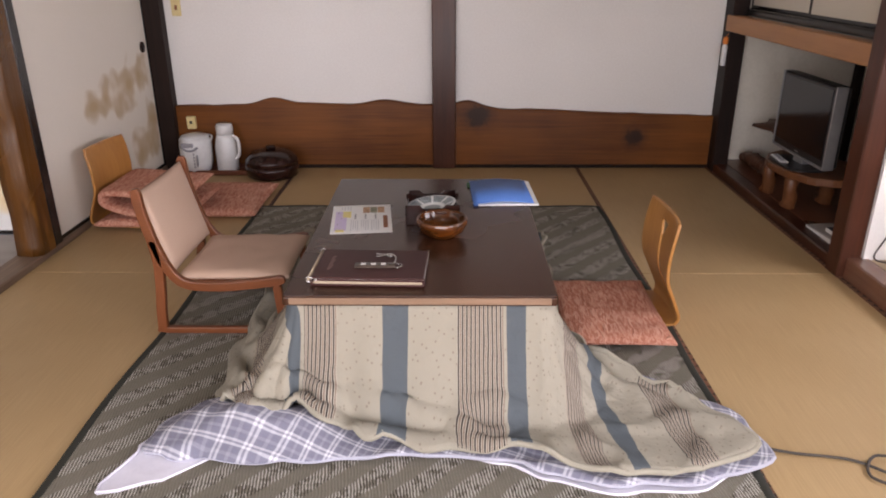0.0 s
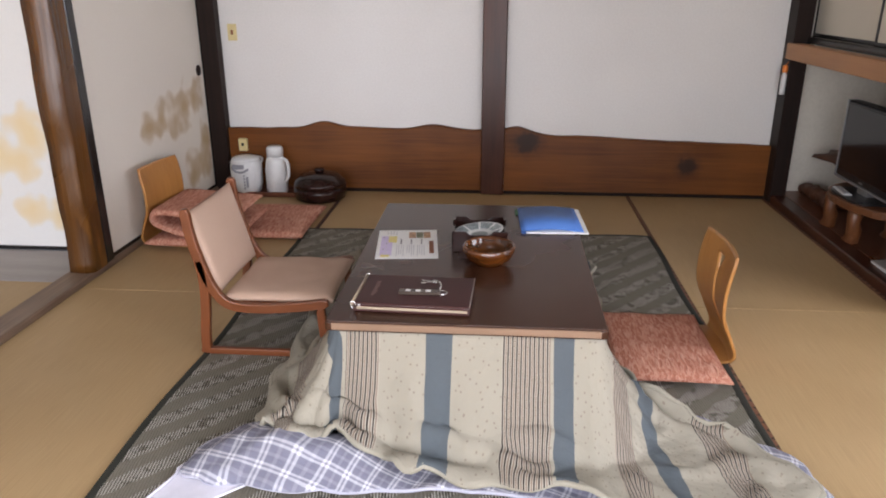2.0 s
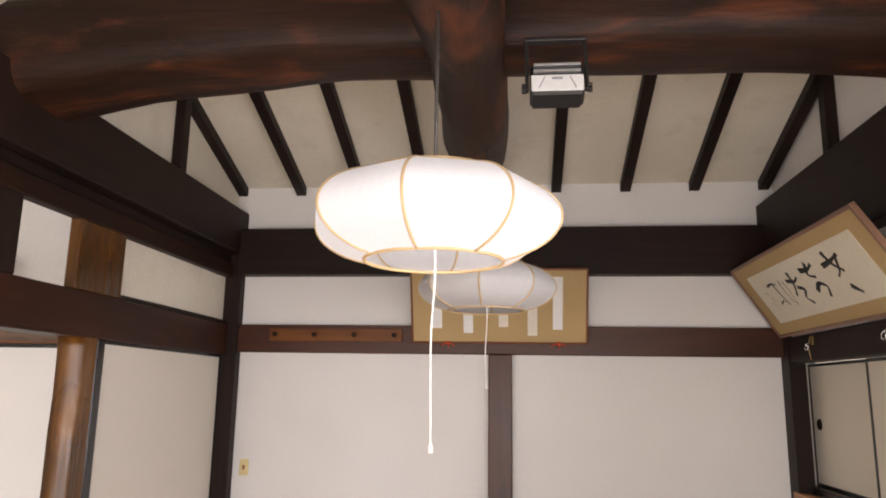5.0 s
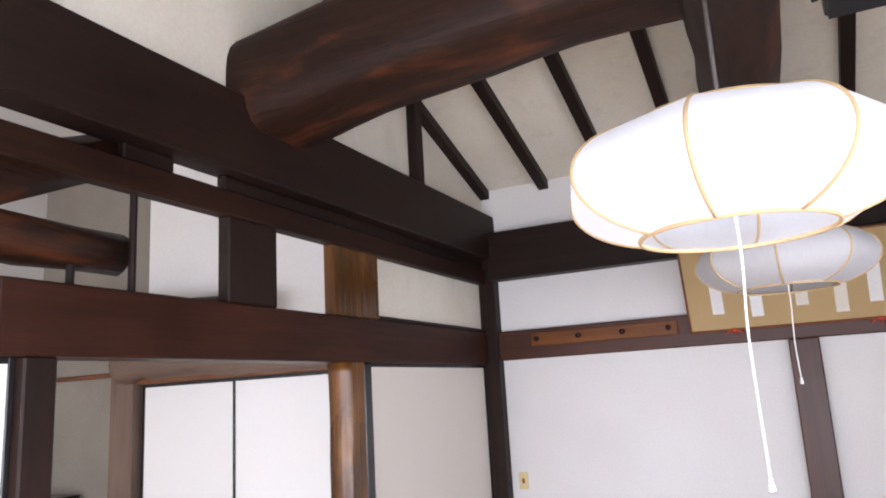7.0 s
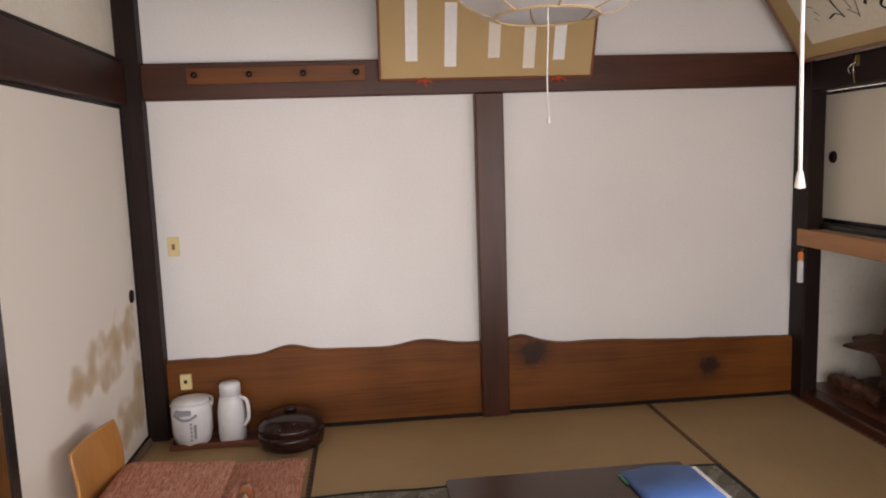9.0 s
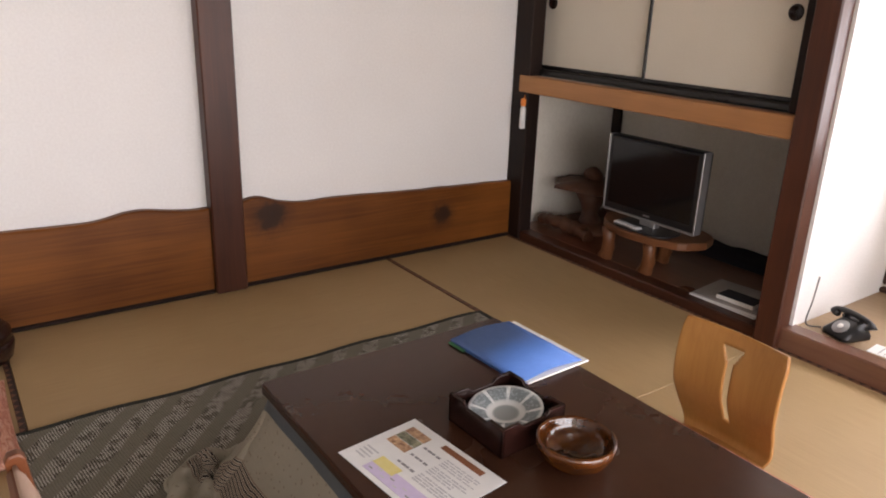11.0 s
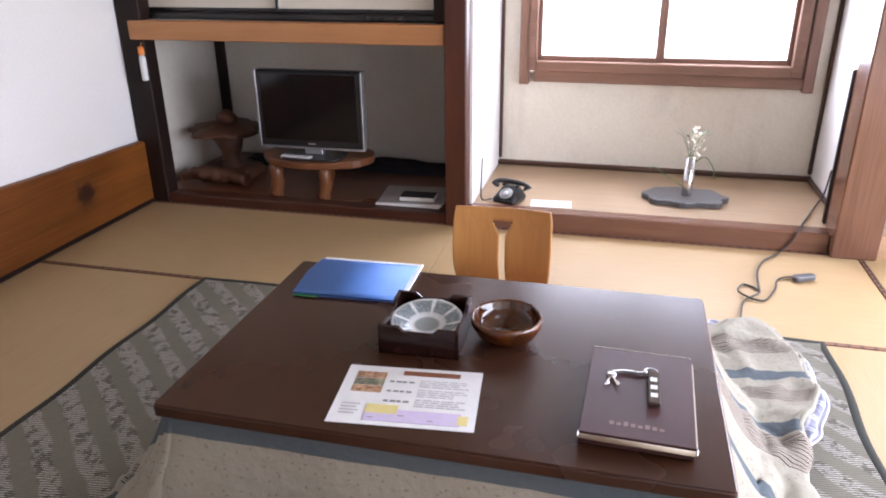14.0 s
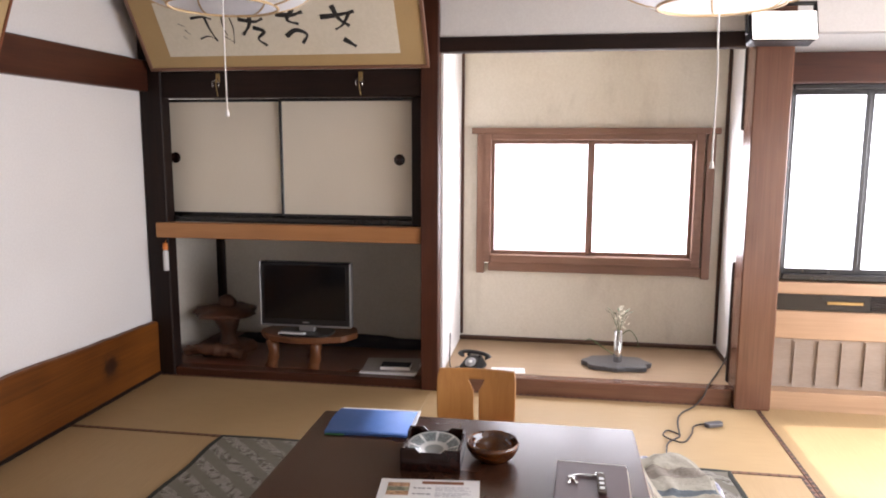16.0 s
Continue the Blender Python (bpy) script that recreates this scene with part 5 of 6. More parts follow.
bp.matrix_basis = pose(-0.22, 0, 0.38, 0, -105, 0)


# ---- things on the table ----
def page(name, label, x, y, z, w, h, turn, items):
    """A sheet of paper with printed blocks: (material, x0, y0, x1, y1) in parts of the sheet."""
    ob = thing(name, label, "paper", pose(x, y, z, 0, 0, turn))
    sheet = part("sheet", box(-w / 2, w / 2, -h / 2, h / 2, 0, 0.0012, 0), PAPER, ob)
    for i, (mat, a, b, c, d) in enumerate(items):
        part("print", box(-w / 2 + a * w, -w / 2 + c * w, -h / 2 + b * h, -h / 2 + d * h, 0.0013, 0.0016 + 0.00001 * i, 0), mat, sheet)
    return ob


lines = []
for y, picture in ((0.77, FOOD), (0.645, GREENFOOD), (0.52, FOOD)):
    lines.append((picture, 0.08, y, 0.3, y + 0.118))
for y in (0.72, 0.55, 0.38):
    for k in range(4):
        lines.append((GREYINK, 0.34 + 0.046 * k, y, 0.37 + 0.046 * k + 0.01 * (k % 2), y + 0.028))
    for k in range(4):
        x = 0.56
        end = 0.82 + 0.1 * random.random()
        while x < end:
            w = 0.03 + 0.06 * random.random()
            lines.append((PALEINK, x, y + 0.05 - 0.036 * k, min(x + w, end), y + 0.064 - 0.036 * k))
            x += w + 0.012
lines += [(BROWNINK, 0.42, 0.86, 0.84, 0.935), (PINKINK, 0.24, 0.06, 0.9, 0.25), (YELLOWINK, 0.88, 0.08, 0.95, 0.22), (YELLOWINK, 0.24, 0.18, 0.46, 0.32)]
for k in range(9):
    lines.append((PALEINK if k % 3 else GREYINK, 0.27 + 0.068 * k, 0.1 + 0.05 * (k % 2), 0.31 + 0.068 * k, 0.116 + 0.05 * (k % 2)))
for k in range(4):
    lines.append((PALEINK, 0.06, 0.15 + 0.05 * k, 0.17 + 0.02 * (k % 2), 0.165 + 0.05 * k))
page("menu_card", "laminated menu sheet with pictures and coloured bands", -0.21, 2.405, TZ + 0.001, 0.31, 0.22, -84, lines)

folder = thing("blue_folder", "blue card folder with papers sticking out", "folder", pose(0.322, 2.715, TZ + 0.001, 0, 0, 2))
part("lower_cover", box(-0.118, 0.118, -0.155, 0.155, 0.0, 0.002, 0.0005), BLUE, folder)
part("sheet", box(-0.1, 0.135, -0.165, 0.148, 0.002, 0.008, 0.001), PAPER, folder, "white papers")
bm = bmesh.new()
for i in range(11):
    for k in range(2):
        u = i / 10
        bm.verts.new((-0.118 + 0.236 * u, -0.155 + 0.31 * k, 0.009 + 0.01 * math.sin(math.pi * u) ** 1.5))
bm.verts.ensure_lookup_table()
for i in range(10):
    bm.faces.new([bm.verts[q] for q in (2 * i, 2 * i + 2, 2 * i + 3, 2 * i + 1)])
cover = part("upper_cover", bm, BLUE, folder, "", True)
cover.modifiers.new("thickness", "SOLIDIFY").thickness = 0.0015
part("tab", box(-0.13, -0.118, 0.08, 0.15, 0.002, 0.004, 0.0005), GREENCARD, folder, "green index tab")

# square box with patterned plate
dish_box = thing("lacquer_box", "square black-red lacquer box with notched rim", "box", pose(0.052, 2.432, TZ + 0.001, 0, 0, 2))
W = 0.098
part("bottom", box(-W, W, -W, W, 0, 0.008, 0.002), DARKLACQUER, dish_box)
for k in range(4):
    side = slab([(-W, 0.0), (W, 0.0), (W, 0.075), (W - 0.05, 0.075), (W - 0.065, 0.062), (-W + 0.065, 0.062), (-W + 0.05, 0.075), (-W, 0.075)], 0, 0.01, 0.002)
    part("side_wall", moved(side, pose(0, 0, 0, 0, 0, 90 * k) @ pose(0, -W + 0.01, 0.0, 90, 0, 0)), DARKLACQUER, dish_box)


def plate_material():
    m, t, b = nodes_of("blue_white_porcelain", 0.15)
    sep = t.nodes.new("ShaderNodeSeparateXYZ")
    t.links.new(mapped(t, (1, 1, 1)), sep.inputs[0])
    at = t.nodes.new("ShaderNodeMath")
    at.operation = "ARCTAN2"
    t.links.new(sep.outputs["Y"], at.inputs[0])
    t.links.new(sep.outputs["X"], at.inputs[1])
    pp = t.nodes.new("ShaderNodeMath")
    pp.operation, pp.inputs[1].default_value = "PINGPONG", math.pi / 8
    t.links.new(at.outputs[0], pp.inputs[0])
    seg = ramp(t, pp.outputs[0], [(0.055, (0.74, 0.75, 0.75)), (0.075, (0.2, 0.23, 0.24))])
    n = noise_node(t, mapped(t, (1, 1, 1)), 120, 2)
    seg = mix(t, ramp(t, n, [(0.5, (0, 0, 0)), (0.6, (0.6, 0.6, 0.6))]), seg, (0.42, 0.46, 0.47))
    ln = t.nodes.new("ShaderNodeVectorMath")
    ln.operation = "LENGTH"
    t.links.new(mapped(t, (1, 1, 0)), ln.inputs[0])
    core = ramp(t, ln.outputs["Value"], [(0.03, (0.3, 0.33, 0.33)), (0.034, (0.72, 0.73, 0.72)), (0.044, (0.72, 0.73, 0.72))])
    mask = ramp(t, ln.outputs["Value"], [(0.046, (1, 1, 1)), (0.05, (0, 0, 0)), (0.084, (0, 0, 0)), (0.087, (1, 1, 1))])
    t.links.new(mix(t, mask, seg, core), b.inputs["Base Color"])
    return m


plate = part("dish", lathe([(0, 0.0), (0.04, 0.0), (0.045, 0.006), (0.09, 0.022), (0.092, 0.026), (0.088, 0.027), (0.05, 0.014), (0.043, 0.008), (0, 0.008)], 40), plate_material())
plate.matrix_basis = pose(0.052, 2.432, TZ + 0.029, 0, -6, 0) @ Matrix.Scale(0.98, 4)
tagged(plate, "blue and white patterned porcelain dish in the lacquer box", "dish")
part("rest", lathe([(0.0, 0.008), (0.035, 0.008), (0.035, 0.027), (0.0, 0.027)], 16), DARKLACQUER, dish_box)

bowl = thing("lacquer_bowl", "glossy amber lacquered wooden bowl", "bowl", pose(0.09, 2.238, TZ + 0.001))
part("bowl_body", lathe([(0, 0.0), (0.05, 0.0), (0.055, 0.006), (0.075, 0.02), (0.088, 0.045), (0.089, 0.062), (0.084, 0.066), (0.08, 0.06), (0.077, 0.045), (0.062, 0.022), (0, 0.014)], 44), LACQUER, bowl)

book = thing("guest_binder", "dark brown binder with gilt corners and metal spine", "binder", pose(-0.12, 1.918, TZ + 0.001, 0, 0, -2) @ Matrix.Diagonal((0.93, 0.918, 1.0, 1.0)))
part("back_cover", box(-0.18, 0.18, -0.12, 0.12, 0, 0.004, 0.0015), LEATHER, book)
part("pages", box(-0.17, 0.175, -0.113, 0.113, 0.004, 0.022, 0.001), PAPER, book)
front = part("front_cover", box(-0.18, 0.18, -0.12, 0.12, 0.022, 0.027, 0.0015), LEATHER, book)
for k in (-0.121, 0.121):
    part("spine_ring", moved(tube([(0.009 * math.cos(a * math.pi / 6), 0.0, 0.009 * math.sin(a * math.pi / 6)) for a in range(12)], 0.0022, 6, None, True), pose(-0.184, k, 0.02)), STEEL, book)
part("spine", moved(tube([(0, -0.118, 0), (0, 0.118, 0)], 0.0052, 12), pose(-0.188, 0, 0.021)), SPINEROD, book, "pale cord binding along the spine")
part("spine_wrap", box(-0.184, -0.172, -0.119, 0.119, 0.001, 0.021, 0.003), LEATHER, book)
for k in range(8):
    part("title_print", box(-0.14, -0.13 + 0.003 * (k % 3), -0.056 + 0.015 * k, -0.046 + 0.015 * k, 0.0271, 0.0274, 0), GILT, front)
part("cover_edge", box(0.1785, 0.1815, -0.119, 0.119, 0.021, 0.0278, 0.0008), STEEL, book, "bright worn cover edge")
for k in (-0.119, 0.119):
    part("edge_strip", box(-0.16, 0.178, k - 0.002, k + 0.002, 0.003, 0.021, 0.001), LEATHER, book)
part("edge_line", box(-0.172, 0.174, -0.1245, -0.1205, 0.0085, 0.0165, 0.0015), SPINEROD, book, "pale worn strip along the cover edge")

keys = thing("room_key", "two metal keys on a ring with a clear bar tag", "key", pose(-0.07, 1.948, TZ + 0.029))
part("ring", tube([(0.03 + 0.014 * math.cos(a * math.pi / 8), -0.055 + 0.014 * math.sin(a * math.pi / 8), 0.003) for a in range(16)], 0.0018, 6, None, True), STEEL, keys)
for a in (20, -15):
    k = bmesh.new()
    joined(k, lathe([(0, 0), (0.011, 0), (0.012, 0.001), (0.011, 0.0025), (0, 0.0025)], 16))
    box(-0.045, -0.01, -0.0025, 0.0025, 0, 0.0022, 0.0004, k)
    box(-0.042, -0.03, -0.006, -0.0025, 0, 0.0022, 0.0004, k)
    part("key_blade", moved(k, pose(0.0, 0.03, 0.001 + 0.0015 * (a > 0), 0, 0, a)), STEEL, keys)
part("chain", tube(curve_points([(0.012, 0.03, 0.003), (0.022, 0.0, 0.003), (0.02, -0.03, 0.003), (0.028, -0.045, 0.003)], 6), 0.003, 6), STEEL, keys)
tag = part("tag", box(-0.1, 0.022, -0.072, -0.046, 0, 0.01, 0.002), TAGPLASTIC, keys, "clear grey bar tag with lettering")
for k in range(3):
    part("tag_print", box(-0.08 + 0.03 * k, -0.065 + 0.03 * k, -0.066, -0.052, 0.0102, 0.0106, 0), PAPER, tag)

# ---- pots in the corner ----
tray = thing("wooden_tray", "red-brown wooden tray in the corner", "tray", pose(-1.36, 4.345, 0.002))
part("base", box(-0.24, 0.24, -0.085, 0.085, 0, 0.012, 0.003), TRAY, tray)
for q in ((-0.24, 0.24, -0.085, -0.073), (-0.24, 0.24, 0.073, 0.085), (-0.24, -0.228, -0.073, 0.073), (0.228, 0.24, -0.073, 0.073)):
    part("rim", box(*q, 0.012, 0.03, 0.002), TRAY, tray)

pot = thing("hot_water_pot", "white electric hot water pot on the tray", "pot", pose(-1.5, 4.345, 0.014))
part("body", lathe([(0, 0), (0.075, 0), (0.085, 0.01), (0.098, 0.06), (0.1, 0.17), (0.094, 0.2), (0.085, 0.215), (0, 0.215)], 32), WHITEPLASTIC, pot)
part("lid", lathe([(0.0, 0.236), (0.05, 0.235), (0.08, 0.226), (0.088, 0.216), (0, 0.216)], 32), WHITEPLASTIC, pot)
part("spout_panel", box(-0.06, 0.02, -0.102, -0.075, 0.165, 0.195, 0.006), GREYPRINT, pot, "grey panel above the gauge")
# no hollow is cut: a grey bar gives the recess its shade
part("recess", tube(curve_points([(-0.065, -0.083, 0.172), (-0.03, -0.102, 0.152), (0.01, -0.104, 0.15), (0.045, -0.094, 0.168)], 5), 0.007, 8), GREYPRINT, pot, "grey curved bar standing in for shade under the spout")
for k in range(5):
    part("print", box(0.012, 0.021, -0.1035, -0.0985, 0.04 + 0.02 * k, 0.052 + 0.02 * k, 0.001), GREYPRINT, pot)
part("gauge", box(0.03, 0.04, -0.106, -0.09, 0.05, 0.12, 0.003), GREYPRINT, pot, "grey level gauge")
part("carry_handle", tube(curve_points([(-0.1, 0, 0.19), (-0.085, 0.06, 0.21), (0, 0.095, 0.215), (0.085, 0.06, 0.21), (0.1, 0, 0.19)], 6), 0.007, 8), WHITEPLASTIC, pot)

jug = thing("thermos_jug", "white thermos jug with side handle on the tray", "jug", pose(-1.305, 4.345, 0.014, 0, 0, -20))
part("body", lathe([(0, 0), (0.062, 0), (0.068, 0.01), (0.068, 0.15), (0.058, 0.21), (0.05, 0.235), (0, 0.235)], 28), WHITEPLASTIC, jug)
part("cap", lathe([(0.0, 0.3), (0.045, 0.298), (0.052, 0.285), (0.052, 0.236), (0, 0.236)], 28), WHITEPLASTIC, jug)
part("handle", tube(curve_points([(0.052, 0, 0.225), (0.09, 0, 0.205), (0.094, 0, 0.12), (0.066, 0, 0.075)], 7), 0.01, 8), WHITEPLASTIC, jug)

tub = thing("tea_things_tub", "dark lacquered round wooden tub with lid", "tub", pose(-1.0, 4.25, 0.002))
part("body", lathe([(0, 0), (0.13, 0), (0.155, 0.015), (0.165, 0.06), (0.16, 0.085), (0, 0.085)], 36), DARKLACQUER, tub)
part("lid", lathe([(0, 0.175), (0.05, 0.173), (0.12, 0.155), (0.158, 0.115), (0.162, 0.088), (0, 0.088)], 36), DARKLACQUER, tub)
part("knob", lathe([(0.0, 0.196), (0.03, 0.194), (0.032, 0.184), (0.022, 0.173), (0, 0.172)], 20), DARKLACQUER, tub)

socket = thing("socket_box", "small cream wall socket box above the pot", "socket", pose(-1.54, 4.448, 0.3))
part("body", box(-0.028, 0.028, -0.02, 0.008, -0.04, 0.04, 0.004), CREAM, socket)
part("hole", box(-0.008, 0.008, -0.0215, -0.0195, -0.006, 0.012, 0), BLACK, socket)

# ---- television niche ----
NZ = 0.051
stand = thing("live_edge_stand", "small live-edge wooden stand on stump legs", "stand", pose(2.0, 3.56, NZ))
o2 = []
for k in range(36):
    a = 2 * math.pi * k / 36
    r = 1 + 0.1 * noise.noise(Vector((2 * math.cos(a), 2 * math.sin(a), 4)))
    o2.append((0.2 * r * math.cos(a), 0.31 * r * math.sin(a)))
part("top", slab(o2, 0.175, 0.215, 0.008), RUSTIC[1], stand)
for lx, ly in ((-0.12, -0.07), (-0.12, 0.2), (0.1, 0.0)):
    pl = [(lx + 0.01 * math.sin(7 * u), ly + 0.012 * math.cos(5 * u), 0.17 * u) for u in (0, 0.2, 0.4, 0.6, 0.8, 1.0)]
    part("leg", tube(pl, [0.042, 0.034, 0.036, 0.03, 0.036, 0.042], 12, None, False, 0.15), RUSTIC[2], stand)

tv = thing("television", "black flat television with silver edges, switched off", "television", pose(1.905, 3.55, NZ + 0.216, 0, 0, 0))
tv_body = part("body", box(0.0, 0.07, -0.283, 0.288, 0.05, 0.44, 0.008), BLACK, tv)
part("screen", box(-0.003, 0.001, -0.256, 0.262, 0.088, 0.424, 0.001), SCREEN, tv_body, "dark glossy screen")
for q in ((-0.287, -0.278, 0.045, 0.442), (0.284, 0.293, 0.045, 0.442)):
    part("side_trim", box(-0.004, 0.05, *q, 0.002), SILVER, tv, "dull silver side trim")
part("lower_trim", box(-0.003, 0.05, -0.283, 0.283, 0.042, 0.052, 0.002), SILVER, tv, "silver lower trim")
part("emblem", box(-0.0045, -0.003, -0.02, 0.02, 0.066, 0.074, 0), SILVER, tv)
part("neck", box(0.01, 0.05, -0.05, 0.05, 0.01, 0.05, 0.004), SILVER, tv)
part("foot", slab(superellipse_outline(-0.09, 0.12, -0.17, 0.17, 0.08), 0.0, 0.012, 0.003), BLACK, tv)
remote = thing("remote_control", "white remote control on the stand", "remote", pose(1.855, 3.62, NZ + 0.216, 0, 0, 84))
case = part("body", box(-0.085, 0.085, -0.022, 0.022, 0, 0.018, 0.005), WHITEPLASTIC, remote)
for k in range(6):
    part("button", box(-0.06 + 0.022 * k, -0.048 + 0.022 * k, -0.012, 0.012, 0.018, 0.02, 0.001), GREYPRINT, case)

tier = thing("wooden_ornament", "reddish carved root ornament with a wide roof-like top", "ornament", pose(2.2, 4.2, NZ))
for nm, prof, sy in (("base", [(0, 0), (0.15, 0), (0.165, 0.02), (0.14, 0.05), (0, 0.05)], 1.1), ("column", [(0.075, 0.051), (0.05, 0.1), (0.06, 0.15), (0.09, 0.23), (0, 0.23)], 1.0),
                     ("roof", [(0, 0.231), (0.14, 0.236), (0.21, 0.262), (0.19, 0.278), (0.09, 0.3), (0, 0.305)], 1.05), ("finial", [(0.05, 0.306), (0.062, 0.33), (0.045, 0.36), (0.02, 0.375), (0, 0.38)], 1.0)):
    bm = lathe(prof, 22)
    for v in bm.verts:
        k = 1 + 0.42 * noise.noise(Vector((v.co.x * 13, v.co.y * 13, v.co.z * 11 + 3)))
        v.co.x, v.co.y = v.co.x * k, v.co.y * k * sy
    part(nm, bm, CARVED[2], tier)
drift = curve_points([(2.0, 4.4, NZ + 0.04), (1.985, 4.26, NZ + 0.058), (2.0, 4.12, NZ + 0.05), (1.98, 3.99, NZ + 0.038)], 7)
log1 = part("driftwood", tube(drift, [0.032 + 0.014 * math.sin(math.pi * i / (len(drift) - 1)) + 0.006 * math.sin(i * 1.9) for i in range(len(drift))], 14, None, False, 0.35, 0.9), CARVED[1])
tagged(log1, "gnarled brown driftwood piece on the niche floor", "driftwood")
bm = bmesh.new()
for i in range(31):
    for k in range(11):
        y, x = 2.88 + 1.4 * i / 30, 2.38 + 0.25 * k / 10
        e = math.sin(math.pi * i / 30) ** 0.5 * math.sin(math.pi * k / 10) ** 0.6
        bm.verts.new((x, y, NZ + 0.003 + e * (0.05 + 0.025 * noise.noise(Vector((x * 9, y * 7, 1))))))
bm.verts.ensure_lookup_table()
for i in range(30):
    for k in range(10):
        bm.faces.new([bm.verts[q] for q in (i * 11 + k, (i + 1) * 11 + k, (i + 1) * 11 + k + 1, i * 11 + k + 1)])
tagged(part("dark_cloth", bm, DARKCLOTH, None, "", True), "crumpled dark cloth behind the television", "cloth")

mag = thing("newspaper", "folded newspaper lying in the niche", "newspaper", pose(1.985, 3.03, NZ))
for k in range(3):
    part("fold", moved(box(-0.14, 0.14, -0.17, 0.17, 0, 0.006, 0.001), pose(0.004 * k, 0, 0.0065 * k, 0, 0, 3 * k)), GREYBOARD if k == 2 else PAPER, mag)
pb = thing("paperback", "white booklet with dark cover on the newspaper", "book", pose(1.93, 2.99, NZ + 0.0205, 0, 0, 3))
part("pages", box(-0.05, 0.05, -0.09, 0.09, 0, 0.018, 0.001), PAPER, pb)
part("cover", box(-0.045, 0.052, -0.088, 0.09, 0.018, 0.02, 0.0005), DARKCLOTH, pb)

bottle = thing("spray_bottle", "slim white bottle with orange cap hung on the post", "bottle", pose(XE - 0.025, 4.37, 0.66))
part("body", lathe([(0, 0), (0.014, 0.0), (0.016, 0.005), (0.016, 0.11), (0.01, 0.125), (0, 0.125)], 16), WHITEPLASTIC, bottle)
part("cap", lathe([(0.014, 0.126), (0.016, 0.14), (0.014, 0.165), (0.0, 0.168)], 16), ORANGE, bottle, "orange cap")
part("loop", tube([(0, 0, 0.165), (0.012, 0, 0.185)], 0.002, 6), ORANGE, bottle)

# ---- alcove ----
AZ = 0.0885
phone = thing("telephone", "old black rotary telephone on the alcove floor", "telephone", pose(1.955, 2.52, AZ, 0, 0, -108) @ Matrix.Scale(0.76, 4))
bm = bmesh.new()
lo = superellipse_outline(-0.085, 0.085, -0.1, 0.09, 0.03)
hi = superellipse_outline(-0.05, 0.05, -0.01, 0.06, 0.02)
a = [bm.verts.new((x, y, 0.008)) for x, y in lo]
a2 = [bm.verts.new((x, y, 0.028)) for x, y in lo]
b2 = [bm.verts.new((x, y, 0.095)) for x, y in hi]
bm.faces.new(a[::-1])
bm.faces.new(b2)
for p, q in ((a, a2), (a2, b2)):
    for i in range(len(p)):
        j = (i + 1) % len(p)
        bm.faces.new((p[i], p[j], q[j], q[i]))
bmesh.ops.recalc_face_normals(bm, faces=bm.faces[:])
part("body", bm, BLACK, phone, "", True)
dial = part("dial", moved(lathe([(0.0, 0.006), (0.018, 0.006), (0.02, 0.004), (0.042, 0.004), (0.045, 0)], 24), pose(0, -0.055, 0.062, 38, 0, 0)), SILVER, phone, "metal rotary dial")
part("dial_card", moved(lathe([(0, 0.0065), (0.016, 0.0065), (0.016, 0.006)], 18), pose(0, -0.055, 0.062, 38, 0, 0)), PAPER, dial)
hs = curve_points([(-0.12, 0.02, 0.085), (-0.1, 0.025, 0.112), (-0.04, 0.025, 0.122), (0.04, 0.025, 0.122), (0.1, 0.025, 0.112), (0.12, 0.02, 0.085)], 5)
part("handset", tube(hs, [0.03, 0.03, 0.027, 0.024, 0.02] + [0.016] * 16 + [0.02, 0.024, 0.027, 0.03, 0.03], 12), BLACK, phone)
for sx in (-0.05, 0.05):
    part("cradle", box(sx - 0.008, sx + 0.008, 0.0, 0.05, 0.093, 0.108, 0.003), BLACK, phone)
tagged(part("phone_cable", tube(curve_points([(1.9, 2.6, AZ + 0.02), (1.86, 2.645, AZ + 0.03), (1.9, 2.655, AZ + 0.12), (1.915, 2.655, AZ + 0.22)], 8), 0.0035, 6), BLACKCORD), "black telephone cable rising up the alcove wall", "cable")
page("note_paper", "white note sheets beside the telephone", 1.94, 2.31, AZ, 0.1, 0.2, 4, [(GREYINK, 0.1, 0.1 + 0.1 * k, 0.9, 0.115 + 0.1 * k) for k in range(8)])

base = []
for k in range(44):
    ang = 2 * math.pi * k / 44
    r = 1 + 0.14 * noise.noise(Vector((2.2 * math.cos(ang), 2.2 * math.sin(ang), 9)))
    r *= 1 + 0.05 * math.cos(8 * ang)
    base.append((0.13 * r * math.cos(ang), 0.2 * r * math.sin(ang)))
vase_slab = tagged(part("flower_slab", slab(base, 0, 0.03, 0.006), STONE), "dark flat irregular stone slab under the vase", "slab")
vase_slab.matrix_basis = pose(2.14, 1.67, AZ)
vase = thing("flower_vase", "slim metal cylinder vase with white flowers", "vase", pose(2.13, 1.66, AZ + 0.031))
part("cylinder", lathe([(0, 0), (0.024, 0), (0.026, 0.004), (0.024, 0.19), (0.021, 0.19), (0.02, 0.02), (0, 0.02)], 24), STEEL, vase)
bm, lf = bmesh.new(), bmesh.new()
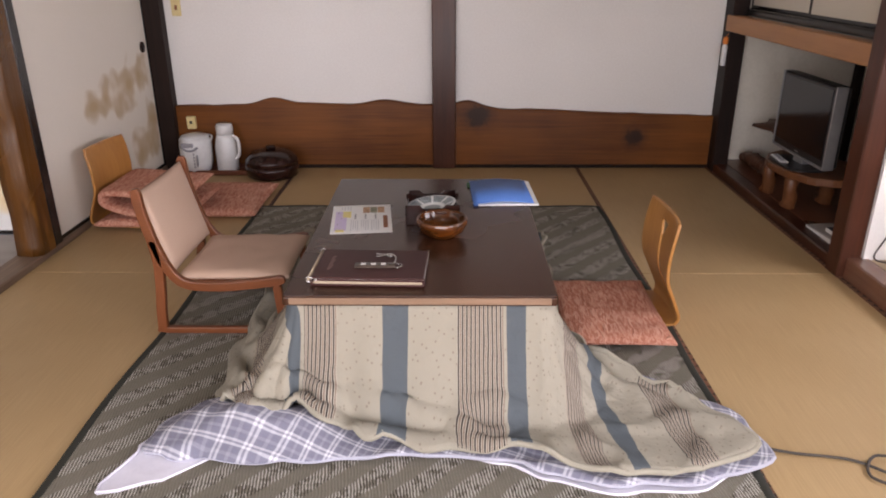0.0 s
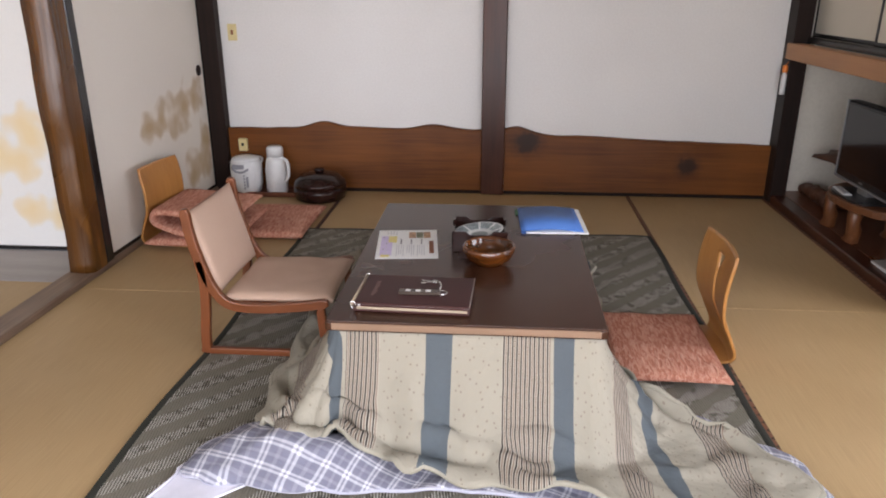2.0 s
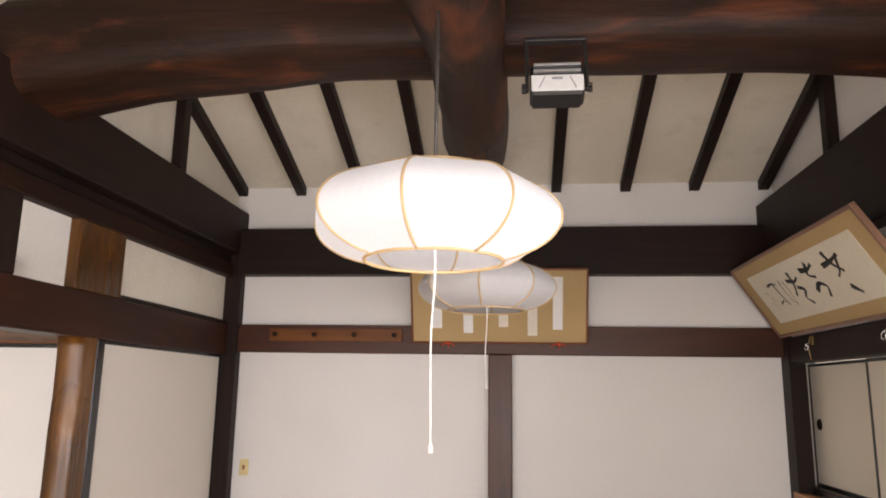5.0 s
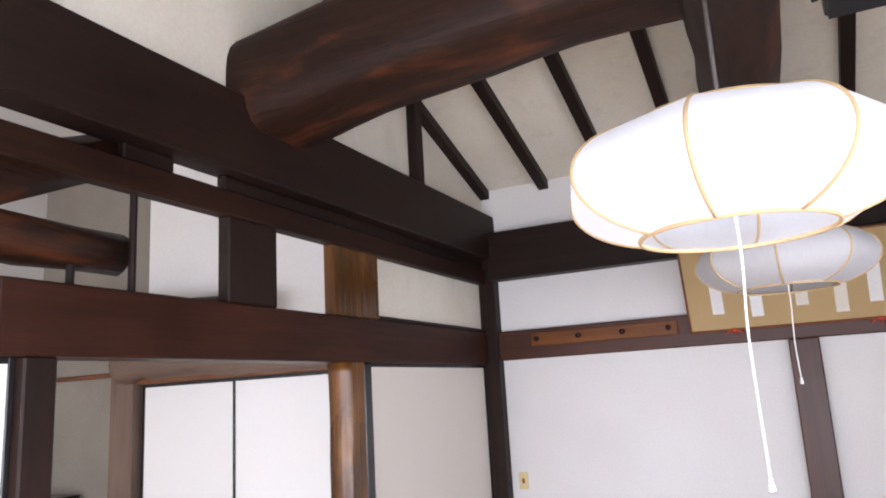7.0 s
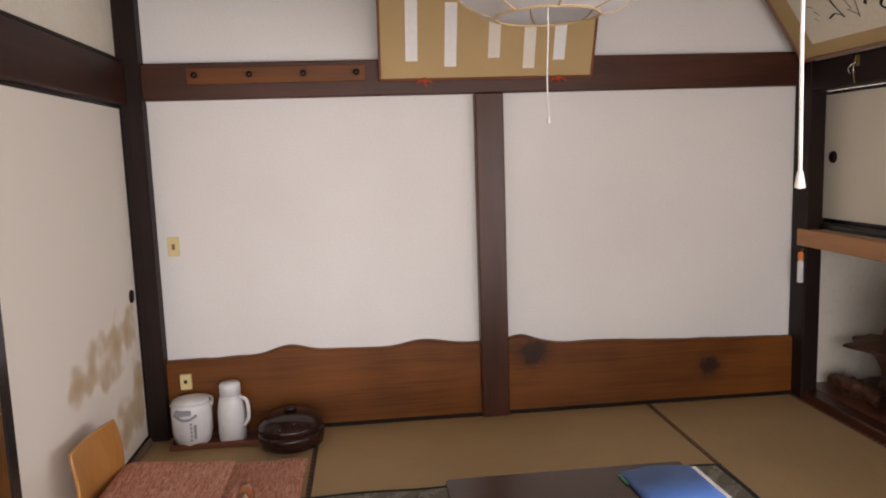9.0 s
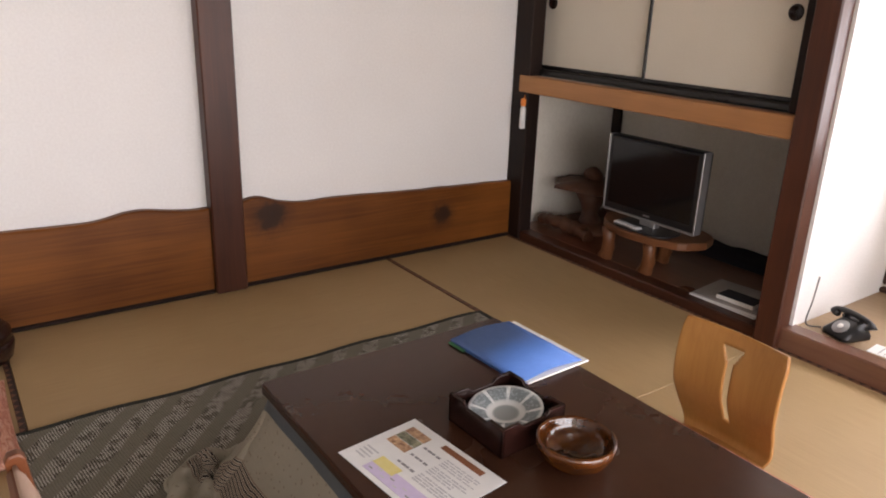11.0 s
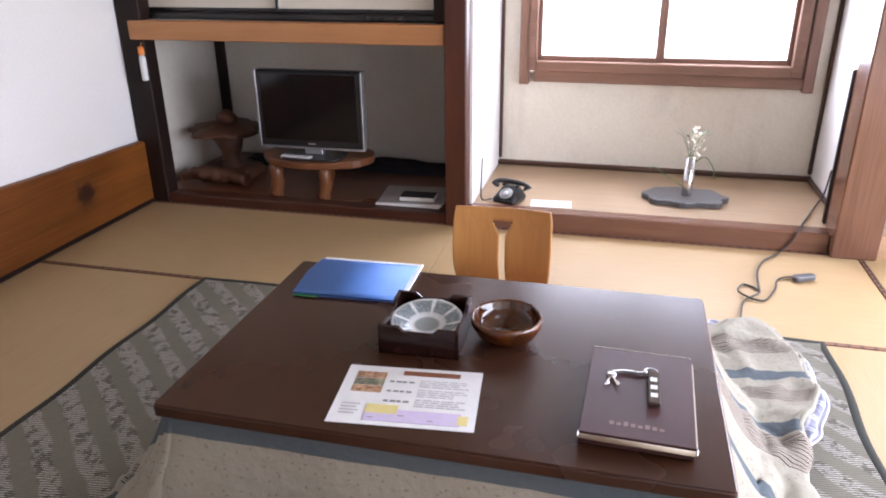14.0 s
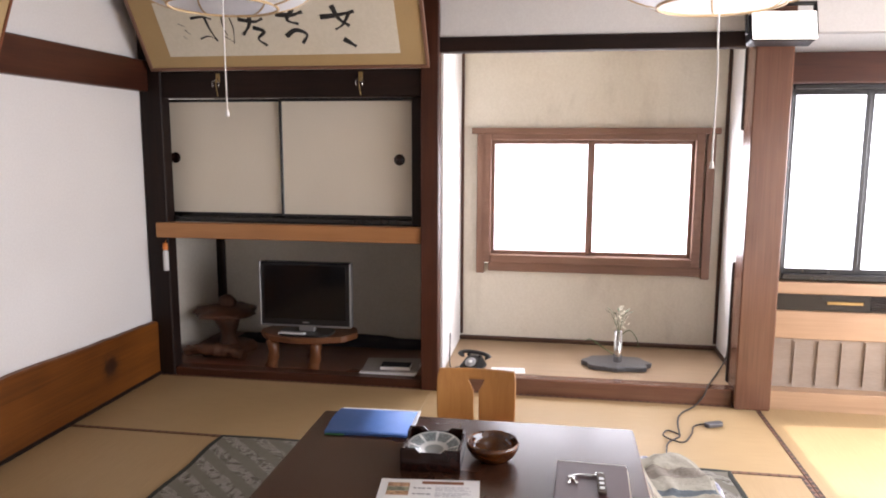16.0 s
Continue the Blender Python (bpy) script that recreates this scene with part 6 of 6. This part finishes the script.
for k in range(46):
    ang, rr = random.uniform(0, 6.28), random.uniform(0, 0.042)
    c = Vector((rr * math.cos(ang), rr * math.sin(ang) - 0.012, 0.2 + random.uniform(0, 0.12) * (1.2 - rr * 12)))
    joined(bm, moved(slab([(0, -0.003), (0.008, -0.007), (0.017, 0), (0.008, 0.007), (0, 0.003)], 0, 0.0015, 0), Matrix.Translation(c) @ pose(0, 0, 0, random.uniform(-60, 60), random.uniform(-80, 20), math.degrees(ang))))
part("blossoms", bm, PETAL, vase, "small white blossoms")
st = bmesh.new()
for k in range(7):
    ang = k * 0.9
    e = Vector((0.04 * math.cos(ang), 0.05 * math.sin(ang), 0.3))
    tube(curve_points([(0, 0, 0.1), (0.01 * math.cos(ang), 0.01 * math.sin(ang), 0.2), e], 4), 0.0015, 5, st)
    joined(st, moved(slab([(0, -0.002), (0.02, -0.007), (0.045, 0), (0.02, 0.007), (0, 0.002)], 0, 0.001, 0), Matrix.Translation(e) @ pose(0, 0, 0, 10, -30, math.degrees(ang))))
tube(curve_points([(0, 0, 0.15), (-0.01, -0.06, 0.2), (0.0, -0.105, 0.15), (0.0, -0.12, 0.09)], 6), 0.003, 5, st)
tube(curve_points([(0, 0.02, 0.04), (0, 0.1, 0.09), (0, 0.16, 0.13), (0, 0.19, 0.125)], 6), 0.003, 5, st)
part("stems", st, LEAF, vase, "thin green stems and curling leaves")

# ---- hung pictures, hooks, switch ----
pic = thing("poem_strip_frame", "tan cloth-mounted frame holding five paper poem strips", "picture frame", pose(0.065, 4.43, 1.8, 21, 0, 0))
PW, PH = 0.54, 0.465
part("mount", box(-PW, PW, -0.006, 0.01, 0, PH, 0.001), FRAMECLOTH, pic)
for q in ((-PW - 0.008, PW + 0.008, -0.008, 0.004), (-PW - 0.008, PW + 0.008, PH - 0.004, PH + 0.008)):
    part("frame_bar", box(q[0], q[1], -0.014, 0.014, q[2], q[3], 0.002), CHAIRWOOD[0], pic)
for sx in (-PW - 0.004, PW + 0.004):
    part("frame_bar", box(sx - 0.006, sx + 0.006, -0.014, 0.014, 0.004, PH - 0.004, 0.002), CHAIRWOOD[2], pic)
for k, (sx, z0, z1) in enumerate(((-0.385, 0.09, 0.4), (-0.19, 0.06, 0.37), (0.03, 0.1, 0.4), (0.21, 0.045, 0.36), (0.365, 0.085, 0.42))):
    part("poem_strip", box(sx - 0.03, sx + 0.03, -0.009, -0.0065, z0, z1, 0), PAPER if k in (0, 1, 4) else STRIP, pic)
for sx in (-0.32, 0.37):
    hk = thing("red_tassel_hook", "small red cord knot holding the frame", "hook", pose(0.065 + sx, 4.43, 1.79), "red cord knots")
    part("knot", lathe([(0, 0.018), (0.013, 0.013), (0.02, 0.0), (0.01, -0.01), (0, -0.012)], 10), REDCORD, hk)
    for d in (-1, 1):
        part("cord", tube([(0, 0, 0.002), (0.026 * d, -0.006, -0.004), (0.045 * d, -0.006, -0.018)], [0.007, 0.006, 0.003], 6), REDCORD, hk)
    part("tail", tube([(0, -0.004, 0.0), (0.006, -0.006, -0.03)], 0.004, 6), REDCORD, hk)

rack = thing("coat_hook_board", "reddish board with four round dark coat hooks", "hook board", pose(-0.985, 4.435, 1.835))
part("board", box(-0.435, 0.435, -0.012, 0.004, -0.04, 0.04, 0.003), PLANK, rack)
for k in range(4):
    part("peg", moved(lathe([(0.0, 0.045), (0.014, 0.043), (0.016, 0.034), (0.008, 0.026), (0.009, 0), (0, 0)], 14), pose(-0.39 + 0.26 * k, -0.012, 0, 90, 0, 0)), DARKLACQUER, rack)

switch = thing("light_switch", "small yellowed light switch plate", "switch", pose(-1.562, 4.499, 0.995))
part("plate", box(-0.029, 0.029, -0.008, 0.0, -0.05, 0.05, 0.003), CREAM, switch)
part("toggle", box(-0.008, 0.008, -0.013, -0.008, -0.014, 0.014, 0.002), BROWNINK, switch)

cal = thing("calligraphy_frame", "wide gilt-mounted frame with brushed black calligraphy", "picture frame", Matrix.Translation((1.755, 3.575, 1.85)) @ pose(0, 0, 0, 0, 0, -90) @ pose(0, 0, 0, 34, 0, 0))
CW, CH = 0.81, 0.465
part("mount", box(-CW, CW, -0.004, 0.008, 0, CH, 0.001), FRAMECLOTH, cal)
part("paper", box(-CW + 0.14, CW - 0.14, -0.006, -0.0042, 0.075, CH - 0.075, 0), OLDPAPER, cal)
for q in ((-0.012, 0.006), (CH - 0.006, CH + 0.012)):
    part("frame_bar", box(-CW - 0.012, CW + 0.012, -0.014, 0.014, q[0], q[1], 0.002), PALEWOOD[0], cal)
for sx in (-CW - 0.003, CW + 0.003):
    part("frame_bar", box(sx - 0.009, sx + 0.009, -0.014, 0.014, 0.006, CH - 0.006, 0.002), PALEWOOD[2], cal)


def brush_sign(cx, cz, size, ink, strokes):
    """One brushed sign: strokes of (x, z) points round its centre, thick at the start and thinning."""
    bm = bmesh.new()
    for w, pts in strokes:
        pp = curve_points([(cx + x * size, -0.0066, cz + z * size) for x, z in pts], 7)
        tube(pp, [0.085 * size * w * ink * (0.45 + 0.55 * abs(math.cos(2.2 * i / len(pp)))) for i in range(len(pp))], 6, bm)
    for v in bm.verts:
        v.co.y = -0.0068 + (v.co.y + 0.0066) * 0.05
    return part("brush_writing", bm, INK, cal)


# faint small signs first, then three bold ones
brush_sign(-0.53, 0.235, 0.09, 0.6, [(0.6, [(-0.3, 0.4), (0.1, 0.2)]), (0.7, [(0.0, 0.0), (0.3, -0.3)]), (0.5, [(-0.2, -0.4), (0.0, -0.6)])])
brush_sign(-0.4, 0.24, 0.15, 0.75, [(1.0, [(-0.5, 0.4), (0.0, 0.45), (0.3, 0.35)]), (0.9, [(0.05, 0.45), (0.12, 0.0), (0.3, -0.5)]), (0.6, [(-0.35, -0.4), (0.0, -0.3), (0.3, -0.45)])])
brush_sign(-0.275, 0.235, 0.125, 0.6, [(0.7, [(-0.15, 0.6), (-0.2, 0.1), (-0.1, -0.3)]), (0.6, [(0.2, 0.5), (0.25, 0.0), (0.1, -0.7)]), (0.5, [(-0.3, -0.3), (0.1, -0.6)])])
brush_sign(-0.13, 0.24, 0.165, 0.95, [(1.0, [(-0.45, 0.3), (0.1, 0.2), (0.4, 0.3)]), (1.1, [(0.0, 0.55), (-0.1, 0.1), (-0.4, -0.25)]), (1.0, [(0.0, 0.0), (0.35, -0.15), (0.1, -0.4), (0.35, -0.65)])])
brush_sign(0.1, 0.245, 0.17, 1.0, [(1.2, [(-0.5, 0.4), (0.0, 0.35), (0.4, 0.45)]), (1.0, [(0.1, 0.55), (-0.15, 0.2), (0.2, 0.05)]), (1.1, [(-0.3, -0.35), (0.05, -0.15), (0.4, -0.3), (0.2, -0.6)])])
brush_sign(0.36, 0.245, 0.18, 1.0, [(1.1, [(-0.55, 0.25), (0.0, 0.3), (0.5, 0.4)]), (1.0, [(-0.15, 0.6), (0.0, 0.2), (0.3, -0.05)]), (0.7, [(0.35, 0.35), (0.1, 0.0), (-0.15, -0.15)]), (1.1, [(0.05, -0.45), (0.4, -0.7)])])
for yy in (4.0, 3.15):
    hook = thing("hanging_hook", "small metal hook with dangling cord on the lintel", "hook", pose(XE - 0.004, yy, 1.79), "small lintel hooks")
    part("plate", box(-0.004, 0.003, -0.012, 0.012, -0.02, 0.03, 0.001), BRASS, hook)
    for s in (-0.018, 0.018):
        part("prong", tube(curve_points([(-0.004, 0, 0.0), (-0.03, s, -0.02), (-0.032, s, -0.045), (-0.02, s, -0.05)], 5), 0.003, 6), STEEL, hook)
    part("cord", tube(curve_points([(-0.01, 0, 0.03), (-0.02, 0.004, -0.03), (-0.016, -0.004, -0.1)], 5), 0.0025, 6), BRASS, hook)


# ---- lamps ----
def paper_lamp(label, x, y, z, power, cord_len, rot, hang):
    """A shade of eight nearly flat panels stretched between standing ribs, open below, with a pull cord."""
    lp = thing("pendant_lamp", label, "lamp", pose(x, y, z, 0, 0, rot), "paper pendant lamps")
    n, lobes = 96, 8
    prof = []
    for k in range(19):
        a = radians(-61 + 121 * k / 18)
        prof.append((0.315 * math.cos(a) ** 0.8, 0.121 * math.sin(a)))
    bm = bmesh.new()
    rings = []
    for r, h in prof:
        ring = []
        for i in range(n):
            g = 2 * math.pi * i / n
            off = (g * lobes / (2 * math.pi) % 1 - 0.5) * 2 * math.pi / lobes
            flat = math.cos(math.pi / lobes) / math.cos(off)
            rr = r * (0.06 + 0.94 * flat)
            ring.append(bm.verts.new((rr * math.cos(g), rr * math.sin(g), h)))
        rings.append(ring)
    for a, b in zip(rings, rings[1:]):
        for i in range(n):
            bm.faces.new((a[i], a[(i + 1) % n], b[(i + 1) % n], b[i])).smooth = True
    shade = part("shade", bm, SHADE, lp, "white cloth shade in eight flat panels")
    for k in range(lobes):
        g = 2 * math.pi * k / lobes
        part("rib", tube([((r * 1.0) * math.cos(g), (r * 1.0) * math.sin(g), h) for r, h in prof], 0.0036, 6), LAMPRIB, shade)
    for r, h in (prof[0], prof[-1]):
        part("hoop", tube([(r * 0.975 * math.cos(i * math.pi / 24), r * 0.975 * math.sin(i * math.pi / 24), h) for i in range(48)], 0.0045, 6, None, True), LAMPRIB, shade)
    part("ring_tube", tube([(0.13 * math.cos(i * math.pi / 16), 0.13 * math.sin(i * math.pi / 16), 0.01) for i in range(32)], 0.014, 8, None, True), TUBE if power else WHITEPLASTIC, lp, "circular light tube")
    part("holder", lathe([(0, 0.05), (0.06, 0.05), (0.07, 0.02), (0.06, 0.0), (0, 0.0)], 20), WHITEPLASTIC, lp)
    part("suspension", tube([(0, 0, 0.05), (0.0, 0, hang)], 0.005, 6), BLACKCORD, lp)
    pc = curve_points([(0.0, 0, 0.0), (0.004, 0, -0.15), (-0.003, 0.002, -0.3), (0.0, 0, -cord_len)], 8)
    part("pull_cord", tube(pc, 0.0026, 6), CORD, lp)
    part("cord_tip", lathe([(0, 0.014), (0.004, 0.008), (0.007, -0.012), (0, -0.014)], 10, 0, 0, -cord_len), CORD, lp)
    if power:
        bulb = new("lamp_light", bpy.data.lights.new("lamp_light", "POINT"))
        bulb.data.energy, bulb.data.shadow_soft_size, bulb.data.color = power, 0.11, (0.92, 0.95, 1.0)
        bulb.location = (x, y, z)
    return lp


paper_lamp("lit white paper pendant lamp with pull cord", -0.02, 1.605, 1.915, 2.6, 0.55, 39, 0.63)
paper_lamp("white paper pendant lamp near the back wall", 0.043, 3.12, 1.96, 0, 0.44, 42, 0.76)


def floodlight(label, m, lit, w=0.09, h=0.06, arm=0.17):
    fl = thing("spotlight", label, "spotlight", m, "spotlights")
    housing = part("housing", box(-w, w, -0.03, 0.06, -h, h, 0.01), BLACK, fl)
    part("reflector", box(-w + 0.01, w - 0.01, -0.034, -0.031, -h + 0.01, 0.002 if arm > 0.15 else h - 0.01, 0.001), STEEL, fl, "bright metal reflector")
    if arm > 0.15:
        part("bulb_bar", box(-0.018, 0.018, -0.043, -0.0405, -0.014, -0.004, 0.001), GREYPRINT, fl)
        for q in (-0.04, 0.04):
            part("reflector_edge", moved(box(-0.0015, 0.0015, -0.043, -0.0405, -0.052, -0.002, 0.0005), pose(q, 0, 0, 0, 24 if q < 0 else -24, 0)), GREYPRINT, fl)
        for z in (0.022, 0.046):
            part("louvre", box(-w + 0.012, w - 0.012, -0.046, -0.031, z - 0.005, z + 0.005, 0.001), SILVER, fl, "bright louvre slat")
        for q in (-w - 0.02, w + 0.02):
            for z in (-0.03, -0.01):
                part("wing_nut", box(q - 0.008, q + 0.008, -0.008, 0.008, z - 0.006, z + 0.006, 0.002), BLACK, fl)
    part("lens", box(-w + 0.004, w - 0.004, -0.04, -0.035, -h + 0.004, 0.006 if arm > 0.15 else h - 0.004, 0.001), lit, fl, "white glass front")
    for s in (-w - 0.01, w + 0.01):
        part("bracket_arm", box(s - 0.006, s + 0.006, -0.012, 0.012, -0.03, arm, 0.002), BLACK, fl)
    part("bracket_top", box(-w - 0.016, w + 0.016, -0.015, 0.015, arm, arm + 0.012, 0.002), BLACK, fl)
    for k in range(4):
        part("fin", box(-w + 0.01, w - 0.01, 0.06, 0.075, -h + 0.01 + 0.028 * k, -h + 0.016 + 0.028 * k, 0.001), BLACK, housing)
    return fl


floodlight("black spotlight with bright front on the log beam", pose(0.32, 2.17, 2.52, -12, 0, 0), WHITEPLASTIC)
floodlight("black spotlight with white front on the alcove post", pose(1.62, 0.99, 1.985, 0, 0, -84) @ pose(0, 0, 0, -14, 0, 0), LIT, 0.155, 0.072, 0.12)

# ---- cable with switch ----
cable = thing("switch_cable", "braided cable with inline switch lying on the mats", "cable")
path = curve_points([(0.9, 1.55, 0.02), (1.05, 1.52, 0.006), (1.2, 1.49, 0.006), (1.3, 1.42, 0.006), (1.36, 1.47, 0.006), (1.27, 1.5, 0.012), (1.22, 1.42, 0.006), (1.33, 1.36, 0.006), (1.45, 1.32, 0.006), (1.49, 1.2, 0.012)], 8)
part("cord", tube(path, 0.004, 7), BLACKCORD, cable)
part("switch_body", moved(slab(superellipse_outline(-0.05, 0.05, -0.02, 0.02, 0.018), 0, 0.022, 0.005), pose(1.46, 1.23, 0.003, 0, 0, -65)), STONE, cable, "dark grey inline switch")
part("feed", tube(curve_points([(1.3, 1.42, 0.006), (1.5, 1.4, 0.006), (1.62, 1.36, 0.006), (1.7, 1.3, 0.006), (1.765, 1.26, 0.006), (1.772, 1.22, 0.06), (1.79, 1.2, 0.105), (1.9, 1.16, 0.1), (2.1, 1.08, 0.1), (2.2, 1.02, 0.15), (2.22, 1.003, 0.26)], 7), 0.0045, 7), BLACKCORD, cable)


# ---- tatami mats, last ----
def mat_piece(x0, x1, y0, y1, parent, sides=(0, 1)):
    along = 0 if x1 - x0 > y1 - y0 else 1
    e = 0.022
    m = part("tatami_mat", box(x0 + 0.001, x1 - 0.001, y0 + 0.001, y1 - 0.001, -0.055, 0.0, 0.002), TATAMI[along], parent)
    for s in sides:
        if along == 0:
            q = (x0 + 0.001, x1 - 0.001, (y0 + 0.001, y1 - e)[s], (y0 + e, y1 - 0.001)[s])
        else:
            q = ((x0 + 0.001, x1 - e)[s], (x0 + e, x1 - 0.001)[s], y0 + 0.001, y1 - 0.001)
        part("border", box(*q, -0.004, 0.0022, 0.001), BORDER, m)


E0, E1, MID0, MID1, ROW = XW, XE, -0.87, 0.925, 0.955
for x0, x1 in ((E0, MID0), (MID1, E1)):
    sides = (1,) if x0 == E0 else (0, 1)
    mat_piece(x0, x1, ROW, 2.745, floor, sides)
    mat_piece(x0, x1, 2.745, 4.49, floor, sides)
for k in range(4):
    mat_piece(MID0, MID1, ROW + 0.88375 * k, ROW + 0.88375 * (k + 1), floor)
for y0, y1 in ((0.1, ROW), (YS, 0.1)):
    mat_piece(E0, 0.03, y0, y1, floor)
    mat_piece(0.03, E1, y0, y1, floor)
for k in range(4):
    mat_piece(-5.0 + 0.788 * k, -5.0 + 0.788 * (k + 1), 1.0, 2.805, floor_west)
    mat_piece(-5.0 + 0.788 * k, -5.0 + 0.788 * (k + 1), YS, 1.0, floor_west)
mat_piece(-5.0, -3.4, 2.81, 3.69, floor_west)
